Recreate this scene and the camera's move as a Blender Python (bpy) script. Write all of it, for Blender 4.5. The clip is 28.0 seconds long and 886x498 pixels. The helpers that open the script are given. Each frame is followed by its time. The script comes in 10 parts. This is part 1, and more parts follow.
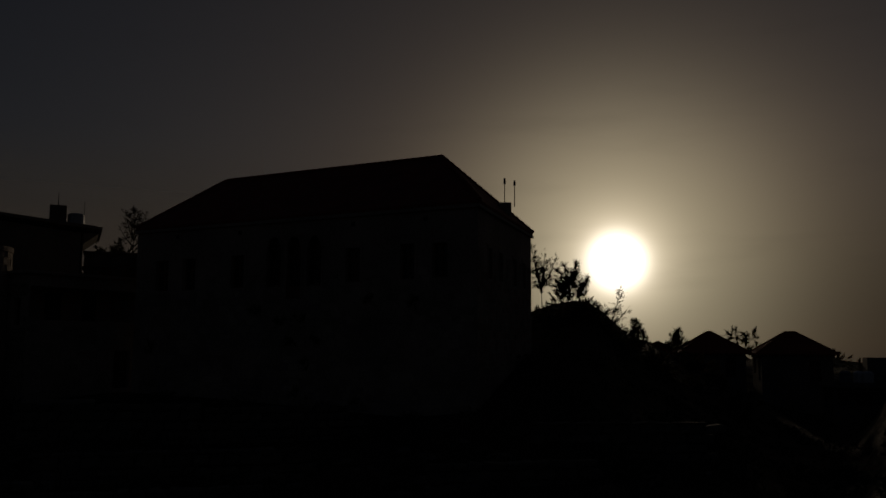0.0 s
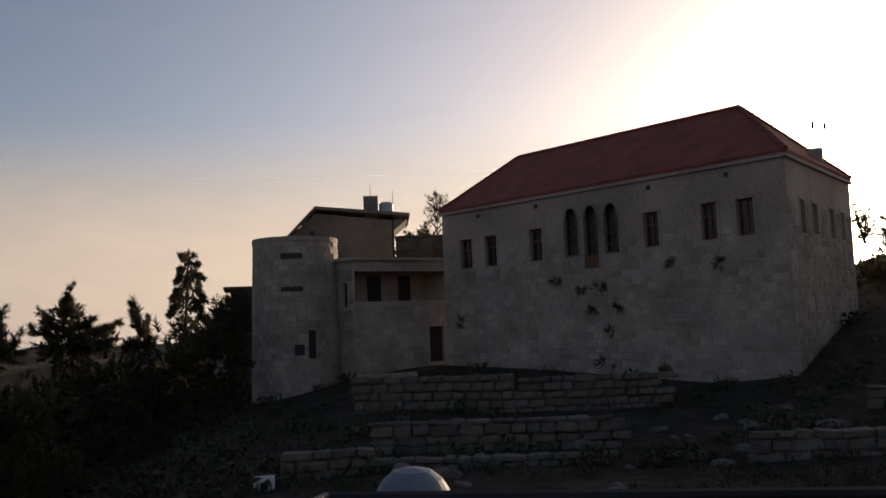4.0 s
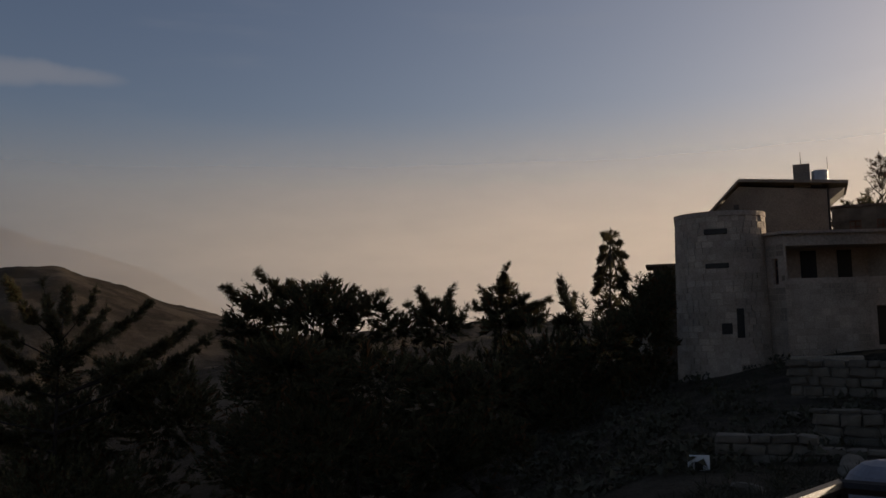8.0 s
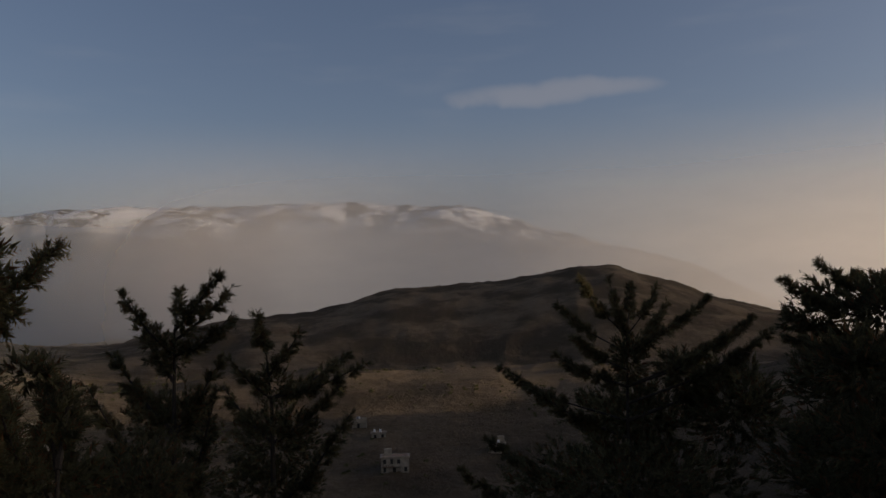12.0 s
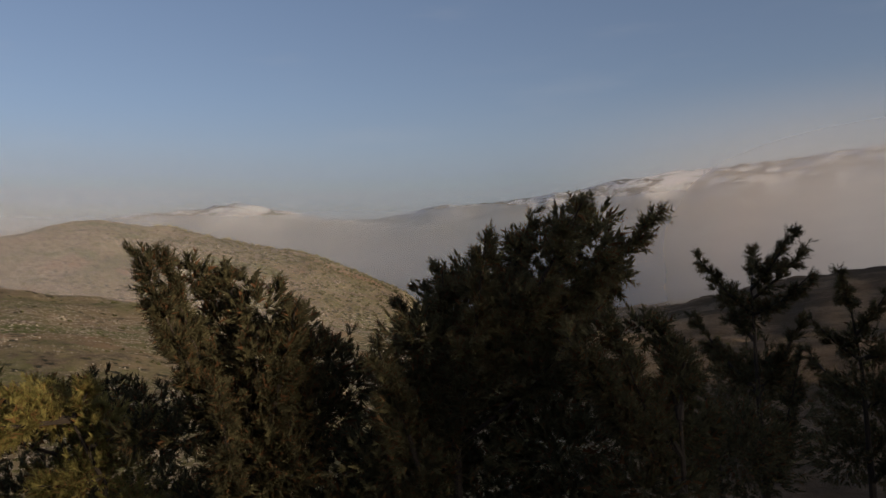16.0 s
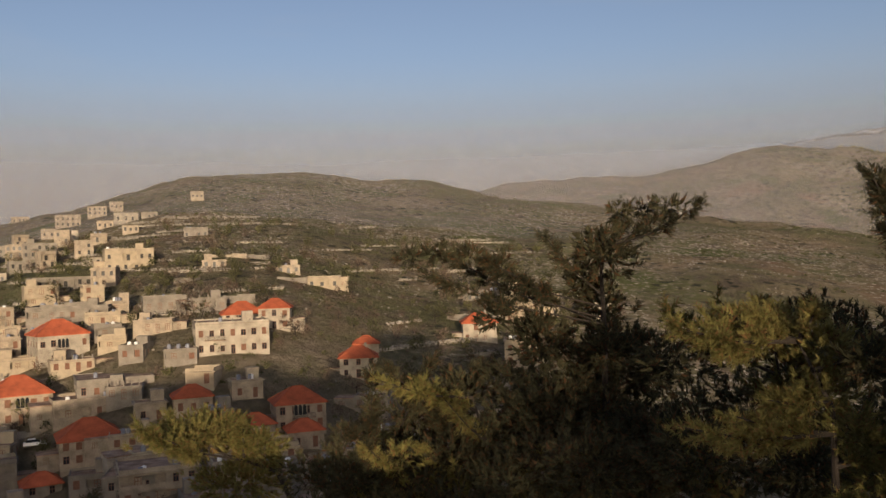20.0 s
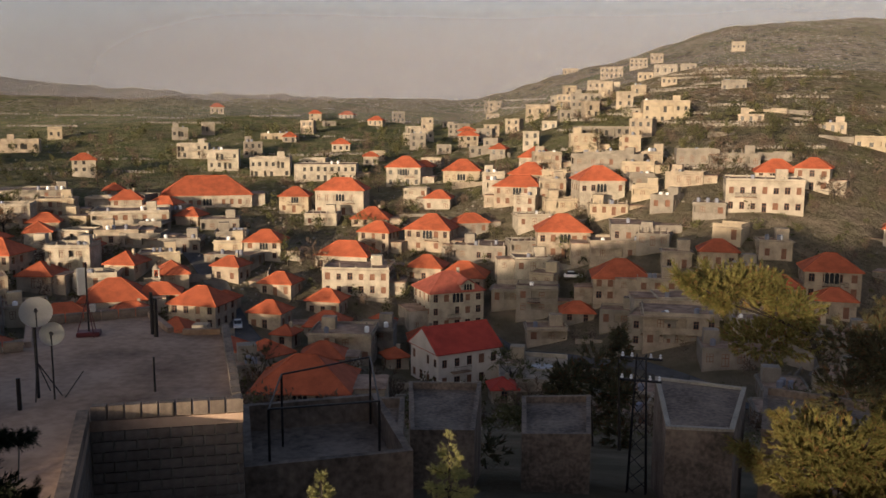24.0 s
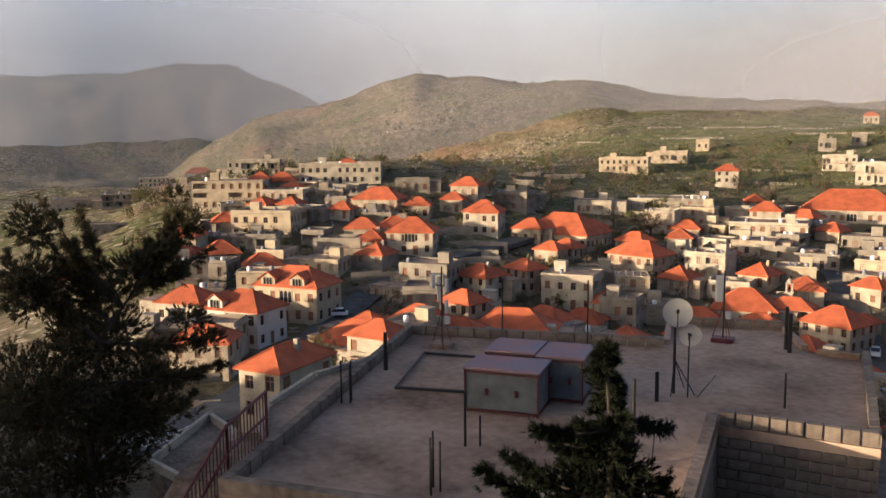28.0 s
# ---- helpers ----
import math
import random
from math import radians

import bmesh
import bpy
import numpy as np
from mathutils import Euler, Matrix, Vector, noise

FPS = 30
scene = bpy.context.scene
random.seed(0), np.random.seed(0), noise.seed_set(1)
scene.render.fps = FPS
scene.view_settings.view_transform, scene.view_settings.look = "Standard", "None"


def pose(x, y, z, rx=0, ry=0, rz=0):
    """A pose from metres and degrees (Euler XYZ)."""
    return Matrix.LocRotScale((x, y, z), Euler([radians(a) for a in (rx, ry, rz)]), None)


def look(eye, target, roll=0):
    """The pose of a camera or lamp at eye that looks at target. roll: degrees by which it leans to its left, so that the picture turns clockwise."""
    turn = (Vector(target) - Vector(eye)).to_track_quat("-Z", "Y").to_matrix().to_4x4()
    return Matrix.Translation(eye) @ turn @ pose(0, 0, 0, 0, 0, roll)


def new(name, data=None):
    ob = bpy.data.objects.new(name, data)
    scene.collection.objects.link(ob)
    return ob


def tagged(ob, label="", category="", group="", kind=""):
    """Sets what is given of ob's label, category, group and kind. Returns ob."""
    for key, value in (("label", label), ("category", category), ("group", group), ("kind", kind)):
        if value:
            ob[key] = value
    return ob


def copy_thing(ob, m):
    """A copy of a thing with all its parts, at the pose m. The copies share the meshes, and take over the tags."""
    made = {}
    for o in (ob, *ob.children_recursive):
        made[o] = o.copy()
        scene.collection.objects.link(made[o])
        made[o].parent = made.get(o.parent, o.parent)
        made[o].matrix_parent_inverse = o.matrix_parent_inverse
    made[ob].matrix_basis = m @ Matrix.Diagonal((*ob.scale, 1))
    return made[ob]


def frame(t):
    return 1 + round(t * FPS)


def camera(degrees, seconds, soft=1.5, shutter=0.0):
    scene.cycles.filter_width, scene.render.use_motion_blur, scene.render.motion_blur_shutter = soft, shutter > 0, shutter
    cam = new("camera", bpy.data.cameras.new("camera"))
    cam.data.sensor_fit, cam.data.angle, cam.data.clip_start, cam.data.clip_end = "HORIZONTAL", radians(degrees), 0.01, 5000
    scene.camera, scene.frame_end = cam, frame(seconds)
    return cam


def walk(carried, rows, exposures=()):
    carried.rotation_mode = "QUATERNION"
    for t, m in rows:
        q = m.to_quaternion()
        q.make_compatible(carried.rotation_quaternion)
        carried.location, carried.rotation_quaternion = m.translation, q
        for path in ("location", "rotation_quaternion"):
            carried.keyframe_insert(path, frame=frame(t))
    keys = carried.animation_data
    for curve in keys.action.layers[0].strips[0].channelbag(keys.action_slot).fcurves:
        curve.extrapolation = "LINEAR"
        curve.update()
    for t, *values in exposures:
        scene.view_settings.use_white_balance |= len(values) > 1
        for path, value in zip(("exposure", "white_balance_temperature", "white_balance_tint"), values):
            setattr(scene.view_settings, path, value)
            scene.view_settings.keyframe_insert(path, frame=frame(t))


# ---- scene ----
# camera: a hand-held pan, turning left by some 237 degrees on a terrace
cam = camera(54.5, 28.0, soft=1.5)
PATH = [
    (0, pose(-0.000, 0.500, 0.000, 96.79, -0.34, -0.04)),
    (0.5, pose(-0.021, 0.500, 0.000, 97.13, -0.10, 2.37)),
    (1, pose(-0.042, 0.498, 0.000, 96.82, 0.36, 4.90)),
    (1.5, pose(-0.063, 0.496, 0.000, 96.55, 0.37, 7.29)),
    (2, pose(-0.086, 0.493, 0.000, 95.96, 0.36, 9.97)),
    (2.5, pose(-0.104, 0.489, 0.000, 95.40, 0.37, 12.00)),
    (3, pose(-0.127, 0.484, 0.000, 95.00, 1.19, 14.84)),
    (3.5, pose(-0.147, 0.478, 0.000, 95.07, 1.97, 17.30)),
    (5.5, pose(-0.237, 0.440, 0.000, 93.89, 1.24, 28.39)),
    (6, pose(-0.266, 0.423, 0.000, 93.56, 1.04, 32.25)),
    (6.5, pose(-0.298, 0.401, 0.000, 93.94, 1.16, 36.68)),
    (7, pose(-0.320, 0.384, 0.000, 94.23, 1.49, 39.95)),
    (7.5, pose(-0.342, 0.365, 0.000, 94.86, 1.52, 43.27)),
    (8, pose(-0.365, 0.341, 0.000, 94.51, 1.63, 47.06)),
    (8.5, pose(-0.389, 0.315, 0.000, 94.17, 2.15, 51.16)),
    (9, pose(-0.404, 0.294, 0.000, 94.16, 2.33, 54.13)),
    (9.5, pose(-0.424, 0.266, 0.000, 94.55, 2.27, 58.10)),
    (10, pose(-0.445, 0.228, 0.000, 94.86, 1.65, 63.06)),
    (10.5, pose(-0.464, 0.186, 0.000, 95.22, 1.23, 68.33)),
    (11, pose(-0.479, 0.143, 0.000, 95.11, 1.23, 73.52)),
    (11.5, pose(-0.490, 0.100, 0.000, 95.13, 1.34, 78.59)),
    (13.5, pose(-0.500, -0.012, 0.000, 95.92, 2.36, 91.65)),
    (14, pose(-0.497, -0.052, 0.000, 96.20, 1.62, 96.13)),
    (14.5, pose(-0.490, -0.098, 0.000, 95.89, 2.36, 101.53)),
    (15, pose(-0.478, -0.147, 0.000, 94.96, 2.52, 107.32)),
    (15.5, pose(-0.460, -0.195, 0.000, 94.55, 3.08, 113.19)),
    (16, pose(-0.440, -0.237, 0.000, 94.06, 2.88, 118.46)),
    (16.5, pose(-0.411, -0.285, 0.000, 93.91, 2.79, 124.94)),
    (17, pose(-0.383, -0.322, 0.000, 93.23, 2.87, 130.20)),
    (17.5, pose(-0.352, -0.355, 0.000, 93.07, 2.61, 135.44)),
    (18, pose(-0.321, -0.383, 0.000, 92.85, 2.32, 140.15)),
    (18.5, pose(-0.284, -0.412, 0.000, 92.58, 2.27, 145.55)),
    (19, pose(-0.245, -0.436, 0.000, 92.02, 2.09, 150.68)),
    (19.5, pose(-0.189, -0.430, 0.000, 91.59, 2.09, 156.32)),
    (20, pose(-0.139, -0.417, 0.000, 90.96, 1.82, 161.62)),
    (20.5, pose(-0.096, -0.399, 0.000, 89.68, 1.36, 166.43)),
    (21, pose(-0.057, -0.376, 0.000, 88.65, 1.08, 171.39)),
    (21.5, pose(-0.022, -0.349, 0.000, 88.01, 1.02, 176.33)),
    (23.5, pose(0.047, -0.225, 0.000, 83.03, -0.26, 191.70)),
    (24, pose(0.055, -0.192, 0.000, 81.73, -0.29, 195.96)),
    (24.5, pose(0.075, -0.185, 0.000, 81.28, 0.18, 201.97)),
    (25, pose(0.095, -0.176, 0.000, 81.64, 0.12, 208.21)),
    (25.5, pose(0.110, -0.167, 0.000, 82.02, -0.39, 213.33)),
    (26, pose(0.126, -0.156, 0.000, 82.07, -0.24, 218.98)),
    (26.5, pose(0.142, -0.141, 0.000, 81.88, 0.24, 225.01)),
    (27, pose(0.155, -0.127, 0.000, 81.71, 0.57, 230.65)),
    (27.5, pose(0.163, -0.116, 0.000, 81.88, 0.67, 234.34)),
    (28, pose(0.167, -0.110, 0.000, 82.58, 0.53, 236.71)),
]
EXPOSURES = [(0.0, -5.4), (0.5, -4.9), (1.0, -3.8), (1.5, -2.5), (2.0, -1.3), (2.5, -0.6), (3.0, -0.3), (3.5, -0.2),
             (5.5, -0.2), (6.0, -0.4), (7.0, -0.7), (8.0, -0.7), (9.0, -0.75), (10.0, -0.75), (11.0, -0.5), (14.0, -0.35),
             (15.0, -0.25), (16.0, -0.05), (17.0, 0.0), (20.0, 0.0), (24.0, 0.3), (26.0, 0.5), (28.0, 1.05)]
walk(cam, PATH, EXPOSURES)

# ---- world, sun ----
SUN_AZ, SUN_EL = radians(-11.5), radians(5.9)
SUN_DIR = Vector((-math.sin(SUN_AZ) * math.cos(SUN_EL), math.cos(SUN_AZ) * math.cos(SUN_EL), math.sin(SUN_EL)))


def make_world():
    w = bpy.data.worlds.new("sky")
    w.use_nodes = True
    scene.world = w
    nt = w.node_tree
    N, L = nt.nodes, nt.links
    N.clear()
    out, bg = N.new("ShaderNodeOutputWorld"), N.new("ShaderNodeBackground")
    sky = N.new("ShaderNodeTexSky")
    sky.sky_type, sky.sun_disc = "NISHITA", False
    sky.sun_elevation, sky.sun_rotation = SUN_EL, -SUN_AZ
    sky.altitude, sky.air_density, sky.dust_density, sky.ozone_density = 900, 1.0, 3.0, 1.0
    tc = N.new("ShaderNodeTexCoord")
    # haze: brownish grey near the horizon, thinning upwards
    sep = N.new("ShaderNodeSeparateXYZ")
    L.new(tc.outputs["Generated"], sep.inputs[0])
    ramp = N.new("ShaderNodeMapRange")
    ramp.inputs["From Min"].default_value, ramp.inputs["From Max"].default_value = 0.02, 0.26
    ramp.inputs["To Min"].default_value, ramp.inputs["To Max"].default_value = 0.85, 0.0
    ramp.interpolation_type = "SMOOTHSTEP"
    L.new(sep.outputs["Z"], ramp.inputs["Value"])
    haze = N.new("ShaderNodeMix")
    haze.data_type = "RGBA"
    haze.inputs["B"].default_value = (*HAZE, 1)
    L.new(ramp.outputs[0], haze.inputs["Factor"])
    tint = N.new("ShaderNodeVectorMath")
    tint.operation = "MULTIPLY"
    tint.inputs[1].default_value = (1.46, 1.36, 1.63)
    L.new(sky.outputs[0], tint.inputs[0])
    L.new(tint.outputs[0], haze.inputs["A"])
    # aureole of the low sun in the haze
    dot = N.new("ShaderNodeVectorMath")
    dot.operation = "DOT_PRODUCT"
    dot.inputs[1].default_value = SUN_DIR
    L.new(tc.outputs["Generated"], dot.inputs[0])
    last = haze.outputs["Result"]
    for power, gain, tint in ((2, 0.9, (1.0, 0.86, 0.64)), (4, 1.6, (1.0, 0.84, 0.6)), (10, 1.6, (1.0, 0.87, 0.6)), (90, 130.0, (1.0, 0.9, 0.6)), (700, 260.0, (1.0, 0.84, 0.62)), (3500, 1600.0, (1.0, 0.92, 0.8))):
        pos = N.new("ShaderNodeMath")
        pos.operation = "MAXIMUM"
        pos.inputs[1].default_value = 0.0
        L.new(dot.outputs["Value"], pos.inputs[0])
        pw = N.new("ShaderNodeMath")
        pw.operation = "POWER"
        pw.inputs[1].default_value = power
        L.new(pos.outputs[0], pw.inputs[0])
        col = N.new("ShaderNodeMix")
        col.data_type, col.blend_type = "RGBA", "ADD"
        col.inputs["Factor"].default_value = 1.0
        sc = N.new("ShaderNodeVectorMath")
        sc.operation = "SCALE"
        sc.inputs[0].default_value = [gain * c for c in tint]
        L.new(pw.outputs[0], sc.inputs["Scale"])
        L.new(last, col.inputs["A"])
        L.new(sc.outputs[0], col.inputs["B"])
        last = col.outputs["Result"]
    # one thin streak of high cloud and faint wisps
    mp = N.new("ShaderNodeMapping")
    mp.inputs["Scale"].default_value = (3.0, 3.0, 16.0)
    L.new(tc.outputs["Generated"], mp.inputs[0])
    nz = N.new("ShaderNodeTexNoise")
    nz.inputs["Scale"].default_value, nz.inputs["Detail"].default_value = 1.6, 6
    L.new(mp.outputs[0], nz.inputs["Vector"])
    wr = N.new("ShaderNodeMapRange")
    wr.interpolation_type = "SMOOTHSTEP"
    wr.inputs["From Min"].default_value, wr.inputs["From Max"].default_value = 0.52, 0.8
    wr.inputs["To Max"].default_value = 0.1
    L.new(nz.outputs["Fac"], wr.inputs["Value"])
    wisp = N.new("ShaderNodeMix")
    wisp.data_type = "RGBA"
    wisp.inputs["B"].default_value = (*[c * 1.5 for c in HAZE], 1)
    L.new(wr.outputs[0], wisp.inputs["Factor"])
    L.new(last, wisp.inputs["A"])
    last = wisp.outputs["Result"]
    # the one bright streak of cloud
    ca, ce = radians(74.9), radians(15.2)
    mid = Vector((-math.sin(ca) * math.cos(ce), math.cos(ca) * math.cos(ce), math.sin(ce)))
    across = Vector((-math.cos(ca), -math.sin(ca), 0))
    wob = N.new("ShaderNodeTexNoise")
    wob.inputs["Scale"].default_value, wob.inputs["Detail"].default_value = 15, 3
    L.new(tc.outputs["Generated"], wob.inputs["Vector"])
    terms = []
    for axis, width in ((across, 0.105), (across.cross(mid), 0.013)):
        d = N.new("ShaderNodeVectorMath")
        d.operation = "DOT_PRODUCT"
        d.inputs[1].default_value = axis / width
        L.new(tc.outputs["Generated"], d.inputs[0])
        off = N.new("ShaderNodeMath")
        off.operation = "MULTIPLY_ADD"
        off.inputs[1].default_value, off.inputs[2].default_value = 2.2, -1.1 - mid.dot(axis) / width
        L.new(wob.outputs["Fac"], off.inputs[0])
        ad = N.new("ShaderNodeMath")
        ad.operation = "ADD"
        L.new(d.outputs["Value"], ad.inputs[0])
        L.new(off.outputs[0], ad.inputs[1])
        sq = N.new("ShaderNodeMath")
        sq.operation = "MULTIPLY"
        L.new(ad.outputs[0], sq.inputs[0])
        L.new(ad.outputs[0], sq.inputs[1])
        terms.append(sq.outputs[0])
    tot = N.new("ShaderNodeMath")
    tot.operation = "ADD"
    L.new(terms[0], tot.inputs[0])
    L.new(terms[1], tot.inputs[1])
    cl = N.new("ShaderNodeMapRange")
    cl.interpolation_type = "SMOOTHSTEP"
    cl.inputs["From Min"].default_value, cl.inputs["From Max"].default_value = 0.0, 1.6
    cl.inputs["To Min"].default_value, cl.inputs["To Max"].default_value = 0.32, 0.0
    L.new(tot.outputs[0], cl.inputs["Value"])
    cloud = N.new("ShaderNodeMix")
    cloud.data_type = "RGBA"
    cloud.inputs["B"].default_value = (4.6, 4.2, 4.2, 1)
    L.new(cl.outputs[0], cloud.inputs["Factor"])
    L.new(last, cloud.inputs["A"])
    bg.inputs["Strength"].default_value = SKY
    L.new(cloud.outputs["Result"], bg.inputs["Color"])
    L.new(bg.outputs[0], out.inputs["Surface"])


SKY = 0.1
HAZE = (2.95, 2.9, 3.0)
make_world()
sun = new("sun", bpy.data.lights.new("sun", "SUN"))
sun.data.energy, sun.data.angle, sun.data.color = 5.0, radians(0.6), (1.0, 0.77, 0.54)
sun.matrix_world = look((0, 0, 0), -SUN_DIR)

# ---- materials ----
def material(name, color, rough=0.85, spread=0.25, scale=1.0, bump=0.15, metal=0.0, color2=None, island=0.0, fine=14.0, share=0.45, tips=None, gloss=0.25):
    """A weathered surface: two scales of noise between two tones, with relief."""
    m = bpy.data.materials.new(name)
    m.use_nodes = True
    N, L = m.node_tree.nodes, m.node_tree.links
    b = N["Principled BSDF"]
    b.inputs["Roughness"].default_value, b.inputs["Metallic"].default_value = rough, metal
    b.inputs["Specular IOR Level"].default_value = gloss
    tc = N.new("ShaderNodeTexCoord")
    big, small = N.new("ShaderNodeTexNoise"), N.new("ShaderNodeTexNoise")
    big.inputs["Scale"].default_value, small.inputs["Scale"].default_value = 0.6 * scale, fine * scale
    big.inputs["Detail"].default_value = small.inputs["Detail"].default_value = 5
    for n in (big, small):
        L.new(tc.outputs["Object"], n.inputs["Vector"])
    mixn = N.new("ShaderNodeMix")
    mixn.inputs["Factor"].default_value = share
    L.new(big.outputs["Fac"], mixn.inputs["A"])
    L.new(small.outputs["Fac"], mixn.inputs["B"])
    ramp = N.new("ShaderNodeValToRGB")
    c1 = [c * (1 - spread) for c in color]
    c2 = list(color2) if color2 else [min(1, c * (1 + spread)) for c in color]
    ramp.color_ramp.elements[0].position, ramp.color_ramp.elements[1].position = 0.36, 0.64
    ramp.color_ramp.elements[0].color, ramp.color_ramp.elements[1].color = (*c1, 1), (*c2, 1)
    L.new(mixn.outputs["Result"], ramp.inputs[0])
    last = ramp.outputs[0]
    if island:
        info, geo, add = N.new("ShaderNodeObjectInfo"), N.new("ShaderNodeNewGeometry"), N.new("ShaderNodeMath")
        add.operation = "ADD"
        L.new(info.outputs["Random"], add.inputs[0])
        L.new(geo.outputs["Random Per Island"], add.inputs[1])
        mr = N.new("ShaderNodeMapRange")
        mr.inputs["From Max"].default_value = 2.0
        mr.inputs["To Min"].default_value, mr.inputs["To Max"].default_value = 1 - island, 1 + island
        L.new(add.outputs[0], mr.inputs["Value"])
        mul = N.new("ShaderNodeVectorMath")
        mul.operation = "SCALE"
        L.new(last, mul.inputs[0])
        L.new(mr.outputs[0], mul.inputs["Scale"])
        last = mul.outputs[0]
        if tips:
            # some sprays have dried to brown
            pick = N.new("ShaderNodeMath")
            pick.operation = "GREATER_THAN"
            pick.inputs[1].default_value = 0.86
            L.new(geo.outputs["Random Per Island"], pick.inputs[0])
            mx = N.new("ShaderNodeMix")
            mx.data_type = "RGBA"
            mx.inputs["B"].default_value = (*tips, 1)
            L.new(pick.outputs[0], mx.inputs["Factor"])
            L.new(last, mx.inputs["A"])
            last = mx.outputs["Result"]
    L.new(last, b.inputs["Base Color"])
    if bump:
        bp = N.new("ShaderNodeBump")
        bp.inputs["Strength"].default_value, bp.inputs["Distance"].default_value = bump, 0.05 / scale
        L.new(small.outputs["Fac"], bp.inputs["Height"])
        L.new(bp.outputs[0], b.inputs["Normal"])
    return m


M = {
    "castle": material("castle_plaster", (0.36, 0.29, 0.23), spread=0.3, scale=0.5, bump=0.3),
    "stone": material("grey_stone", (0.34, 0.28, 0.22), spread=0.35, scale=1.0, bump=0.5, island=0.35),
    "rubble": material("dark_lichened_rubble", (0.115, 0.098, 0.075), spread=0.4, scale=2.0, bump=0.6, island=0.5),
    "dark_cement": material("grimy_dark_cement", (0.1, 0.076, 0.057), spread=0.35, scale=0.9, bump=0.4, color2=(0.24, 0.18, 0.135), fine=6.0),
    "roof_dark": material("dull_red_tile", (0.26, 0.07, 0.045), spread=0.25, scale=1.5, bump=0.4, island=0.2),
    "tile": material("orange_red_tile", (0.34, 0.085, 0.037), spread=0.35, scale=0.8, bump=0.4, island=0.25),
    "tile_red": material("crimson_tile", (0.32, 0.045, 0.03), spread=0.25, scale=0.8, bump=0.4, island=0.2),
    "wall_a": material("pale_limestone_wall", (0.265, 0.218, 0.162), spread=0.4, scale=0.8, bump=0.25),
    "wall_b": material("white_painted_wall", (0.3, 0.262, 0.205), spread=0.36, scale=0.8, bump=0.15),
    "wall_e": material("white_render", (0.45, 0.41, 0.36), spread=0.16, scale=0.8, bump=0.12),
    "wall_c": material("grey_concrete_wall", (0.185, 0.162, 0.132), spread=0.32, scale=0.8, bump=0.3),
    "wall_d": material("warm_yellow_plaster", (0.31, 0.255, 0.18), spread=0.26, scale=0.8, bump=0.2),
    "concrete": material("worn_roof_concrete", (0.175, 0.108, 0.07), spread=0.25, scale=0.8, bump=0.25, color2=(0.36, 0.255, 0.185), fine=6.0, share=0.3),
    "block": material("grey_cement_block", (0.125, 0.1, 0.08), spread=0.35, scale=3, bump=0.6, island=0.4),
    "dark": material("dark_opening", (0.03, 0.028, 0.025), rough=0.4, spread=0.3, bump=0),
    "wood": material("brown_shutter_wood", (0.16, 0.08, 0.05), spread=0.3, scale=3, bump=0.2),
    "iron": material("dark_iron", (0.03, 0.028, 0.028), rough=0.5, spread=0.3, scale=8, bump=0.1, metal=0.6),
    "red_iron": material("dark_red_painted_iron", (0.08, 0.018, 0.02), rough=0.5, spread=0.3, scale=8, bump=0.1),
    "white_metal": material("white_enamel", (0.72, 0.72, 0.7), rough=0.4, spread=0.08, scale=4, bump=0.03),
    "grey_metal": material("galvanised_sheet", (0.4, 0.42, 0.44), rough=0.5, spread=0.25, scale=3, bump=0.08, metal=0.3),
    "bark": material("grey_brown_bark", (0.032, 0.025, 0.019), spread=0.4, scale=5, bump=0.8),
    "asphalt": material("old_asphalt", (0.07, 0.068, 0.065), spread=0.3, scale=1, bump=0.2),
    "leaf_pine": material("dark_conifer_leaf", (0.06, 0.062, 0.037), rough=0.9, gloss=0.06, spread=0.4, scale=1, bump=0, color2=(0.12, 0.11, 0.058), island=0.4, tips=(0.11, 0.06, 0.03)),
    # near-black: the young cypress's shade is put into its leaf colour
    "leaf_dark_shade": material("shade_darkened_cypress_leaf", (0.011, 0.014, 0.008), rough=0.9, gloss=0.05, spread=0.4, scale=1, bump=0, island=0.4),
    "tank": material("dull_grey_tank_plastic", (0.17, 0.18, 0.215), rough=0.55, spread=0.15, scale=2, bump=0.03),
    # brightened olive leaf: low sun on the boughs is put into the colour
    "leaf_olive_lit": material("sun_tinted_olive_leaf", (0.16, 0.165, 0.05), rough=0.9, gloss=0.06, spread=0.4, scale=1, bump=0, color2=(0.29, 0.25, 0.09), island=0.4, tips=(0.2, 0.12, 0.05)),
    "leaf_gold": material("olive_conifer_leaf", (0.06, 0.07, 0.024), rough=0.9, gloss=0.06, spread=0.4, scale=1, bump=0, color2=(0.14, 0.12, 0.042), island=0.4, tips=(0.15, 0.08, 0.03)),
    # brightest leaf: sunlight on the small cypress tips is painted into it
    "leaf_pale_lit": material("sun_tinted_pale_leaf", (0.3, 0.3, 0.12), rough=0.9, gloss=0.06, spread=0.3, scale=1, bump=0, color2=(0.44, 0.4, 0.19), island=0.35),
    "leaf_bare": material("bare_brown_twigs", (0.115, 0.083, 0.06), rough=0.9, gloss=0.06, spread=0.3, scale=1, bump=0, island=0.3),
    "leaf_bush": material("dull_green_leaf", (0.09, 0.098, 0.042), rough=0.9, gloss=0.06, spread=0.4, scale=0.5, bump=0, color2=(0.15, 0.14, 0.065), island=0.4),
}


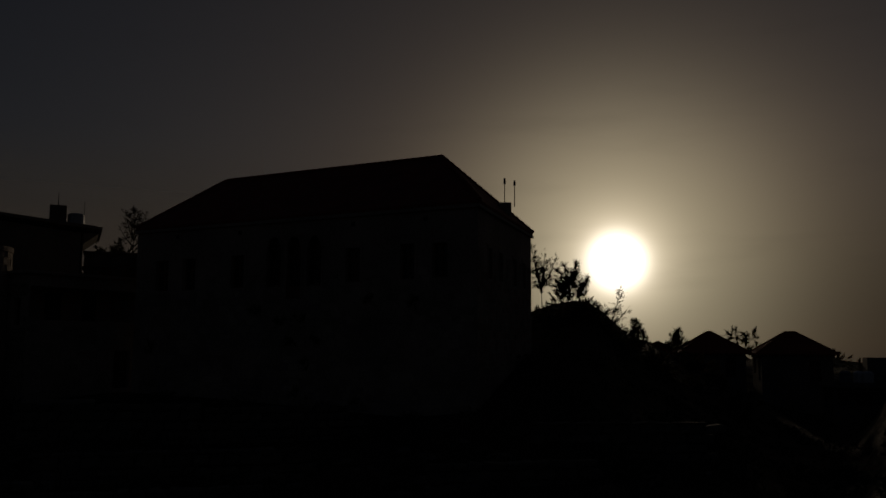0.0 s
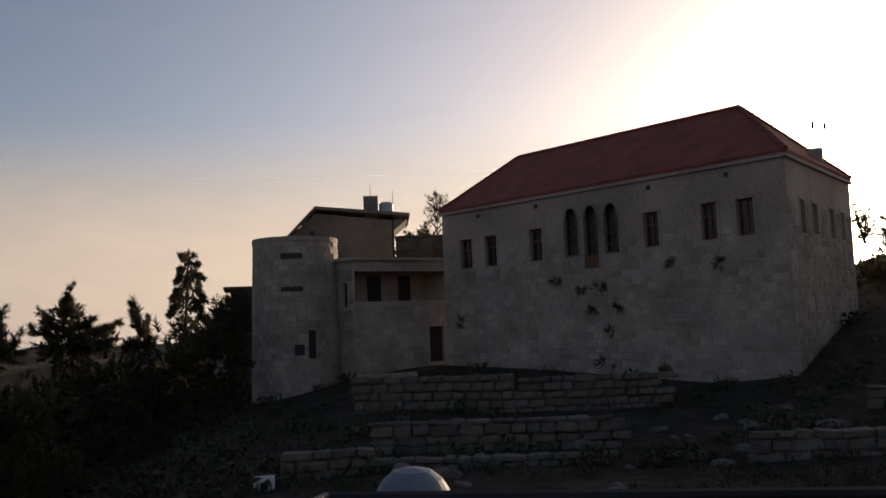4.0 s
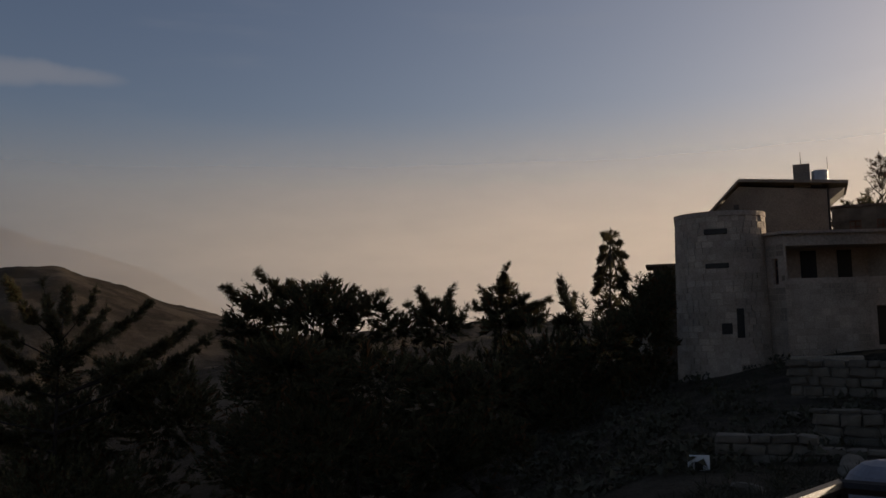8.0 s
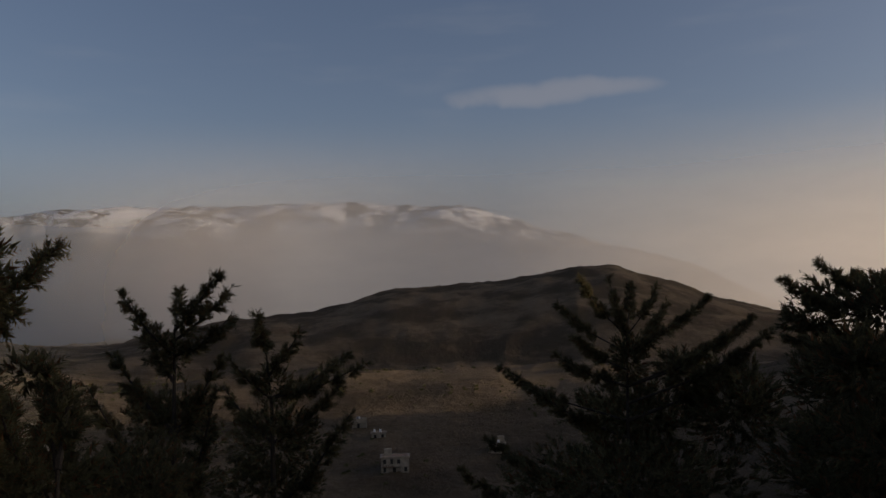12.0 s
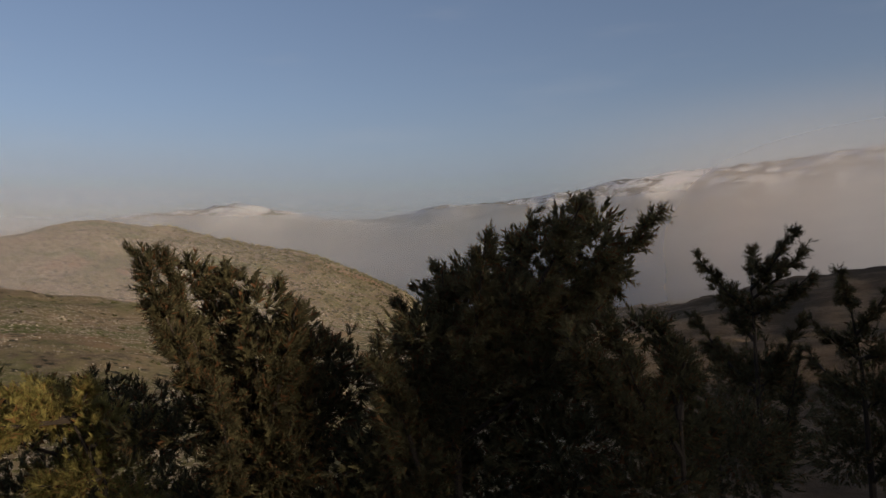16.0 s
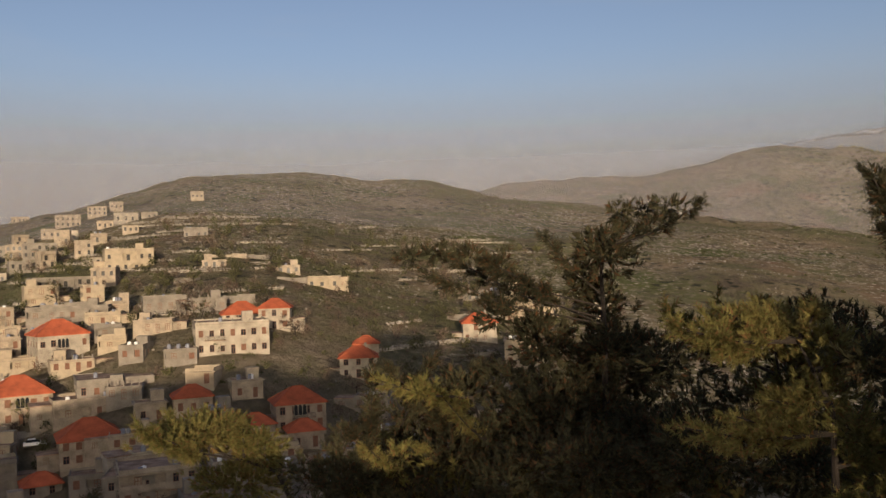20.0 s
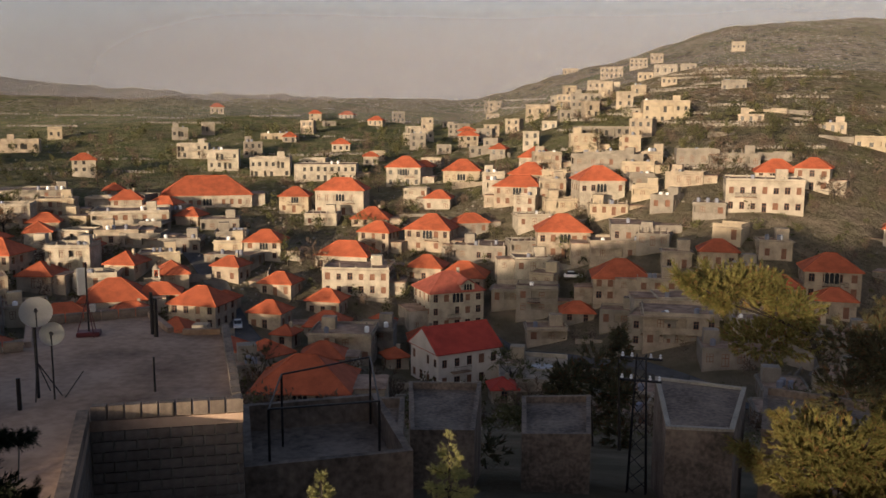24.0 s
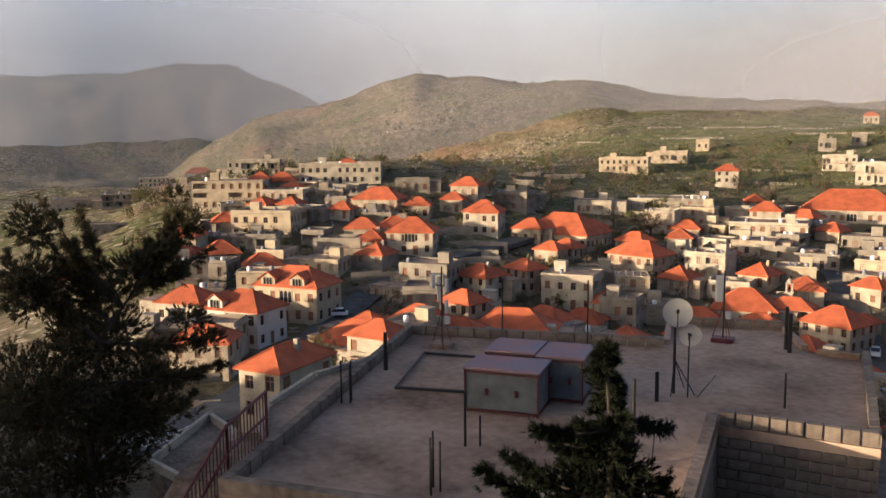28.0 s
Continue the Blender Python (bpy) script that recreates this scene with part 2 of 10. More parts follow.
def let_light_through(m, share):
    """Thin leaves pass some light to their far side."""
    N, L = m.node_tree.nodes, m.node_tree.links
    b, out = N["Principled BSDF"], N["Material Output"]
    tr, mx = N.new("ShaderNodeBsdfTranslucent"), N.new("ShaderNodeMixShader")
    L.new(b.inputs["Base Color"].links[0].from_socket, tr.inputs["Color"])
    mx.inputs[0].default_value = share
    L.new(b.outputs[0], mx.inputs[1])
    L.new(tr.outputs[0], mx.inputs[2])
    L.new(mx.outputs[0], out.inputs["Surface"])


for key in ("leaf_pine", "leaf_olive_lit", "leaf_gold", "leaf_pale_lit", "leaf_bush"):
    let_light_through(M[key], 0.42)


# ---- helpers for meshes ----
def mesh_of(name, bm, mat):
    me = bpy.data.meshes.new(name)
    bm.to_mesh(me)
    bm.free()
    me.materials.append(mat)
    return me


def part(name, bm, mat, parent=None, label=""):
    ob = new(name, mesh_of(name, bm, mat))
    ob.parent = parent
    if label:
        ob["label"] = label
    return ob


def box(bm, x0, y0, z0, x1, y1, z1, m=None):
    v = [bm.verts.new(p) for p in ((x0, y0, z0), (x1, y0, z0), (x1, y1, z0), (x0, y1, z0), (x0, y0, z1), (x1, y0, z1), (x1, y1, z1), (x0, y1, z1))]
    for f in ((0, 3, 2, 1), (4, 5, 6, 7), (0, 1, 5, 4), (1, 2, 6, 5), (2, 3, 7, 6), (3, 0, 4, 7)):
        bm.faces.new([v[i] for i in f])
    if m:
        bmesh.ops.transform(bm, matrix=m, verts=v)
    return v


def _panel(m, x0, z0, x1, z1, y0=-0.05, y1=0.02):
    bm = bmesh.new()
    box(bm, x0, y0, z0, x1, y1, z1, m)
    return bm


def boxed(x0, y0, z0, x1, y1, z1, bevel=0.0):
    bm = bmesh.new()
    box(bm, x0, y0, z0, x1, y1, z1)
    if bevel:
        bmesh.ops.bevel(bm, geom=bm.edges[:], offset=bevel, segments=1, affect="EDGES")
    return bm


def tube(bm, a, b, r0, r1=None, n=8):
    """A tapered rod from a to b."""
    a, b = Vector(a), Vector(b)
    r1 = r0 if r1 is None else r1
    q = (b - a).to_track_quat("Z", "Y")
    ring = lambda c, r: [bm.verts.new(c + q @ Vector((r * math.cos(6.28318 * i / n), r * math.sin(6.28318 * i / n), 0))) for i in range(n)]
    A, B = ring(a, r0), ring(b, r1)
    for i in range(n):
        bm.faces.new((A[i], A[(i + 1) % n], B[(i + 1) % n], B[i]))
    bm.faces.new(A[::-1])
    bm.faces.new(B)


def lathe(profile, n=24):
    """A turned body from (radius, z) pairs."""
    bm = bmesh.new()
    rings = [[bm.verts.new((r * math.cos(6.28318 * i / n), r * math.sin(6.28318 * i / n), z)) for i in range(n)] for r, z in profile]
    for A, B in zip(rings, rings[1:]):
        for i in range(n):
            bm.faces.new((A[i], A[(i + 1) % n], B[(i + 1) % n], B[i]))
    bm.faces.new(rings[0][::-1])
    bm.faces.new(rings[-1])
    return bm


def thing(name, m, label, category, group="", kind=""):
    ob = new(name)
    ob.empty_display_size = 0.3
    ob.matrix_world = m
    return tagged(ob, label, category, group, kind)


def raw_mesh(name, verts, faces, mat, smooth=False):
    me = bpy.data.meshes.new(name)
    me.from_pydata(verts, [], faces)
    me.materials.append(mat)
    if smooth:
        me.shade_smooth()
    return me


# ---- the land: one sheet, from the hilltop down through the town to the far ranges ----
DIST = np.array([0, 8, 16, 28, 50, 90, 130, 165, 200, 250, 320, 420, 560, 760, 1050, 1500, 2300, 3400, 4900.0])
ROWS = []


def slope(az, *z):
    """Heights along one bearing at the distances DIST."""
    ROWS.append((az, np.array((-3.6, *z))))


# bearings -60 to -31 are out of view: banks raised to shade roof and town
slope(-60, -4, -5.5, -5, -0.5, -4, -22, -26, -24, -30, -36, -44, -50, -56, -60, -60, -60, -60, -60)
slope(-38, -3.4, -4.0, -3.5, 3.0, 2, -12, -20, -24, -27, -30, -24, -30, -36, -40, -50, -60, -60, -60)
slope(-31, -3.4, -3.6, -3.0, 2.9, -2, -12, -16, -16, -18, -22, -22, -28, -34, -40, -50, -60, -60, -60)
slope(-24, -3.4, -4.2, -5, -6, -6, -4, -3, -3, -5, -8, -15, -25, -30, -40, -50, -60, -60, -60)
slope(-13, -3.4, -4.0, -4.2, -2.5, 0.8, 1.6, 0, -3, -5, -8, -15, -25, -30, -40, -50, -60, -60, -60)
slope(-9, -3.4, -4.0, -3.9, 0.2, 5.0, 4.5, 1, -3, -5, -8, -15, -25, -30, -40, -50, -60, -60, -60)
slope(4, -3.4, -3.9, -4.1, -2.6, -2, -2, -2, -3, -5, -8, -15, -25, -30, -40, -50, -60, -60, -60)
slope(20, -3.4, -3.9, -4.1, -2.5, -2, -4, -6, -9, -14, -20, -30, -40, -50, -55, -60, -60, -60, -60)
slope(31, -3.4, -4, -4.3, -4.0, -5, -10, -15, -20, -28, -38, -50, -65, -80, -90, -90, -80, -70, -70)
slope(45, -4.5, -5.5, -6.5, -8.5, -14, -22, -30, -36, -44, -52, -64, -78, -90, -95, -90, -80, -70, -70)
slope(62, -5.5, -8, -11, -16, -26, -36, -43, -48, -55, -62, -70, -80, -88, -90, -80, -60, -50, -50)
slope(88, -6, -9, -12, -19, -30, -40, -47, -52, -58, -64, -72, -82, -88, -85, -60, -40, -40, -40)
slope(112, -6, -9, -13, -20, -32, -42, -46, -49, -52, -54, -54, -52, -45, -40, -30, -20, -20, -20)
slope(126, -6, -9, -13, -20, -32, -42, -45, -46, -46, -42, -34, -20, -10, -6, -10, -20, -20, -20)
slope(140, -6, -9, -13, -20, -32, -42, -44, -42, -36, -27, -12, 6, 22, 12, 0, -20, -20, -20)
slope(152, -6, -9, -13, -20, -32, -42, -42, -37, -28, -17, -1, 18, 43, 45, 20, -20, -20, -20)
slope(164, -6, -9, -13, -20, -32, -42, -39, -31, -20, -7, 11, 34, 71, 60, 20, -20, -20, -20)
slope(176, -6, -9, -13, -20, -32, -41, -35, -22, -8, 5, 23, 46, 82, 70, 30, -20, -20, -20)
slope(186, -6, -9, -13, -20, -33, -44, -42, -29, -15, -2, 12, 28, 50, 50, 20, -20, -20, -20)
slope(195, -6, -9, -13, -20, -33, -44, -46, -36, -24, -13, -6, 4, 20, 16, 0, -20, -20, -20)
slope(210, -6, -9, -13, -20, -32, -37, -41, -34, -27, -19, -4, 8, 18, 14, 0, -20, -20, -20)
# hidden by the near roof: land raised here to shade the villas
slope(225, -6, -9, -11, -15, -27, -36, -39, -33, -26, -17, -9, 0, 12, 14, 0, -20, -20, -20)
slope(240, -6, -9, -13, -18, -29, -34, -33, -28, -19, -10, -14, -40, -50, -30, -20, -30, -30, -30)
slope(253, -6, -10, -14, -21, -31, -34, -33, -29, -23, -17, -21, -50, -80, -80, -70, -60, -60, -60)
slope(266, -6, -10, -14, -20, -29, -33, -38, -40, -42, -46, -54, -64, -80, -80, -70, -60, -60, -60)
# out of view: kept high close by, to cast shade on the lower town
slope(277, -6, -7, -6, -8, -33, -40, -44, -46, -48, -52, -58, -68, -80, -80, -70, -60, -60, -60)

RIDGES = []


def ridge(dist, front, back, *pts):
    """A crest at that distance: bearings and the angles at which it stands against the sky."""
    RIDGES.append((dist, front, back, np.array(pts, float)))


ridge(2200, 900, 500, (56, -2), (60.4, 0), (65.4, 1.4), (68.5, 2.6), (71, 3.43), (73.6, 3.5), (78.5, 2.9), (85.8, 2.35), (91, 1.0), (96, 0.7), (106, -1))
ridge(4400, 1500, 500, (54, -2), (60.4, 0.34), (65.4, 3.06), (69.8, 4.7), (75.4, 6.3), (80.3, 7.8), (85, 8.32), (94.5, 8.33), (100.5, 8.1), (106.6, 7.85), (117, 6.9), (123, 6.25), (126, 6.4), (131.5, 7.4), (137, 6.9), (146, 5.8), (156, 4.6), (166, 2), (175, -1))
ridge(1300, 420, 400, (118, -2), (120.6, 0.9), (123.8, 2.56), (127.1, 4.06), (131.6, 5.04), (136, 6.1), (140.5, 6.5), (144.1, 5.87), (148.3, 5.0), (152, 5.3), (157, 5.0), (163, 3.6), (172, 0))
ridge(1100, 420, 400, (256, -4), (252.5, -0.9), (249, 1.45), (245, 2.2), (240.5, 3.6), (238.3, 4.3), (232.4, 3.5), (227.3, 3.3), (221.6, 2.1), (218, 1.7), (210, 1.3), (200, 1.2), (194, 0))
ridge(2300, 800, 400, (290, 1), (275, 3), (263, 3.6), (257, 4.05), (253.6, 4.7), (250, 4.5), (246.4, 2.9), (243, 1), (238, -2))

# unseen crests behind the castle, added to keep sun off the valley floor
ridge(520, 300, 300, (4, -4), (10, 2), (22, 3), (28, 2.6), (32, 0), (38, -1.6), (56, -1.6), (66, -4))
ridge(1500, 500, 400, (2, -3), (10, 3.2), (20, 3.6), (28, 3.3), (32, 1.2), (37, -0.6), (52, -0.7), (58, -1.5))
ROW_AZ = np.array([r[0] for r in ROWS] + [ROWS[0][0] + 360.0])
ROW_Z = np.array([r[1] for r in ROWS] + [ROWS[0][1]])


def smooth_interp(x, xs, ys):
    """Cubic interpolation with eased slopes (ys may hold columns)."""
    i = np.clip(np.searchsorted(xs, x) - 1, 0, len(xs) - 2)
    h = xs[i + 1] - xs[i]
    u = (x - xs[i]) / h
    d = np.zeros_like(ys)
    s = (ys[1:] - ys[:-1]) / ((xs[1:] - xs[:-1])[:, None] if ys.ndim > 1 else (xs[1:] - xs[:-1]))
    ok = s[1:] * s[:-1] > 0
    d[1:-1] = np.where(ok, 2 * s[1:] * s[:-1] / np.where(ok, s[1:] + s[:-1], 1), 0)
    if ys.ndim > 1:
        u, h = u[:, None], h[:, None]
    return (2 * u**3 - 3 * u**2 + 1) * ys[i] + (u**3 - 2 * u**2 + u) * h * d[i] + (3 * u**2 - 2 * u**3) * ys[i + 1] + (u**3 - u**2) * h * d[i + 1]


def land_plain(az, d):
    """Height of the land at bearings az (degrees) and distances d (arrays of one length)."""
    az = (np.asarray(az, float) + 60) % 360 - 60
    d = np.asarray(d, float)
    cols = smooth_interp(az, ROW_AZ, ROW_Z)
    i = np.clip(np.searchsorted(DIST, d) - 1, 0, len(DIST) - 2)
    n = np.arange(len(d))
    s = (cols[:, 1:] - cols[:, :-1]) / (DIST[1:] - DIST[:-1])
    dd = np.zeros_like(cols)
    ok = s[:, 1:] * s[:, :-1] > 0
    dd[:, 1:-1] = np.where(ok, 2 * s[:, 1:] * s[:, :-1] / np.where(ok, s[:, 1:] + s[:, :-1], 1), 0)
    h = DIST[i + 1] - DIST[i]
    u = np.clip((d - DIST[i]) / h, 0, 1)
    z = (2 * u**3 - 3 * u**2 + 1) * cols[n, i] + (u**3 - 2 * u**2 + u) * h * dd[n, i] + (3 * u**2 - 2 * u**3) * cols[n, i + 1] + (u**3 - u**2) * h * dd[n, i + 1]
    a360 = az % 360
    for dist, front, back, pts in RIDGES:
        order = np.argsort(pts[:, 0])
        top = dist * np.tan(np.radians(np.interp(a360, pts[order, 0], pts[order, 1], left=-3, right=-3)))
        w = np.where(d < dist, front, back)
        x = np.abs(d - dist) / w
        bell = np.clip(1 - x ** 2, 0, 1) ** 1.3 if dist < 4000 else np.clip(1 - x ** 1.15, 0, 1)
        z = z + np.maximum(top - z, 0) * bell
    return z


def land(x, y):
    return float(land_plain([math.degrees(math.atan2(-x, y))], [math.hypot(x, y)])[0])


SURFACE = []


def on_ground(az, d):
    """Height of the ground's own surface, ledges and gullies included."""
    Z = SURFACE[0]
    u = (np.asarray(az, float) + 25) / 0.36
    v = 2 + 234 * np.log(np.maximum(d, 8.0) / 8) / math.log(4900 / 8)
    i, j = u.astype(int), np.minimum(v.astype(int), Z.shape[1] - 2)
    u, v = u - i, v - j
    return (Z[i, j] * (1 - v) + Z[i, j + 1] * v) * (1 - u) + (Z[i + 1, j] * (1 - v) + Z[i + 1, j + 1] * v) * u


def make_ground():
    az = np.concatenate([np.arange(-25, 275, 0.36), np.arange(275, 335, 3.0)])
    d = np.concatenate([[0, 4], 8 * (4900 / 8) ** np.linspace(0, 1, 235)])
    A, D = np.meshgrid(az, d, indexing="ij")
    Z = land_plain(A.ravel(), D.ravel())
    a = np.radians(A.ravel())
    X, Y = -np.sin(a) * D.ravel(), np.cos(a) * D.ravel()
    near = np.array([noise.fractal(Vector((x * 0.02, y * 0.02, 0.3)), 0.9, 2.1, 4) for x, y in zip(X, Y)])
    far = np.array([noise.ridged_multi_fractal(Vector((x * 0.0016, y * 0.0016, 0.7)), 0.9, 2.2, 6, 1.0, 2.0) - 1.0 for x, y in zip(X, Y)])
    r = D.ravel()
    Z = Z + near * np.interp(r, [0, 30, 90, 200, 400, 900, 1500], [0.05, 0.15, 0.25, 0.6, 2.0, 4.0, 0]) + far * np.interp(r, [300, 700, 1300, 2300, 3000, 3700, 4250, 4400, 4900], [0, 5, 9, 14, 40, 75, 50, 22, 22])
    # rocky ledges and gullies on the middle slopes
    ledge = np.array([noise.ridged_multi_fractal(Vector((x * 0.009, y * 0.009, 3.1)), 0.85, 2.1, 5, 1.0, 2.0) - 1.1 for x, y in zip(X, Y)])
    Z = Z + ledge * np.interp(r, [280, 420, 800, 1400, 2300, 4400], [0, 1.6, 5.0, 7.0, 8.0, 10.0])
    n, m = len(az), len(d)
    SURFACE.append(Z.reshape(n, m))
    idx = np.arange(n * m).reshape(n, m)
    q = np.stack([idx, np.roll(idx, -1, 0)], 0)
    f = np.stack([q[0][:, :-1], q[0][:, 1:], q[1][:, 1:], q[1][:, :-1]], -1).reshape(-1, 4)
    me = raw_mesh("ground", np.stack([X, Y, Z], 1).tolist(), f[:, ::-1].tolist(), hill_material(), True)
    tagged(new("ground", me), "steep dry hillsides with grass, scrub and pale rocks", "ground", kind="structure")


def hill_material():
    m = bpy.data.materials.new("hillside")
    m.use_nodes = True
    N, L = m.node_tree.nodes, m.node_tree.links
    b = N["Principled BSDF"]
    b.inputs["Roughness"].default_value = 0.95
    b.inputs["Specular IOR Level"].default_value = 0.1
    geo = N.new("ShaderNodeNewGeometry")

    def noisy(scale, detail=6, lo=0.4, hi=0.6, rough=0.6):
        n = N.new("ShaderNodeTexNoise")
        n.inputs["Scale"].default_value, n.inputs["Detail"].default_value, n.inputs["Roughness"].default_value = scale, detail, rough
        L.new(geo.outputs["Position"], n.inputs["Vector"])
        r = N.new("ShaderNodeMapRange")
        r.inputs["From Min"].default_value, r.inputs["From Max"].default_value = lo, hi
        L.new(n.outputs["Fac"], r.inputs["Value"])
        return r.outputs[0]

    def blend(a, bcol, fac):
        mx = N.new("ShaderNodeMix")
        mx.data_type = "RGBA"
        for sock, val in (("A", a), ("B", bcol)):
            if isinstance(val, tuple):
                mx.inputs[sock].default_value = (*val, 1)
            else:
                L.new(val, mx.inputs[sock])
        L.new(fac, mx.inputs["Factor"])
        return mx.outputs["Result"]

    def cells(scale, lo, hi):
        v = N.new("ShaderNodeTexVoronoi")
        v.inputs["Scale"].default_value = scale
        w = N.new("ShaderNodeTexNoise")
        w.inputs["Scale"].default_value, w.inputs["Detail"].default_value = scale * 2.3, 3
        L.new(geo.outputs["Position"], w.inputs["Vector"])
        sc = N.new("ShaderNodeVectorMath")
        sc.operation = "SCALE"
        sc.inputs["Scale"].default_value = 0.9 / scale
        L.new(w.outputs["Color"], sc.inputs[0])
        ad = N.new("ShaderNodeVectorMath")
        L.new(geo.outputs["Position"], ad.inputs[0])
        L.new(sc.outputs[0], ad.inputs[1])
        L.new(ad.outputs[0], v.inputs["Vector"])
        r = N.new("ShaderNodeMapRange")
        r.inputs["From Min"].default_value, r.inputs["From Max"].default_value = hi, lo
        L.new(v.outputs["Distance"], r.inputs["Value"])
        return r.outputs[0]

    def both(p, q):
        t = N.new("ShaderNodeMath")
        t.operation = "MULTIPLY"
        L.new(p, t.inputs[0])
        L.new(q, t.inputs[1])
        return t.outputs[0]

    # dry grass and bare soil, stony ground, pale outcrops, dark low shrubs
    col = blend((0.25, 0.195, 0.125), (0.15, 0.142, 0.068), noisy(0.013, 7, 0.38, 0.56, 0.65))
    col = blend(col, (0.145, 0.115, 0.078), noisy(0.06, 6, 0.5, 0.62, 0.7))
    col = blend(col, (0.25, 0.165, 0.105), noisy(0.009, 5, 0.59, 0.68))
    col = blend(col, (0.115, 0.125, 0.045), noisy(0.017, 4, 0.56, 0.66, 0.5))
    stony = noisy(0.008, 6, 0.4, 0.56)
    col = blend(col, (0.34, 0.285, 0.215), both(stony, noisy(0.16, 8, 0.5, 0.6, 0.8)))
    col = blend(col, (0.52, 0.455, 0.36), both(stony, cells(0.3, 0.18, 0.34)))
    col = blend(col, (0.04, 0.042, 0.026), both(noisy(0.011, 5, 0.44, 0.56), cells(0.13, 0.2, 0.36)))
    # brown ground by bearing, darkened to paint in the shade of the valley side
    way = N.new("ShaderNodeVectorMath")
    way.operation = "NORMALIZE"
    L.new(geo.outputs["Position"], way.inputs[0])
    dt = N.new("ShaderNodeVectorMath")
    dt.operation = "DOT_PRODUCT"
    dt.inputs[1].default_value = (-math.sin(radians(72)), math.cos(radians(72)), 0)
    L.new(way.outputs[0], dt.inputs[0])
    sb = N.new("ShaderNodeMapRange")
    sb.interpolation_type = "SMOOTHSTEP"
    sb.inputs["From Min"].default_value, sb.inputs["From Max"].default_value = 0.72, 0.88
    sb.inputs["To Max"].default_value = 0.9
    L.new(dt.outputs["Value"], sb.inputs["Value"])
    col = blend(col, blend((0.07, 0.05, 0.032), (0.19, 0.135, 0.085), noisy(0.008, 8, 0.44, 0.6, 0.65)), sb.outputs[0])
    # dark soil and litter plus painted shade, on castle bank and below terrace
    shade_soil, yard, field = ((0.055, 0.046, 0.034), (0.12, 0.1, 0.075)), ((0.155, 0.135, 0.085), (0.29, 0.24, 0.17)), ((0.115, 0.135, 0.05), (0.24, 0.215, 0.11))
    for place, r0, r1, (c0, c1) in (((2, 36, -3), 42, 66, shade_soil), ((14, -42, -20), 40, 75, shade_soil), ((62, -24, -25), 40, 62, shade_soil), ((25, -135, -35), 95, 160, yard), ((254, -407, -25), 130, 260, field)):
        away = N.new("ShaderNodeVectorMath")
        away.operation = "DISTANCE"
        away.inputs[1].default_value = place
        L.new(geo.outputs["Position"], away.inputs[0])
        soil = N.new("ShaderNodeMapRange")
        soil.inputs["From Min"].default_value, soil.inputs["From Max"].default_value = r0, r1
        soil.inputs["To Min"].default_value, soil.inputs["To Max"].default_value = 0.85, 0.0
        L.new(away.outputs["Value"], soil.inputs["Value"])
        col = blend(col, blend(c0, c1, noisy(0.6 if c0 == shade_soil[0] else 0.12, 6, 0.4, 0.65)), soil.outputs[0])
    # snow on the highest range
    sep = N.new("ShaderNodeSeparateXYZ")
    L.new(geo.outputs["Position"], sep.inputs[0])
    hi = N.new("ShaderNodeMapRange")
    hi.inputs["From Min"].default_value, hi.inputs["From Max"].default_value = 340, 540
    L.new(sep.outputs["Z"], hi.inputs["Value"])
    mul = N.new("ShaderNodeMath")
    mul.operation = "MULTIPLY"
    L.new(hi.outputs[0], mul.inputs[0])
    L.new(noisy(0.006, 10, 0.46, 0.53, 0.7), mul.inputs[1])
    col = blend(col, (0.8, 0.8, 0.82), mul.outputs[0])
    L.new(col, b.inputs["Base Color"])
    bp = N.new("ShaderNodeBump")
    bp.inputs["Strength"].default_value, bp.inputs["Distance"].default_value = 1.0, 5.0
    L.new(noisy(0.14, 9, 0.2, 0.8, 0.7), bp.inputs["Height"])
    L.new(bp.outputs[0], b.inputs["Normal"])
    return m


make_ground()


# ---- trees ----
def fast_mesh(name, verts, tris, mat):
    me = bpy.data.meshes.new(name)
    me.vertices.add(len(verts))
    me.vertices.foreach_set("co", np.asarray(verts, np.float32).ravel())
    n = len(tris)
    me.loops.add(3 * n)
    me.loops.foreach_set("vertex_index", np.asarray(tris, np.int32).ravel())
    me.polygons.add(n)
    me.polygons.foreach_set("loop_start", np.arange(0, 3 * n, 3, dtype=np.int32))
    me.polygons.foreach_set("loop_total", np.full(n, 3, np.int32))
    me.update()
    me.validate()
    me.materials.append(mat)
    return me


def unit(v):
    return v / np.maximum(np.linalg.norm(v, axis=-1, keepdims=True), 1e-9)


def sprays(rng, start, way, length, per, size, wide=0.085):
    """Leaf blades along twigs: each twig is a run of narrow pointed scales to both sides. Returns triangles' corners."""
    n = len(start)
    side = unit(np.cross(way, rng.normal(size=(n, 3))))
    u = rng.uniform(0.05, 1.0, (n, per))
    p = start[:, None] + way[:, None] * (u * length[:, None])[..., None]
    sgn = rng.choice((-1.0, 1.0), (n, per))[..., None]
    d = unit(way[:, None] * 1.1 + side[:, None] * sgn * rng.uniform(0.3, 0.9, (n, per, 1)) + rng.normal(size=(n, per, 3)) * 0.25)
    ln = (size * 1.35 * rng.uniform(0.6, 1.5, (n, per)) * (1.15 - 0.5 * u))[..., None]
    w = unit(np.cross(d, rng.normal(size=(n, per, 3)))) * ln * wide
    a, b, c = p - w, p + w, p + d * ln
    return np.stack([a, b, c], 2).reshape(-1, 3, 3)


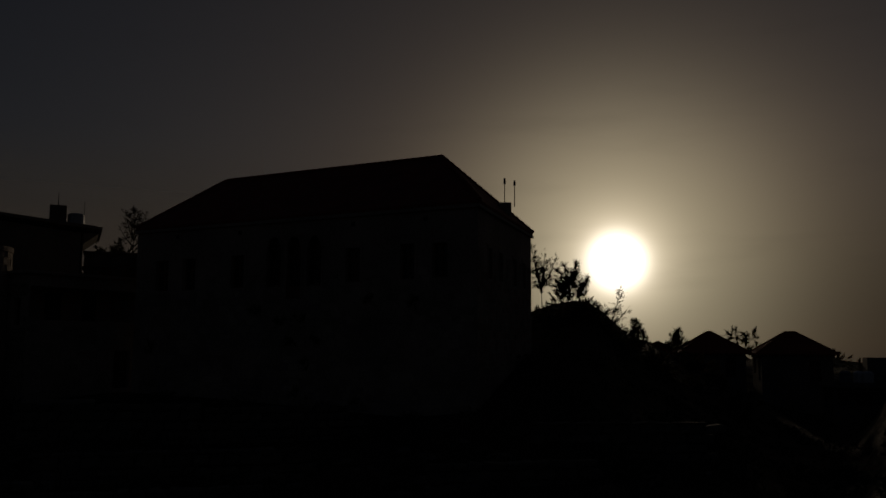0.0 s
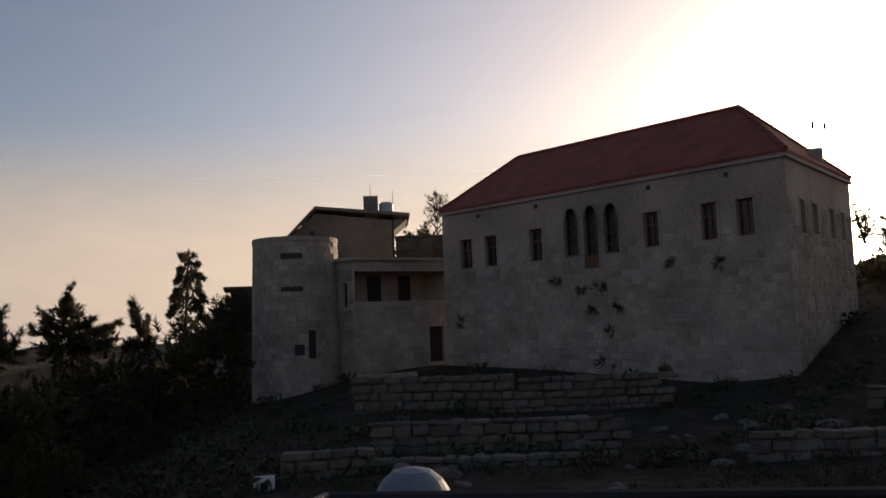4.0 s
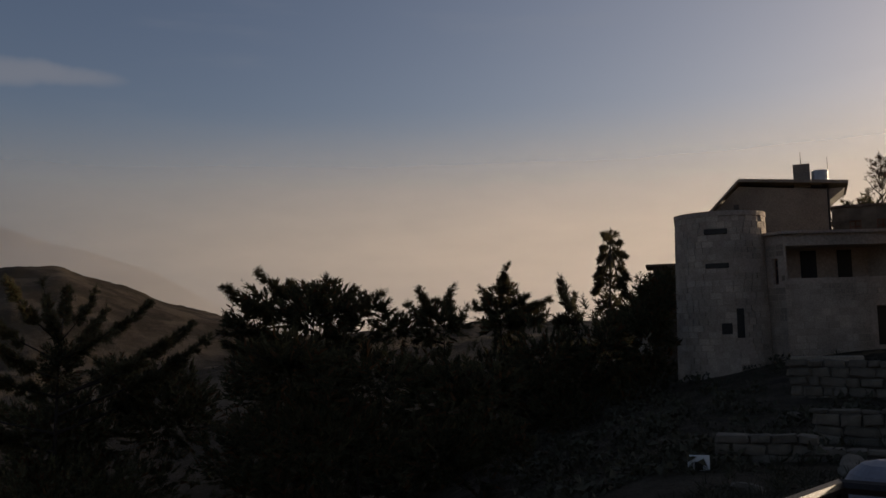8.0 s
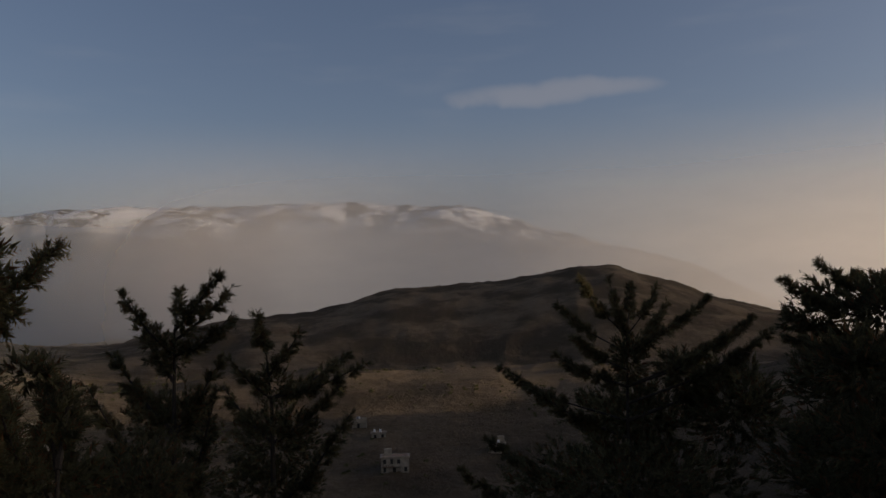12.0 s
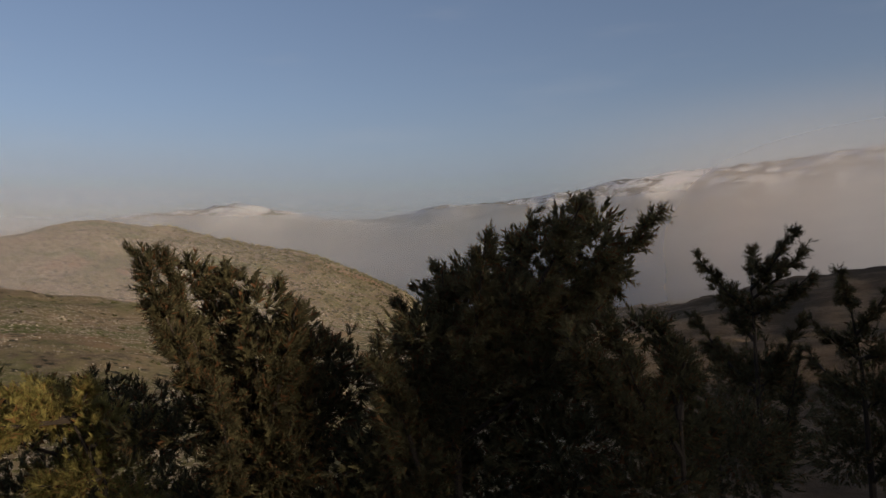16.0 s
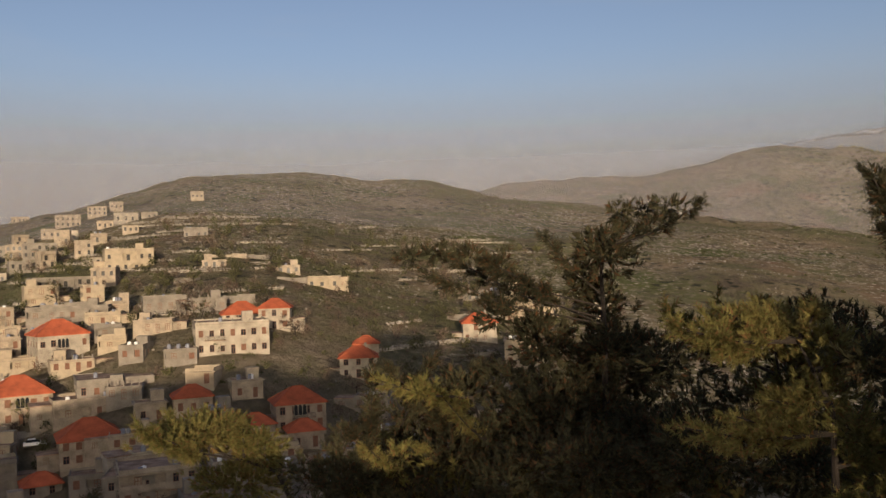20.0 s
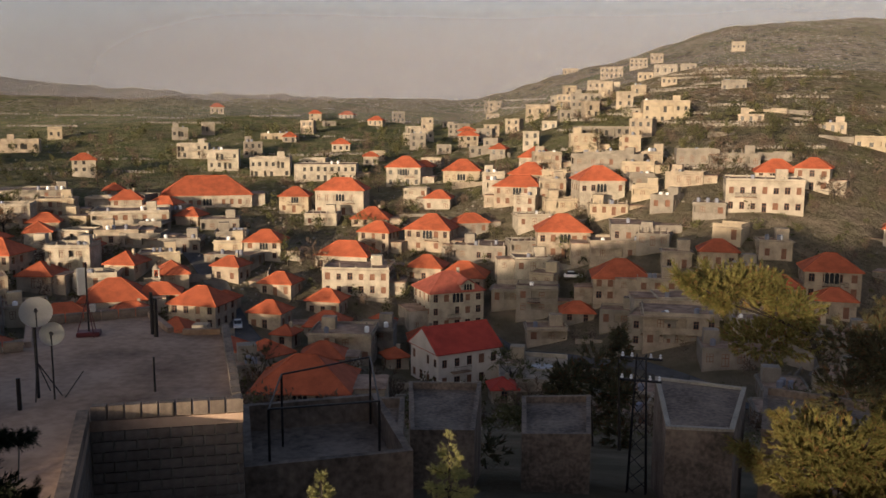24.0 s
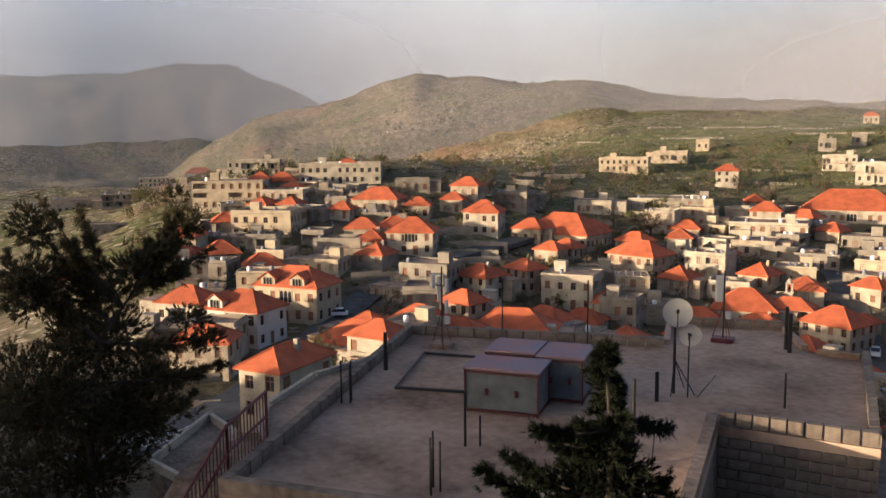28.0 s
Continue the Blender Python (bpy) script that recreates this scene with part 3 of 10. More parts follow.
def fronds(rng, start, way, length, wide=0.11, side_twigs=9):
    """Flat feathery sprays: an axis with narrow side twigs that shorten to the tip."""
    n = len(start)
    nrm = unit(np.cross(way, rng.normal(size=(n, 3))))[:, None]
    side = np.cross(nrm, way[:, None])
    k = np.arange(side_twigs)
    u = ((k + 0.5) / side_twigs)[None] + rng.uniform(-0.06, 0.06, (n, side_twigs))
    sgn = np.where(k % 2, 1.0, -1.0)[None, :, None]
    ln = length[:, None]
    p = start[:, None] + way[:, None] * (ln * u)[..., None] + nrm * (ln * u * u * rng.uniform(-0.2, 0.2, (n, 1)))[..., None]
    td = unit(way[:, None] * 0.85 + side * sgn * 0.65 + rng.normal(size=(n, side_twigs, 3)) * 0.2)
    tl = (ln * (0.42 * np.clip(1.02 - u, 0, 1) ** 0.7 + 0.1) * rng.uniform(0.75, 1.25, (n, side_twigs)))[..., None]
    w = unit(np.cross(td, nrm + rng.normal(size=(n, side_twigs, 3)) * 0.4)) * tl * wide
    twigs = np.stack([p - w, p + w, p + td * tl], 2).reshape(-1, 3, 3)
    half = side[:, 0] * (0.03 * ln)
    axis = np.stack([start - half, start + half, start + way * ln * 1.05], 1)
    return np.concatenate([twigs, axis])


def plume(rng, a, b, r, size, twigs):
    """Foliage of a limb from a to b: side shoots that lean forward and shorten to a ragged point, each set with sprays."""
    a, b = np.asarray(a, float), np.asarray(b, float)
    length = np.linalg.norm(b - a)
    axis = unit((b - a)[None])[0]
    sag = np.array([0, 0, -0.07 * length])
    shoots = int(np.clip(length / max(r, 0.05) * 9, 12, 70))
    t = np.sort(rng.uniform(0.1 if r > 0.13 * length else 0.42, 1.0, shoots))
    p = a + (b - a) * t[:, None] + sag * (4 * t * (1 - t))[:, None]
    rad = rng.normal(size=(shoots, 3))
    rad = unit(rad - (rad @ axis)[:, None] * axis)
    shape = np.clip(np.minimum(t / 0.3, 1.0) * (1.06 - t) ** 0.8, 0.1, 1) * rng.uniform(0.5, 1.35, shoots)
    sl = r * 0.95 * shape + size
    sway = unit(rad + axis * rng.uniform(0.7, 1.5, (shoots, 1)) + np.array([0, 0, 0.15]))
    n = max(14, int(twigs * 0.95))
    pick = rng.choice(shoots, n, p=sl / sl.sum())
    u = rng.uniform(0, 1, n) ** 0.8
    start = p[pick] + sway[pick] * (sl[pick] * u * 0.85)[:, None]
    way = unit(sway[pick] + rng.normal(size=(n, 3)) * 0.36)
    ln = (0.12 * sl[pick] + 3.4 * size) * (1.1 - 0.5 * u) * rng.uniform(0.55, 1.25, n)
    return fronds(rng, start, way, ln, 0.13, 9 if size < 0.07 else 7)


def clump(rng, c, rx, rz, size, twigs, wide=0.13):
    """An uneven mass of foliage: many upswept sprays that break its outline."""
    shoots = int(np.clip(twigs / 7, 10, 500))
    v = unit(rng.normal(size=(shoots, 3)))
    bump = 0.74 + 0.3 * np.sin(v[:, 0] * 5 + rng.uniform(0, 6)) * np.sin(v[:, 1] * 6 + rng.uniform(0, 6)) + rng.uniform(-0.22, 0.28, shoots)
    half = np.array([rx, rx, rz])
    p = np.asarray(c) + v * half * (bump * rng.uniform(0.3, 0.85, shoots))[:, None]
    sway = unit(v + np.array([0, 0, 0.4]) + rng.normal(size=(shoots, 3)) * 0.35)
    sl = min(rx, rz) * rng.uniform(0.15, 0.42, shoots)
    n = max(12, int(twigs * 0.8))
    pick = rng.integers(0, shoots, n)
    u = rng.uniform(0, 1, n)
    start = p[pick] + sway[pick] * (sl[pick] * u * 0.8)[:, None]
    way = unit(sway[pick] + rng.normal(size=(n, 3)) * 0.42)
    return fronds(rng, start, way, (0.15 * sl[pick] + 3.2 * size) * (1.12 - 0.5 * u) * rng.uniform(0.6, 1.2, n), wide, 9 if size < 0.07 else 7)


def heart(rng, c, rx, rz, size, n):
    """The shaded inside of a crown: short dense sprays that close the view through it."""
    v = unit(rng.normal(size=(n, 3)))
    start = np.asarray(c) + v * np.array([rx, rx, rz]) * (rng.uniform(0, 1, (n, 1)) ** 0.5)
    return sprays(rng, start, unit(v + np.array([0, 0, 0.5])), np.full(n, 2.2 * size), 10, size, 0.2)


def at(az, el, d):
    a = radians(az)
    return Vector((-math.sin(a) * d, math.cos(a) * d, d * math.tan(radians(el))))


TREES = [0]


def conifer(label, foot, trunk, limbs, clumps, leaf, size, dense=1.0, name="conifer"):
    """A tree from its foot, trunk points, limbs (root 0..1 up the trunk, tip, thickness) and clumps (centre, half width, half height)."""
    TREES[0] += 1
    rng = np.random.default_rng(TREES[0])
    foot = Vector(foot)
    t = thing(name, Matrix.Translation(foot), label, "tree", "conifers on the hilltop")
    pts = [foot] + [Vector(p) for p in trunk]
    bm = bmesh.new()
    r0 = 0.018 * (pts[-1] - foot).length ** 0.9 + 0.025
    seg = []
    total = sum((b - a).length for a, b in zip(pts, pts[1:]))
    run = 0
    for a, b in zip(pts, pts[1:]):
        r1 = r0 * (1 - 0.9 * (run + (b - a).length) / total)
        tube(bm, a - foot, b - foot, r0 * (1 - 0.9 * run / total), max(r1, 0.012), 8)
        seg.append((run / total, (run + (b - a).length) / total, a, b))
        run += (b - a).length

    def on_trunk(u):
        for s0, s1, a, b in seg:
            if u <= s1:
                return a.lerp(b, (u - s0) / max(s1 - s0, 1e-6))
        return pts[-1]

    tri = []
    for u, tip, r in limbs:
        a, b = on_trunk(u), Vector(tip)
        lb = bmesh.new()
        mid = a.lerp(b, 0.5) + Vector((0, 0, -0.06 * (b - a).length))
        q = max(0.012, r * 0.09)
        tube(lb, a - foot, mid - foot, q * 1.3, q * 0.8, 6)
        tube(lb, mid - foot, b - foot, q * 0.8, 0.006, 6)
        bmesh.ops.remove_doubles(lb, verts=lb.verts[:], dist=1e-4)
        part("limb", lb, M["bark"], t)
        n = int(dense * 36 * (b - a).length * r / (size * size) / 12)
        tri.append(plume(rng, a, b, r, size, max(20, min(n, 5000))))
    fine = size
    for c, rx, rz in clumps:
        size = fine * (1.9 if fine > 0.075 and rx > 11 * fine else 1.0)
        n = int(dense * 30 * rx * rz / (size * size) / 12)
        tri.append(clump(rng, c, rx, rz, size, max(20, min(n, 7000))))
        tri.append(heart(rng, c, rx * 0.74, rz * 0.74, size * 1.25, max(14, min(int(dense * 9 * rx * rz / (size * size) / 10), 1800))))
    part("trunk", bm, M["bark"], t)
    T = np.concatenate(tri) - np.array(foot)
    me = fast_mesh("crown", T.reshape(-1, 3), np.arange(len(T) * 3).reshape(-1, 3), M[leaf])
    o = new("crown", me)
    o.parent = t
    return t


conifer("dark bushy cypress with a wind-bent leaning top", at(119.01, -39.41, 7.2),
        [at(117.94, -6.47, 7.2), at(116.32, -1.81, 7.2)],
        [(0.9, at(109.59, 6.06, 6.70), 0.284), (0.95, at(105.06, 5.09, 7.20), 0.142), (0.9, at(107.34, 1.53, 7.70), 0.213), (0.85, at(108.80, -0.17, 6.98), 0.189), (0.9, at(112.59, 5.73, 7.49), 0.260), (0.85, at(115.62, 4.11, 6.70), 0.284), (0.8, at(118.39, 2.41, 7.20), 0.331), (0.75, at(121.06, 0.48, 7.70), 0.331), (0.7, at(122.72, -1.52, 6.98), 0.331), (0.95, at(106.90, 3.60, 7.49), 0.118)],
        [(at(114.59, -0.20, 7.20), 0.52, 0.43), (at(112.77, 3.06, 7.42), 0.33, 0.26), (at(110.80, 4.25, 7.63), 0.26, 0.24), (at(109.02, 3.28, 7.20), 0.28, 0.24), (at(109.21, 4.94, 7.42), 0.26, 0.14), (at(107.92, 1.73, 7.63), 0.21, 0.19), (at(110.38, 1.24, 7.20), 0.28, 0.21), (at(116.11, 1.58, 7.42), 0.38, 0.28), (at(118.16, 0.67, 7.63), 0.33, 0.28), (at(119.99, -1.65, 7.20), 0.38, 0.33), (at(112.96, 0.05, 7.42), 0.38, 0.28), (at(116.74, -3.15, 7.63), 0.61, 0.43), (at(112.95, -4.60, 7.20), 0.57, 0.43), (at(120.20, -5.06, 7.42), 0.52, 0.43), (at(116.33, -7.17, 7.63), 0.66, 0.47), (at(111.65, -8.51, 7.20), 0.71, 0.47), (at(121.11, -9.06, 7.42), 0.71, 0.52), (at(116.57, -10.76, 7.63), 0.80, 0.47), (at(110.95, -11.64, 7.20), 0.57, 0.33), (at(122.63, -11.66, 7.42), 0.66, 0.38)],
        "leaf_pine", 0.042, 1.35)
conifer("dark cypress with brown-tinged branch ends", at(130.28, -38.58, 7.6),
        [at(130.38, -8.08, 7.6), at(130.84, -3.23, 7.6)],
        [(0.85, at(136.57, 4.28, 7.07), 0.190), (0.85, at(135.09, 3.59, 7.60), 0.200), (0.85, at(131.43, 2.71, 8.13), 0.275), (0.85, at(127.47, 0.64, 7.37), 0.300), (0.7, at(133.23, -1.71, 7.90), 0.170), (0.6, at(132.12, -4.21, 7.07), 0.200), (0.8, at(126.15, -1.01, 7.60), 0.300)],
        [(at(135.62, 3.68, 7.60), 0.17, 0.13), (at(133.73, 2.71, 7.83), 0.25, 0.18), (at(131.65, 1.91, 8.06), 0.30, 0.20), (at(129.59, 0.57, 7.60), 0.35, 0.25), (at(127.92, -1.27, 7.83), 0.35, 0.30), (at(131.76, -0.38, 8.06), 0.35, 0.25), (at(129.75, -2.59, 7.60), 0.50, 0.35), (at(126.25, -2.76, 7.83), 0.35, 0.30), (at(132.05, -2.82, 8.06), 0.20, 0.18), (at(131.28, -4.95, 7.60), 0.55, 0.40), (at(127.11, -5.84, 7.83), 0.55, 0.40), (at(124.24, -4.23, 8.06), 0.40, 0.30), (at(129.35, -8.47, 7.60), 0.65, 0.45), (at(125.22, -9.31, 7.83), 0.60, 0.45), (at(131.58, -11.04, 8.06), 0.70, 0.40), (at(126.75, -11.91, 7.60), 0.75, 0.35), (at(134.15, -6.51, 7.83), 0.30, 0.22), (at(136.92, -6.34, 8.06), 0.30, 0.20)],
        "leaf_pine", 0.042, 1.35)
conifer("lower cypress with drooping dark fronds", at(104.79, -40.75, 6.6),
        [at(104.67, -7.18, 6.6)],
        [(0.9, at(111.02, -2.02, 6.14), 0.195), (0.95, at(108.54, -1.16, 6.60), 0.195), (1, at(105.49, -0.98, 7.06), 0.195), (0.9, at(107.54, -3.75, 6.40), 0.104), (1, at(104.05, -2.29, 6.86), 0.217), (0.9, at(109.87, -3.04, 6.14), 0.156), (0.95, at(110.68, -1.55, 6.60), 0.130)],
        [(at(108.61, -2.12, 6.60), 0.17, 0.10), (at(106.25, -1.73, 6.80), 0.22, 0.11), (at(104.72, -7.79, 7.00), 0.35, 0.26), (at(106.63, -11.15, 6.60), 0.52, 0.26)],
        "leaf_pine", 0.042, 1.35)
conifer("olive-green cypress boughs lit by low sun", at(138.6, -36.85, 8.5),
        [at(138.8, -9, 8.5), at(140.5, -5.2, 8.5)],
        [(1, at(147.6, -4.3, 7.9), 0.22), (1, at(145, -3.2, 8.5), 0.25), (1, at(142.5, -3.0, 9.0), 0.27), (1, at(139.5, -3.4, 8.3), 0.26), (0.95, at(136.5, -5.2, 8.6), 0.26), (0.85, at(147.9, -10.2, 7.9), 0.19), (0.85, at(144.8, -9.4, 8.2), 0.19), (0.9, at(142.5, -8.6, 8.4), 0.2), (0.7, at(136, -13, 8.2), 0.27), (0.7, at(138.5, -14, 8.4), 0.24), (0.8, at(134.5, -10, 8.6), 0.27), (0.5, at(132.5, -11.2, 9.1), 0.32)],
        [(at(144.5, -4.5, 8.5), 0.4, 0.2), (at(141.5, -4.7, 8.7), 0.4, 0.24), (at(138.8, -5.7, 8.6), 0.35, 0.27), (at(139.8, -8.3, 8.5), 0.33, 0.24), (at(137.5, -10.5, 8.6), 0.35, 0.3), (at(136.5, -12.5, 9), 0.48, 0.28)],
        "leaf_olive_lit", 0.042, 1.2)
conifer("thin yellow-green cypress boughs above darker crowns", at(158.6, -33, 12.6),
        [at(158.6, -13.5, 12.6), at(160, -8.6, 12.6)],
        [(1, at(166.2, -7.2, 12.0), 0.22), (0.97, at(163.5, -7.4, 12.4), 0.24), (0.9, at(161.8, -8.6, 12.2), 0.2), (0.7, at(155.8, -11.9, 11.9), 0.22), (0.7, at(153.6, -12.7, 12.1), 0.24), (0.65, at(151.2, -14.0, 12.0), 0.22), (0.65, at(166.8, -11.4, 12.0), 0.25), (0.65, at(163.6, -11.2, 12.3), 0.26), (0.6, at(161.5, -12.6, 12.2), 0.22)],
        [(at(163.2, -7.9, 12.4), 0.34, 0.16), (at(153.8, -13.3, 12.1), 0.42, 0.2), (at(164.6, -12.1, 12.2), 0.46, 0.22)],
        "leaf_olive_lit", 0.045, 1.0)
conifer("ragged cypress with a bare bent top and dark clumps", at(151.69, -31.84, 13),
        [at(151.55, -8.60, 13), at(151.51, -3.66, 13), at(151.62, 1.35, 13)],
        [(0.98, at(145.36, 3.21, 12.09), 0.043), (0.98, at(147.40, 2.89, 13.00), 0.068), (1, at(149.83, 2.53, 13.91), 0.085), (0.85, at(164.48, 0.51, 12.61), 0.060), (0.86, at(161.74, 0.72, 13.52), 0.077), (0.88, at(159.20, 0.34, 12.09), 0.120), (0.9, at(155.18, 1.66, 13.00), 0.068), (0.85, at(157.42, -0.62, 13.91), 0.137), (0.5, at(165.95, -6.12, 12.61), 0.222), (0.5, at(164.89, -6.88, 13.52), 0.222), (0.35, at(167.88, -10.27, 12.09), 0.307)],
        [(at(151.31, 0.27, 13.00), 0.58, 0.43), (at(152.78, -1.48, 13.39), 0.34, 0.38), (at(151.77, -2.94, 13.78), 0.43, 0.51), (at(151.34, -5.79, 13.00), 0.38, 0.51), (at(150.34, 2.88, 13.39), 0.26, 0.11), (at(148.77, 2.95, 13.78), 0.29, 0.12), (at(147.22, 3.09, 13.00), 0.26, 0.10), (at(162.10, 0.69, 13.39), 0.34, 0.12), (at(159.93, 0.48, 13.78), 0.29, 0.14), (at(163.57, 0.45, 13.00), 0.22, 0.09), (at(158.13, -0.24, 13.39), 0.34, 0.22), (at(150.49, -6.50, 13.78), 1.02, 0.77), (at(155.40, -5.01, 13.00), 0.60, 0.51), (at(154.14, -9.97, 13.39), 1.62, 0.94), (at(150.75, -13.72, 13.78), 2.05, 0.94), (at(158.24, -3.50, 13.00), 0.34, 0.31), (at(162.92, -13.26, 13.39), 1.37, 0.60)],
        "leaf_pine", 0.055, 1.7)
conifer("olive-tinged cypress with sunlit sprays", at(140.31, -33.06, 11.5),
        [at(140.75, -10.42, 11.5), at(141.52, -5.81, 11.5)],
        [(0.95, at(147.84, -3.01, 10.70), 0.227), (1, at(144.64, -2.72, 11.50), 0.287), (1, at(142.05, -2.94, 12.31), 0.287), (0.9, at(139.93, -5.14, 11.15), 0.302), (0.9, at(138.15, -6.44, 11.96), 0.302), (0.6, at(148.09, -10.10, 10.70), 0.272), (0.5, at(146.25, -10.57, 11.50), 0.302), (0.3, at(139.32, -13.53, 12.31), 0.272), (0.4, at(137.76, -12.18, 11.15), 0.348), (0.6, at(136.19, -9.58, 11.96), 0.302)],
        [(at(141.80, -4.80, 11.50), 0.68, 0.42), (at(140.05, -8.44, 11.85), 0.91, 0.45)],
        "leaf_gold", 0.055, 0.9)
conifer("dark shaded cypress crowns crowding the bank below", at(152, -31, 13.5),
        [at(152, -13, 13.5)],
        [],
        [(at(170.76, -12.94, 14.2), 0.53, 0.41), (at(170.31, -15.74, 13.1), 0.61, 0.52), (at(168.08, -10.97, 14.5), 0.51, 0.41), (at(167.84, -13.82, 13.5), 0.69, 0.52), (at(163.83, -9.72, 14.2), 0.57, 0.41), (at(164.95, -12.55, 13.1), 0.78, 0.52), (at(164.49, -15.72, 12.2), 0.84, 0.60), (at(161.96, -9.06, 14.5), 0.57, 0.41), (at(161.70, -11.96, 12.5), 0.78, 0.52), (at(161.55, -15.14, 12.2), 0.89, 0.60), (at(157.94, -7.70, 14.6), 0.53, 0.41), (at(157.91, -10.61, 12.9), 0.79, 0.52), (at(157.91, -13.82, 11.6), 0.71, 0.60), (at(155.67, -6.64, 14.7), 0.54, 0.41), (at(155.16, -9.57, 12.8), 0.70, 0.52), (at(155.63, -12.79, 11.9), 0.82, 0.60), (at(152.20, -7.43, 14.6), 0.58, 0.41), (at(151.80, -10.31, 13.4), 0.80, 0.52), (at(152.29, -13.49, 11.7), 0.89, 0.60), (at(148.77, -7.81, 14.6), 0.56, 0.41), (at(149.23, -10.66, 12.7), 0.77, 0.52), (at(149.55, -13.80, 11.8), 0.70, 0.60), (at(146.07, -6.74, 14.7), 0.48, 0.41), (at(146.25, -9.57, 12.9), 0.63, 0.52), (at(147.07, -12.71, 12.3), 0.89, 0.60), (at(143.73, -6.38, 14.3), 0.47, 0.41), (at(142.92, -9.16, 12.8), 0.78, 0.52), (at(142.68, -12.23, 12.0), 0.92, 0.60), (at(140.08, -7.05, 13.8), 0.57, 0.41), (at(140.54, -9.79, 12.7), 0.68, 0.52), (at(139.90, -12.77, 11.7), 0.69, 0.60), (at(136.23, -7.31, 14.0), 0.63, 0.41), (at(136.29, -9.96, 12.9), 0.69, 0.52), (at(136.86, -12.92, 12.1), 0.82, 0.60)],
        "leaf_pine", 0.047, 0.7)
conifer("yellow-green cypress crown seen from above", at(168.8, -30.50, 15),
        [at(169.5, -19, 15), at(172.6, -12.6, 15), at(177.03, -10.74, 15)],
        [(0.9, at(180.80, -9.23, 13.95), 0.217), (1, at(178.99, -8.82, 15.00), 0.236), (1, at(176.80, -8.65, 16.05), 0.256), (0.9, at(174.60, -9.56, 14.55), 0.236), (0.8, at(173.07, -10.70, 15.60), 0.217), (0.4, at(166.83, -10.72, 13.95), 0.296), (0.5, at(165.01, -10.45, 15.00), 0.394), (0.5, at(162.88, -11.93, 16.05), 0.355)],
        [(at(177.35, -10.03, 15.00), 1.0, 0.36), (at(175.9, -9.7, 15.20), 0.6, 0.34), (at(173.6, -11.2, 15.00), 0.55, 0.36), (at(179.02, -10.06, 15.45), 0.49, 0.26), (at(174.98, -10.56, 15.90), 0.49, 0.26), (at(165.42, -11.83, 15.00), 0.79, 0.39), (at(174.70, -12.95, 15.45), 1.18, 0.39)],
        "leaf_olive_lit", 0.055, 1.6)
conifer("dark cypress among lower crowns", at(167.39, -31.14, 14),
        [at(166.92, -13.79, 14)],
        [(1, at(166.33, -6.48, 13.02), 0.202), (1, at(162.69, -6.26, 14.00), 0.239), (1, at(159.05, -6.37, 14.98), 0.276)],
        [(at(168.69, -13.01, 14.00), 0.55, 0.55), (at(160.58, -8.47, 14.42), 0.74, 0.55), (at(164.40, -14.25, 14.84), 1.38, 0.55), (at(157.79, -12.04, 14.00), 1.10, 0.83)],
        "leaf_pine", 0.065, 0.9)
conifer("dense dark cypress beyond the nearer crowns", at(102.64, -32.66, 12),
        [at(102.01, -8.59, 12)],
        [],
        [(at(100.97, -9.16, 12.00), 1.10, 0.95), (at(138.46, -5.70, 12.36), 1.18, 0.47), (at(153.62, -9.30, 12.72), 0.95, 0.47), (at(149.05, -10.81, 12.00), 0.95, 0.39), (at(144.15, -10.68, 12.36), 0.95, 0.32), (at(138.69, -11.16, 12.72), 0.95, 0.39), (at(133.73, -10.83, 12.00), 0.79, 0.47), (at(123.77, -10.92, 12.36), 0.87, 0.47)],
        "leaf_pine", 0.047, 0.7)
conifer("dark cypress with upswept ragged limbs", at(99.24, -28.67, 18),
        [at(99.29, -4.69, 18), at(99.25, 0.32, 18)],
        [(1, at(96.64, 3.82, 16.74), 0.307), (0.98, at(95.82, 2.95, 18.00), 0.307), (1, at(98.94, 2.78, 19.26), 0.189), (0.95, at(102.32, 2.57, 17.46), 0.307), (0.9, at(101.34, 0.67, 18.72), 0.355), (0.95, at(95.81, 1.09, 16.74), 0.307), (0.8, at(96.31, -1.21, 18.00), 0.473), (0.8, at(102.81, -1.02, 19.26), 0.473), (0.65, at(104.26, -2.75, 17.46), 0.473), (0.5, at(106.39, -4.42, 18.72), 0.473), (0.6, at(96.73, -3.35, 16.74), 0.473)],
        [(at(99.21, -1.13, 18.00), 0.35, 0.59), (at(99.66, -5.38, 18.54), 1.30, 0.95), (at(101.52, -8.76, 19.08), 2.25, 0.83)],
        "leaf_pine", 0.055, 1.0)
conifer("dark cypress with spreading pointed limbs", at(93.35, -27.34, 20),
        [at(93.45, -4.87, 20), at(93.76, -1.28, 20)],
        [(1, at(94.30, 1.20, 18.60), 0.315), (0.95, at(91.72, -0.11, 20.00), 0.342), (0.9, at(88.71, -1.49, 21.40), 0.368), (0.9, at(87.53, -2.16, 19.40), 0.315), (0.8, at(88.97, -3.37, 20.80), 0.394), (0.65, at(88.52, -5.25, 18.60), 0.447), (0.9, at(95.96, -1.66, 20.00), 0.342), (0.8, at(96.37, -3.37, 21.40), 0.342)],
        [(at(93.28, -3.09, 20.00), 0.45, 0.66), (at(93.22, -6.63, 20.60), 1.45, 1.05), (at(94.03, -9.37, 21.20), 1.97, 0.79)],
        "leaf_pine", 0.055, 1.0)
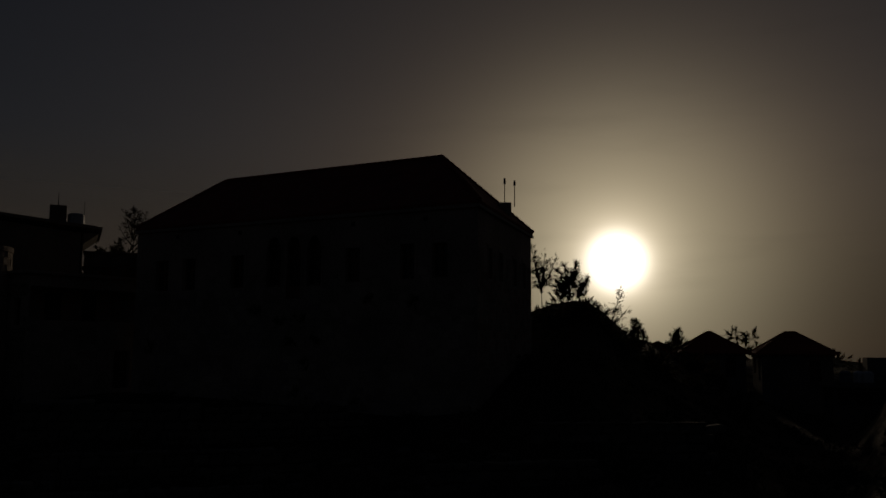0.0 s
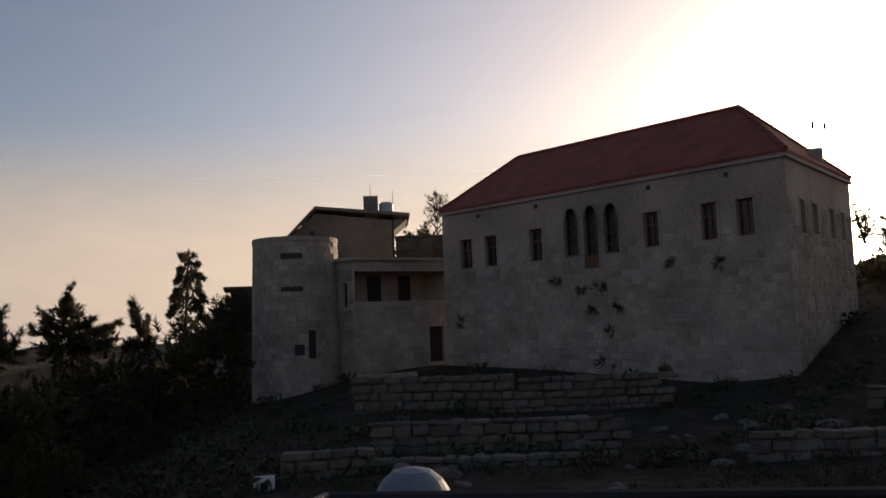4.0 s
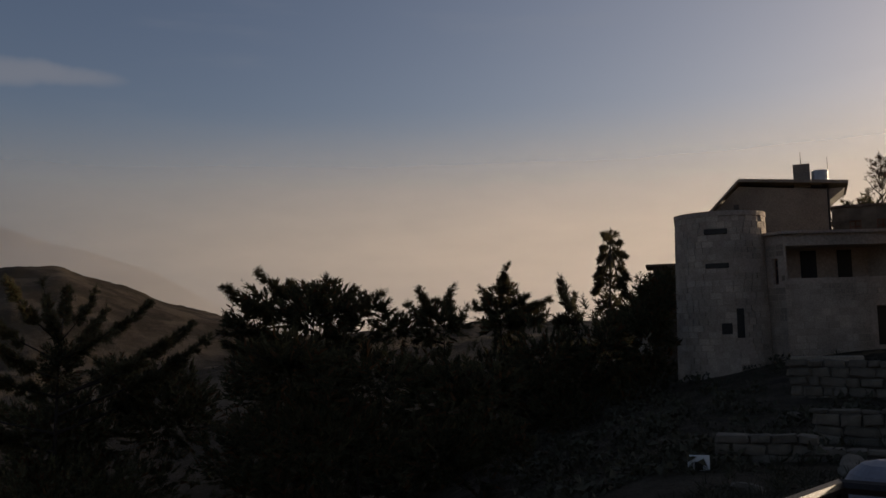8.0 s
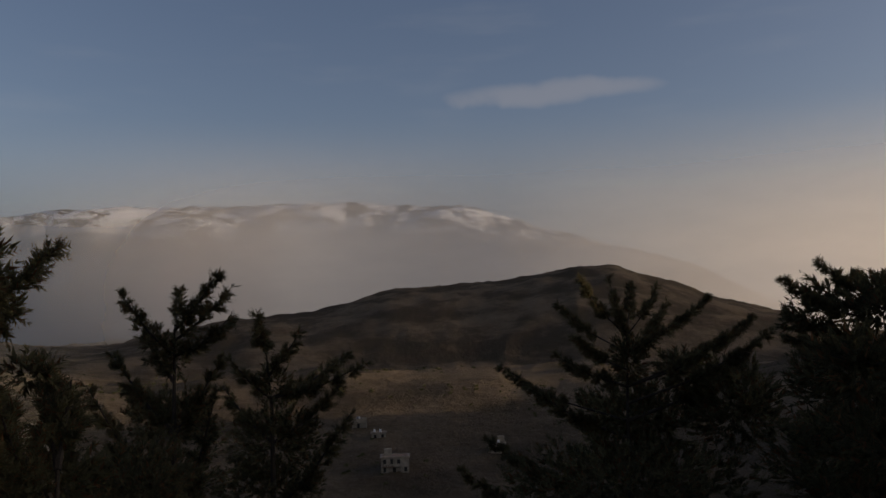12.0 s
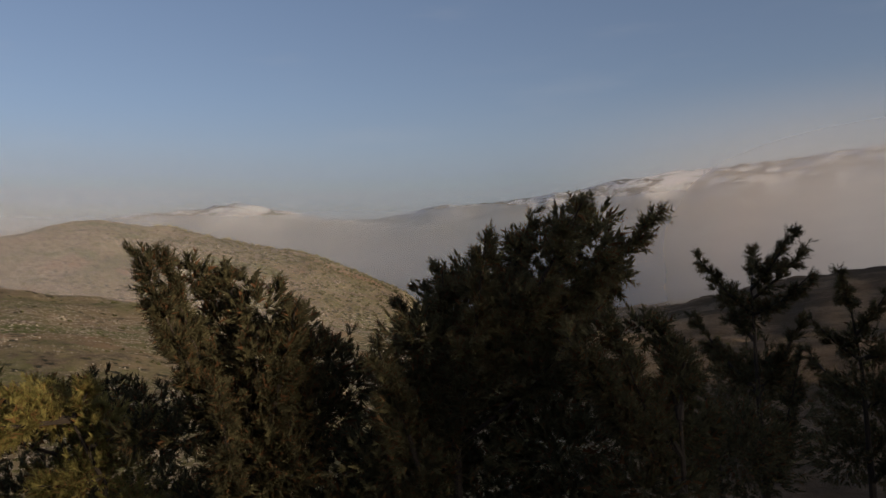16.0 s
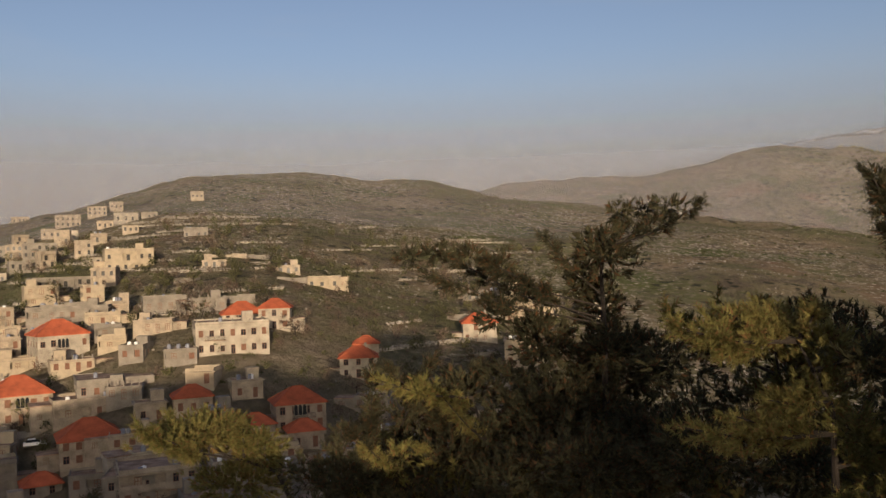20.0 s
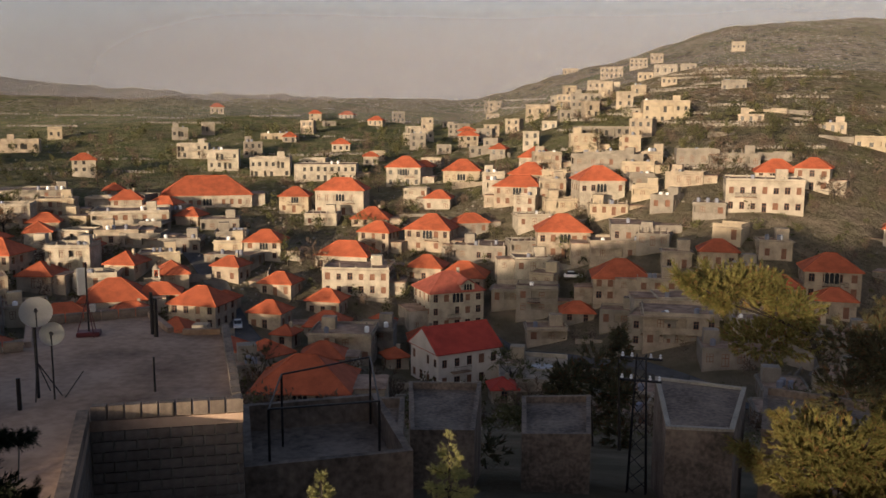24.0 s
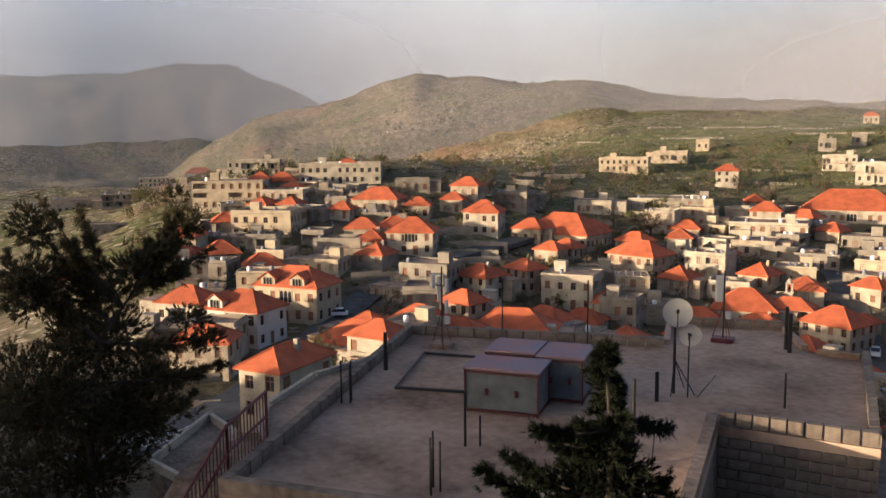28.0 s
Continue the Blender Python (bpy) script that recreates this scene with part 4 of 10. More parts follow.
conifer("dark cypress fanning out in long upswept limbs", at(71.00, -21.28, 34),
        [at(70.88, -6.68, 34), at(70.66, -0.90, 34)],
        [(1, at(73.49, 2.77, 31.62), 0.335), (1, at(71.67, 2.92, 34.00), 0.313), (1, at(70.28, 2.33, 36.38), 0.313), (1, at(68.62, 2.14, 32.98), 0.223), (0.95, at(74.93, 1.21, 35.36), 0.313), (0.9, at(73.98, -0.91, 31.62), 0.402), (0.85, at(75.36, -1.97, 34.00), 0.491), (0.75, at(79.04, -2.54, 36.38), 0.402), (0.7, at(77.05, -4.04, 32.98), 0.581), (0.5, at(79.93, -7.16, 35.36), 0.581), (0.35, at(81.63, -9.01, 31.62), 0.581), (0.95, at(65.61, 1.33, 34.00), 0.313), (0.95, at(68.11, 1.06, 36.38), 0.313), (0.95, at(67.78, -0.23, 32.98), 0.357), (0.85, at(62.88, 0.17, 35.36), 0.491), (0.85, at(64.54, -1.02, 31.62), 0.491), (0.8, at(61.85, -0.79, 34.00), 0.491), (0.75, at(63.51, -2.48, 36.38), 0.670), (1, at(71.42, 1.32, 32.98), 0.313)],
        [(at(70.59, -2.37, 34.00), 0.89, 1.34), (at(67.50, -3.15, 35.02), 1.12, 0.80), (at(70.14, -5.98, 36.04), 3.35, 1.79), (at(70.97, -9.84, 34.00), 6.03, 2.01), (at(64.33, -5.33, 35.02), 2.23, 2.23)],
        "leaf_pine", 0.085, 1.7)
conifer("broad dark cedar with flat layered top", at(56.03, -15.95, 48),
        [at(55.60, -4.66, 48), at(55.69, 0.22, 48)],
        [(0.95, at(61.07, 2.27, 44.64), 0.505), (1, at(58.92, 3.21, 48.00), 0.441), (1, at(56.94, 2.57, 51.36), 0.568), (1, at(54.57, 2.66, 46.56), 0.441), (1, at(52.63, 1.99, 49.92), 0.505), (1, at(51.03, 1.76, 44.64), 0.441), (0.9, at(51.73, 0.65, 48.00), 0.757), (0.85, at(60.87, 0.35, 51.36), 0.946), (0.8, at(61.10, -1.09, 46.56), 1.135), (0.85, at(50.35, -0.24, 49.92), 0.757)],
        [(at(55.69, 0.22, 48.00), 3.47, 1.58), (at(58.38, 1.29, 49.44), 1.89, 1.07), (at(54.97, 1.33, 50.88), 3.15, 0.95), (at(52.06, 0.55, 48.00), 1.42, 0.95), (at(59.66, -0.22, 49.44), 1.58, 1.26), (at(56.23, -3.97, 50.88), 5.99, 3.47), (at(55.80, -8.74, 48.00), 8.20, 3.78)],
        "leaf_pine", 0.12, 1.7)
conifer("dark cedar with a flat ragged crown", at(47.25, -10.92, 50),
        [at(46.98, -5.10, 50), at(47.04, -0.70, 50)],
        [(1, at(48.57, 1.79, 46.50), 0.394), (1, at(46.41, 1.99, 50.00), 0.394), (0.95, at(49.34, 0.92, 53.50), 0.460), (0.95, at(45.52, 0.55, 48.50), 0.460), (0.9, at(50.19, -0.43, 52.00), 0.723)],
        [(at(47.23, -0.70, 50.00), 1.84, 1.18), (at(47.38, 0.49, 51.50), 1.31, 0.85), (at(50.20, -0.79, 53.00), 1.64, 0.99), (at(47.72, -5.08, 50.00), 3.94, 3.28), (at(48.21, -9.35, 51.50), 5.91, 3.28)],
        "leaf_pine", 0.12, 1.7)
conifer("dark pine with a leaning pointed leader", at(43.61, -8.75, 60),
        [at(43.30, -5.20, 60), at(43.28, 0.67, 60)],
        [(1, at(42.74, 3.33, 55.80), 0.355), (1, at(43.03, 2.52, 60.00), 0.552), (0.95, at(44.54, 1.94, 64.20), 0.512), (0.95, at(41.60, 1.18, 58.20), 0.631), (0.95, at(40.06, 0.95, 62.40), 0.473), (0.9, at(40.54, -0.15, 55.80), 0.788), (0.95, at(44.95, 0.72, 60.00), 0.631)],
        [(at(42.95, -0.45, 60.00), 2.36, 1.81), (at(42.97, 1.22, 61.80), 1.42, 1.42), (at(41.09, -0.13, 63.60), 1.42, 0.95), (at(42.93, -5.21, 60.00), 4.73, 4.34), (at(42.36, -9.85, 61.80), 7.09, 3.94)],
        "leaf_pine", 0.13, 1.7)
conifer("thin dark pine with a crooked tip", at(39.35, -6.84, 62),
        [at(38.98, -5.28, 62), at(38.85, -0.19, 62)],
        [(1, at(39.34, 2.40, 57.66), 0.326), (1, at(38.93, 1.65, 62.00), 0.326), (1, at(38.47, 1.19, 66.34), 0.367), (0.95, at(39.81, -0.35, 60.14), 0.489), (0.95, at(37.97, -0.03, 64.48), 0.489)],
        [(at(38.92, -0.93, 62.00), 1.14, 1.38), (at(38.52, -4.57, 63.86), 3.26, 3.67), (at(38.01, -9.53, 65.72), 5.70, 4.48)],
        "leaf_pine", 0.13, 1.7)
conifer("tall slender spruce with short upturned branches", at(36.79, -5.58, 68),
        [at(36.39, -5.32, 68), at(36.08, 1.92, 68), at(35.92, 5.48, 68)],
        [(0.97, at(36.37, 5.09, 63.24), 0.223), (0.97, at(35.47, 5.09, 68.00), 0.223), (0.94, at(36.56, 4.15, 72.76), 0.268), (0.94, at(35.32, 4.46, 65.96), 0.268), (0.92, at(36.74, 3.34, 70.72), 0.357), (0.93, at(34.99, 3.64, 63.24), 0.223), (0.92, at(35.30, 3.14, 68.00), 0.357), (0.88, at(36.96, 2.32, 72.76), 0.447), (0.88, at(34.92, 2.06, 65.96), 0.357), (0.85, at(37.19, 1.23, 70.72), 0.536), (0.85, at(35.04, 0.97, 63.24), 0.536), (1, at(35.97, 4.49, 68.00), 0.357), (0.95, at(36.03, 3.02, 72.76), 0.536)],
        [(at(36.08, 1.92, 68.00), 0.71, 1.34), (at(36.04, 0.27, 70.04), 1.52, 1.34), (at(36.05, -1.73, 72.08), 2.05, 2.23), (at(35.32, -5.33, 68.00), 4.47, 4.47)],
        "leaf_pine", 0.11, 1.9)
conifer("dark scrubby pines beside the tower wall", at(34.00, -4.99, 58),
        [at(33.58, -5.34, 58), at(33.35, -0.35, 58)],
        [(1, at(34.29, 2.22, 53.94), 0.343), (1, at(33.95, 1.84, 58.00), 0.457), (0.95, at(34.76, 1.14, 62.06), 0.457)],
        [(at(33.35, -0.35, 58.00), 1.75, 2.29), (at(33.09, 1.45, 59.74), 1.14, 1.52), (at(32.5, 1.5, 56), 1.2, 1.7), (at(33.3, 0.9, 56), 1.5, 1.6), (at(34.4, -0.6, 56), 1.9, 1.5), (at(34.74, 0.05, 61.48), 1.14, 1.14), (at(33.90, -4.63, 58.00), 2.67, 3.43)],
        "leaf_pine", 0.13, 1.0)
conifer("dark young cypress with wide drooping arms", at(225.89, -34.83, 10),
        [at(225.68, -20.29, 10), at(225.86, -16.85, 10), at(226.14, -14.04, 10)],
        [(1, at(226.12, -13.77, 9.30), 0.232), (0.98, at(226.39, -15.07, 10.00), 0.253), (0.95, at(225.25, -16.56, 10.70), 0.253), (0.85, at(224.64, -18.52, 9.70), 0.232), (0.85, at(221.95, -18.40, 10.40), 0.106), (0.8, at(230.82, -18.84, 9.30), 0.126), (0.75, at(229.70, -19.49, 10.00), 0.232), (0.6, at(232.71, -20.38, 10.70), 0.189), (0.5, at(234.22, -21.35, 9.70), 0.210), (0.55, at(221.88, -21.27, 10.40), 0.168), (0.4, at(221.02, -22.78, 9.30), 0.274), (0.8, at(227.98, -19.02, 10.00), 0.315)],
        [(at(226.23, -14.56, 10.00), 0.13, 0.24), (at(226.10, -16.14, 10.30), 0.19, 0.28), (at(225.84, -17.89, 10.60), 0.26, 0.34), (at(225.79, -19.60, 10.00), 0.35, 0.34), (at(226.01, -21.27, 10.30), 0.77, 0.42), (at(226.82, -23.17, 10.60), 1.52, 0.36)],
        "leaf_dark_shade", 0.04, 2.2)
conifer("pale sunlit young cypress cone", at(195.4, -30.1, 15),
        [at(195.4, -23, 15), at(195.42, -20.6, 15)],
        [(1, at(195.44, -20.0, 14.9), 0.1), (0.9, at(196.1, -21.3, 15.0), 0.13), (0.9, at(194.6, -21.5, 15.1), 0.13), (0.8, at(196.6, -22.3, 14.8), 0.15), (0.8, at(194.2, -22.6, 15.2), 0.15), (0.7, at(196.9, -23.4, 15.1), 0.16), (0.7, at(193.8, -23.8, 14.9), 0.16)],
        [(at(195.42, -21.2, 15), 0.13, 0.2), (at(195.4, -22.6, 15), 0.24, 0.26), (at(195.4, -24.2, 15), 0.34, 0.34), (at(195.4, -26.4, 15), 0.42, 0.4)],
        "leaf_pale_lit", 0.034, 1.0)
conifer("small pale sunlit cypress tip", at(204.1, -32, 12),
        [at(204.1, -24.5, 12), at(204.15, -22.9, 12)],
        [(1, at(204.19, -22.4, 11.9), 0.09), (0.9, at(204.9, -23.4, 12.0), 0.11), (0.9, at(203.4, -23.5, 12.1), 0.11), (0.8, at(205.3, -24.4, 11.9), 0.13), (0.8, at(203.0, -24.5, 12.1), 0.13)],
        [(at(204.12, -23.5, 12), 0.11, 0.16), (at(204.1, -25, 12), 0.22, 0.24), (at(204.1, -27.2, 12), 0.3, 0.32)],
        "leaf_pale_lit", 0.032, 1.0)
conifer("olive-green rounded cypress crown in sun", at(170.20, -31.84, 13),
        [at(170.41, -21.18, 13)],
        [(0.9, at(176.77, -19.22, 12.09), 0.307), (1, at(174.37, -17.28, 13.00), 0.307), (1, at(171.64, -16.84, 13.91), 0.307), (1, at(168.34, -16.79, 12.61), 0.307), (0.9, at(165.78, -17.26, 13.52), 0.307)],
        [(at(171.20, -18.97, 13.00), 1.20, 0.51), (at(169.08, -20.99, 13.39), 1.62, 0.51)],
        "leaf_olive_lit", 0.055, 1.7)
conifer("big dark cypress with loose sunlit sprays", at(260.47, -30.26, 20),
        [at(259.67, -17.46, 20), at(258.68, -12.12, 20), at(255.80, -8.15, 20)],
        [(1, at(253.36, -3.46, 18.60), 0.420), (0.98, at(254.29, -5.03, 20.00), 0.578), (0.95, at(251.96, -6.91, 21.40), 0.394), (1, at(252.73, -4.73, 19.40), 0.394), (0.95, at(255.35, -6.05, 20.80), 0.526), (0.8, at(251.84, -12.32, 18.60), 0.447), (0.7, at(251.21, -14.15, 20.00), 0.342), (0.6, at(253.43, -16.09, 21.40), 0.788), (0.9, at(261.64, -3.36, 19.40), 0.342), (0.9, at(262.20, -5.02, 20.80), 0.526), (0.9, at(259.51, -4.30, 18.60), 0.236), (0.8, at(263.67, -6.61, 20.00), 0.657), (0.85, at(260.93, -6.79, 21.40), 0.526)],
        [(at(253.44, -5.48, 20.0), 0.47, 0.51), (at(254.94, -7.93, 20.4), 0.59, 0.51), (at(253.36, -11.26, 20.0), 0.64, 0.42), (at(252.36, -12.77, 19.6), 0.51, 0.30), (at(255.29, -14.67, 20.5), 0.77, 0.51), (at(257.84, -17.19, 20.0), 0.85, 0.59), (at(262.30, -5.08, 20.6), 0.64, 0.64), (at(262.50, -8.13, 20.0), 0.77, 0.68), (at(259.88, -12.14, 20.6), 1.02, 0.77), (at(261.75, -16.02, 20.0), 1.10, 0.77), (at(258.08, -9.50, 20.6), 0.68, 0.59), (at(259.73, -20.32, 20.2), 1.10, 0.68), (at(254.05, -3.66, 20.0), 0.26, 0.38), (at(256.80, -8.09, 20.00), 0.79, 0.66), (at(262.31, -9.06, 20.60), 1.18, 0.79), (at(258.68, -12.12, 21.20), 1.58, 0.92), (at(262.72, -15.05, 20.00), 2.10, 1.45), (at(257.26, -16.40, 20.60), 1.71, 1.45), (at(261.75, -19.48, 21.20), 2.89, 1.31)],
        "leaf_pine", 0.055, 1.0)
conifer("dark conifer bush beside the castle corner", at(352.02, 1.43, 60),
        [at(351.92, 1.59, 60), at(351.82, 3.43, 60)],
        [(1, at(351.21, 5.79, 55.80), 0.394), (1, at(351.95, 5.65, 60.00), 0.473), (0.95, at(350.49, 4.82, 64.20), 0.394), (1, at(352.50, 5.28, 58.20), 0.473), (0.8, at(349.79, 3.06, 62.40), 0.473)],
        [(at(351.77, 4.54, 60.00), 1.18, 1.02), (at(351.61, 2.88, 61.80), 1.97, 1.58), (at(350.17, 1.60, 63.60), 1.97, 1.42), (at(352.72, 1.22, 60.00), 2.36, 2.36), (at(348.76, 0.33, 61.80), 1.97, 1.18), (at(351.65, -0.59, 63.60), 3.55, 1.58)],
        "leaf_pine", 0.12, 1.0)
conifer("bare-twigged shrub with thin dark branches", at(353.47, 1.37, 62),
        [at(353.45, 2.33, 62), at(353.50, 4.17, 62)],
        [(1, at(354.15, 6.92, 57.66), 0.896), (1, at(353.23, 6.58, 62.00), 0.896), (1, at(352.49, 6.21, 66.34), 0.815), (0.9, at(353.79, 5.66, 60.14), 0.896)],
        [],
        "leaf_bare", 0.16, 0.22)
conifer("bare-twigged shrub leaning down the slope", at(348.96, 0.85, 66),
        [at(349.10, 0.87, 66), at(349.16, 1.60, 66)],
        [(1, at(348.40, 3.97, 61.38), 0.607), (1, at(347.92, 2.87, 66.00), 0.694), (0.9, at(348.08, 1.78, 70.62), 0.694), (1, at(349.42, 3.06, 64.02), 0.607)],
        [],
        "leaf_bare", 0.16, 0.2)
conifer("small dark pointed conifer on the slope", at(347.63, 0.21, 75),
        [at(347.60, 0.52, 75)],
        [(1, at(347.57, 2.04, 69.75), 0.296)],
        [(at(347.59, 1.06, 75.00), 0.44, 0.79), (at(347.50, 0.16, 77.25), 0.99, 0.79)],
        "leaf_pine", 0.12, 1.0)
conifer("small dark conifer between the houses", at(344.96, -0.68, 90),
        [at(344.93, 0.17, 90)],
        [(1, at(344.90, 1.39, 83.70), 0.296)],
        [(at(344.92, 0.46, 90.00), 0.71, 0.95)],
        "leaf_pine", 0.13, 1.0)
conifer("dark round trees behind the houses", at(341.18, -2.01, 100),
        [at(341.06, -0.16, 100)],
        [],
        [(at(341.42, 0.96, 100.00), 1.05, 0.66), (at(340.42, 0.89, 103.00), 1.05, 0.66), (at(340.95, 0.02, 106.00), 2.63, 0.92), (at(335.99, -0.46, 100.00), 2.63, 0.92), (at(345.55, -0.01, 103.00), 2.63, 0.92), (at(333.89, -0.93, 106.00), 2.63, 0.66)],
        "leaf_pine", 0.28, 1.0)
conifer("dark pointed conifers crowding the slope below the houses", at(346.17, -2.6, 68),
        [at(346.17, -1.2, 68), at(346.17, -0.4, 68)],
        [(1, at(347.48, 2.08, 70), 0.35), (1, at(344.80, 1.43, 72), 0.35), (1, at(342.58, -0.70, 66), 0.35)],
        [(at(350.30, 1.88, 66), 1.00, 1.10), (at(347.53, 0.95, 70), 0.70, 1.30), (at(348.69, -0.27, 66), 1.80, 1.30), (at(346.08, -0.97, 68), 1.80, 1.50), (at(344.85, 0.40, 72), 0.80, 1.20), (at(343.86, -1.31, 70), 1.60, 1.30), (at(342.64, -1.81, 66), 0.90, 1.20), (at(341.52, -3.62, 66), 1.80, 1.40), (at(350.75, -0.97, 62), 1.80, 1.50), (at(347.49, -3.39, 62), 2.40, 1.80), (at(344.01, -4.34, 62), 2.40, 1.80)],
        "leaf_pine", 0.13, 1.2)
conifer("leafless tree with a fine rounded head of twigs", at(19.83, -1.71, 76),
        [at(19.81, 5.84, 76), at(19.80, 6.77, 76)],
        [(1, at(19.77, 8.88, 70.68), 0.599), (1, at(20.38, 8.37, 76.00), 0.599), (1, at(19.18, 8.43, 81.32), 0.599), (0.95, at(20.76, 7.70, 73.72), 0.549), (0.95, at(18.97, 7.61, 79.04), 0.549), (1, at(20.08, 8.63, 70.68), 0.599), (1, at(19.48, 8.70, 76.00), 0.599)],
        [],
        "leaf_bare", 0.2, 0.18)
conifer("dark conifers between the villa and the castle", at(20.16, -1.60, 80),
        [at(20.13, 4.35, 80)],
        [(1, at(20.62, 6.74, 74.40), 0.263), (1, at(21.96, 6.42, 80.00), 0.263)],
        [(at(20.86, 5.66, 80.00), 2.10, 1.16), (at(21.61, 4.74, 82.40), 2.10, 1.58)],
        "leaf_pine", 0.12, 1.0)
conifer("dark round-headed evergreen in the valley", at(186.51, -20.79, 75),
        [at(186.59, -17.25, 75)],
        [],
        [(at(187.18, -16.37, 75.00), 1.77, 1.28), (at(186.04, -16.86, 77.25), 2.17, 1.58), (at(187.92, -17.32, 79.50), 1.48, 1.08)],
        "leaf_pine", 0.28, 1.0)
conifer("tall dark columnar cypress", at(183.78, -21.01, 68),
        [at(183.95, -17.45, 68), at(184.06, -14.57, 68)],
        [(1, at(184.01, -12.93, 63.24), 0.536)],
        [(at(184.05, -14.75, 68.00), 0.98, 2.23), (at(183.95, -17.45, 70.04), 1.25, 2.68), (at(183.97, -19.95, 72.08), 1.34, 2.23)],
        "leaf_pine", 0.26, 1.2)
conifer("tall dark columnar cypress beside the sheds", at(168.74, -21.23, 60),
        [at(169.05, -15.91, 60)],
        [(1, at(169.01, -12.23, 55.80), 0.631)],
        [(at(168.71, -14.20, 60.00), 1.58, 2.36), (at(168.65, -17.18, 61.80), 2.36, 2.76)],
        "leaf_pine", 0.26, 1.2)
conifer("dark spreading bush by the low roofs", at(192.82, -22.57, 44),
        [at(192.86, -22.12, 44)],
        [],
        [(at(193.07, -21.41, 44.00), 1.45, 1.16), (at(192.45, -23.51, 45.32), 1.73, 1.16)],
        "leaf_pine", 0.12, 1.0)
conifer("dense dark cypress thicket on the bank below", at(52.79, -17.24, 30),
        [at(52.81, -8.59, 30)],
        [],
        [(at(57.20, -3.03, 30.00), 2.36, 1.38), (at(51.54, -3.95, 30.90), 2.36, 1.38), (at(45.47, -4.90, 31.80), 2.17, 1.18), (at(55.33, -7.74, 30.00), 3.94, 1.77), (at(47.54, -8.95, 30.90), 3.15, 1.58), (at(57.12, -10.78, 31.80), 3.15, 1.18), (at(43.39, -8.49, 30.00), 1.18, 1.18)],
        "leaf_pine", 0.12, 1.0)
conifer("dark dense trees at the foot of the round tower", at(37.75, -7.28, 46),
        [at(37.66, -5.91, 46)],
        [],
        [(at(40.54, -2.93, 46.00), 2.72, 2.12), (at(36.88, -2.29, 47.38), 2.12, 2.12), (at(33.91, -1.61, 48.76), 1.81, 2.72), (at(39.12, -6.58, 46.00), 3.32, 1.81), (at(34.72, -5.98, 47.38), 2.42, 1.51), (at(32.94, 0.59, 48.76), 0.79, 1.81)],
        "leaf_pine", 0.12, 1.0)
conifer("shaded cypress crowns below the terrace", at(147.63, -34.65, 10),
        [at(147.48, -14.50, 10)],
        [],
        [(at(145.72, -11.83, 10.00), 0.99, 0.59), (at(139.39, -12.21, 10.30), 0.99, 0.66), (at(152.56, -12.61, 10.60), 0.85, 0.53), (at(135.92, -6.36, 10.00), 0.39, 0.53), (at(147.86, -6.46, 10.30), 0.39, 0.33), (at(139.39, -3.79, 10.60), 0.46, 0.26), (at(137.04, -5.09, 10.00), 0.39, 0.39)],
        "leaf_pine", 0.047, 0.7)
conifer("broad dark cypress among the villas' yards", at(185.57, -20.89, 72),
        [at(185.77, -17.40, 72)],
        [],
        [(at(187.41, -16.55, 72.00), 2.18, 1.70), (at(185.62, -15.50, 74.16), 1.70, 1.70), (at(184.19, -17.21, 76.32), 2.08, 2.84), (at(187.87, -17.64, 72.00), 1.89, 1.23), (at(183.97, -14.47, 74.16), 0.85, 1.89), (at(185.43, -18.72, 76.32), 2.84, 1.89)],
        "leaf_pine", 0.26, 1.1)


# ---- houses of the town ----
def window_meshes():
    # frame: one plate with four lights cut through it
    xs, zs = (-0.5, -0.42, -0.04, 0.04, 0.42, 0.5), (0.0, 0.05, 0.62, 0.67, 0.94, 1.0)
    bm = bmesh.new()
    solid = lambda i, j: not (i in (1, 3) and j in (1, 3))
    quad = lambda *p: bm.faces.new([bm.verts.new(q) for q in p])
    for i in range(5):
        for j in range(5):
            if not solid(i, j):
                continue
            x0, x1, z0, z1 = xs[i], xs[i + 1], zs[j], zs[j + 1]
            quad((x0, -0.05, z0), (x1, -0.05, z0), (x1, -0.05, z1), (x0, -0.05, z1))
            for di, dj, a, b in ((-1, 0, (x0, z1), (x0, z0)), (1, 0, (x1, z0), (x1, z1)), (0, -1, (x0, z0), (x1, z0)), (0, 1, (x1, z1), (x0, z1))):
                k, l = i + di, j + dj
                if not (0 <= k < 5 and 0 <= l < 5) or not solid(k, l):
                    quad((a[0], -0.05, a[1]), (a[0], 0.02, a[1]), (b[0], 0.02, b[1]), (b[0], -0.05, b[1]))
    bmesh.ops.remove_doubles(bm, verts=bm.verts[:], dist=1e-5)
    frame_me = mesh_of("window", bm, M["wood"])
    pane_me = mesh_of("pane", boxed(-0.42, 0.0, 0.05, 0.42, 0.015, 0.94), M["glass"])
    # shutter: slats as one folded sheet
    bm = bmesh.new()
    prof = [(0.02, 0.0), (-0.02, 0.0)]
    for k in range(8):
        prof += [(-0.03, k / 8 + 0.01), (0.01, k / 8 + 0.115)]
    prof += [(-0.02, 1.0), (0.02, 1.0)]
    L = [bm.verts.new((-0.5, y, z)) for y, z in prof]
    R = [bm.verts.new((0.5, y, z)) for y, z in prof]
    for k in range(len(prof) - 1):
        bm.faces.new((L[k], R[k], R[k + 1], L[k + 1]))
    shut_me = mesh_of("shutter", bm, M["wood"])
    return frame_me, pane_me, shut_me


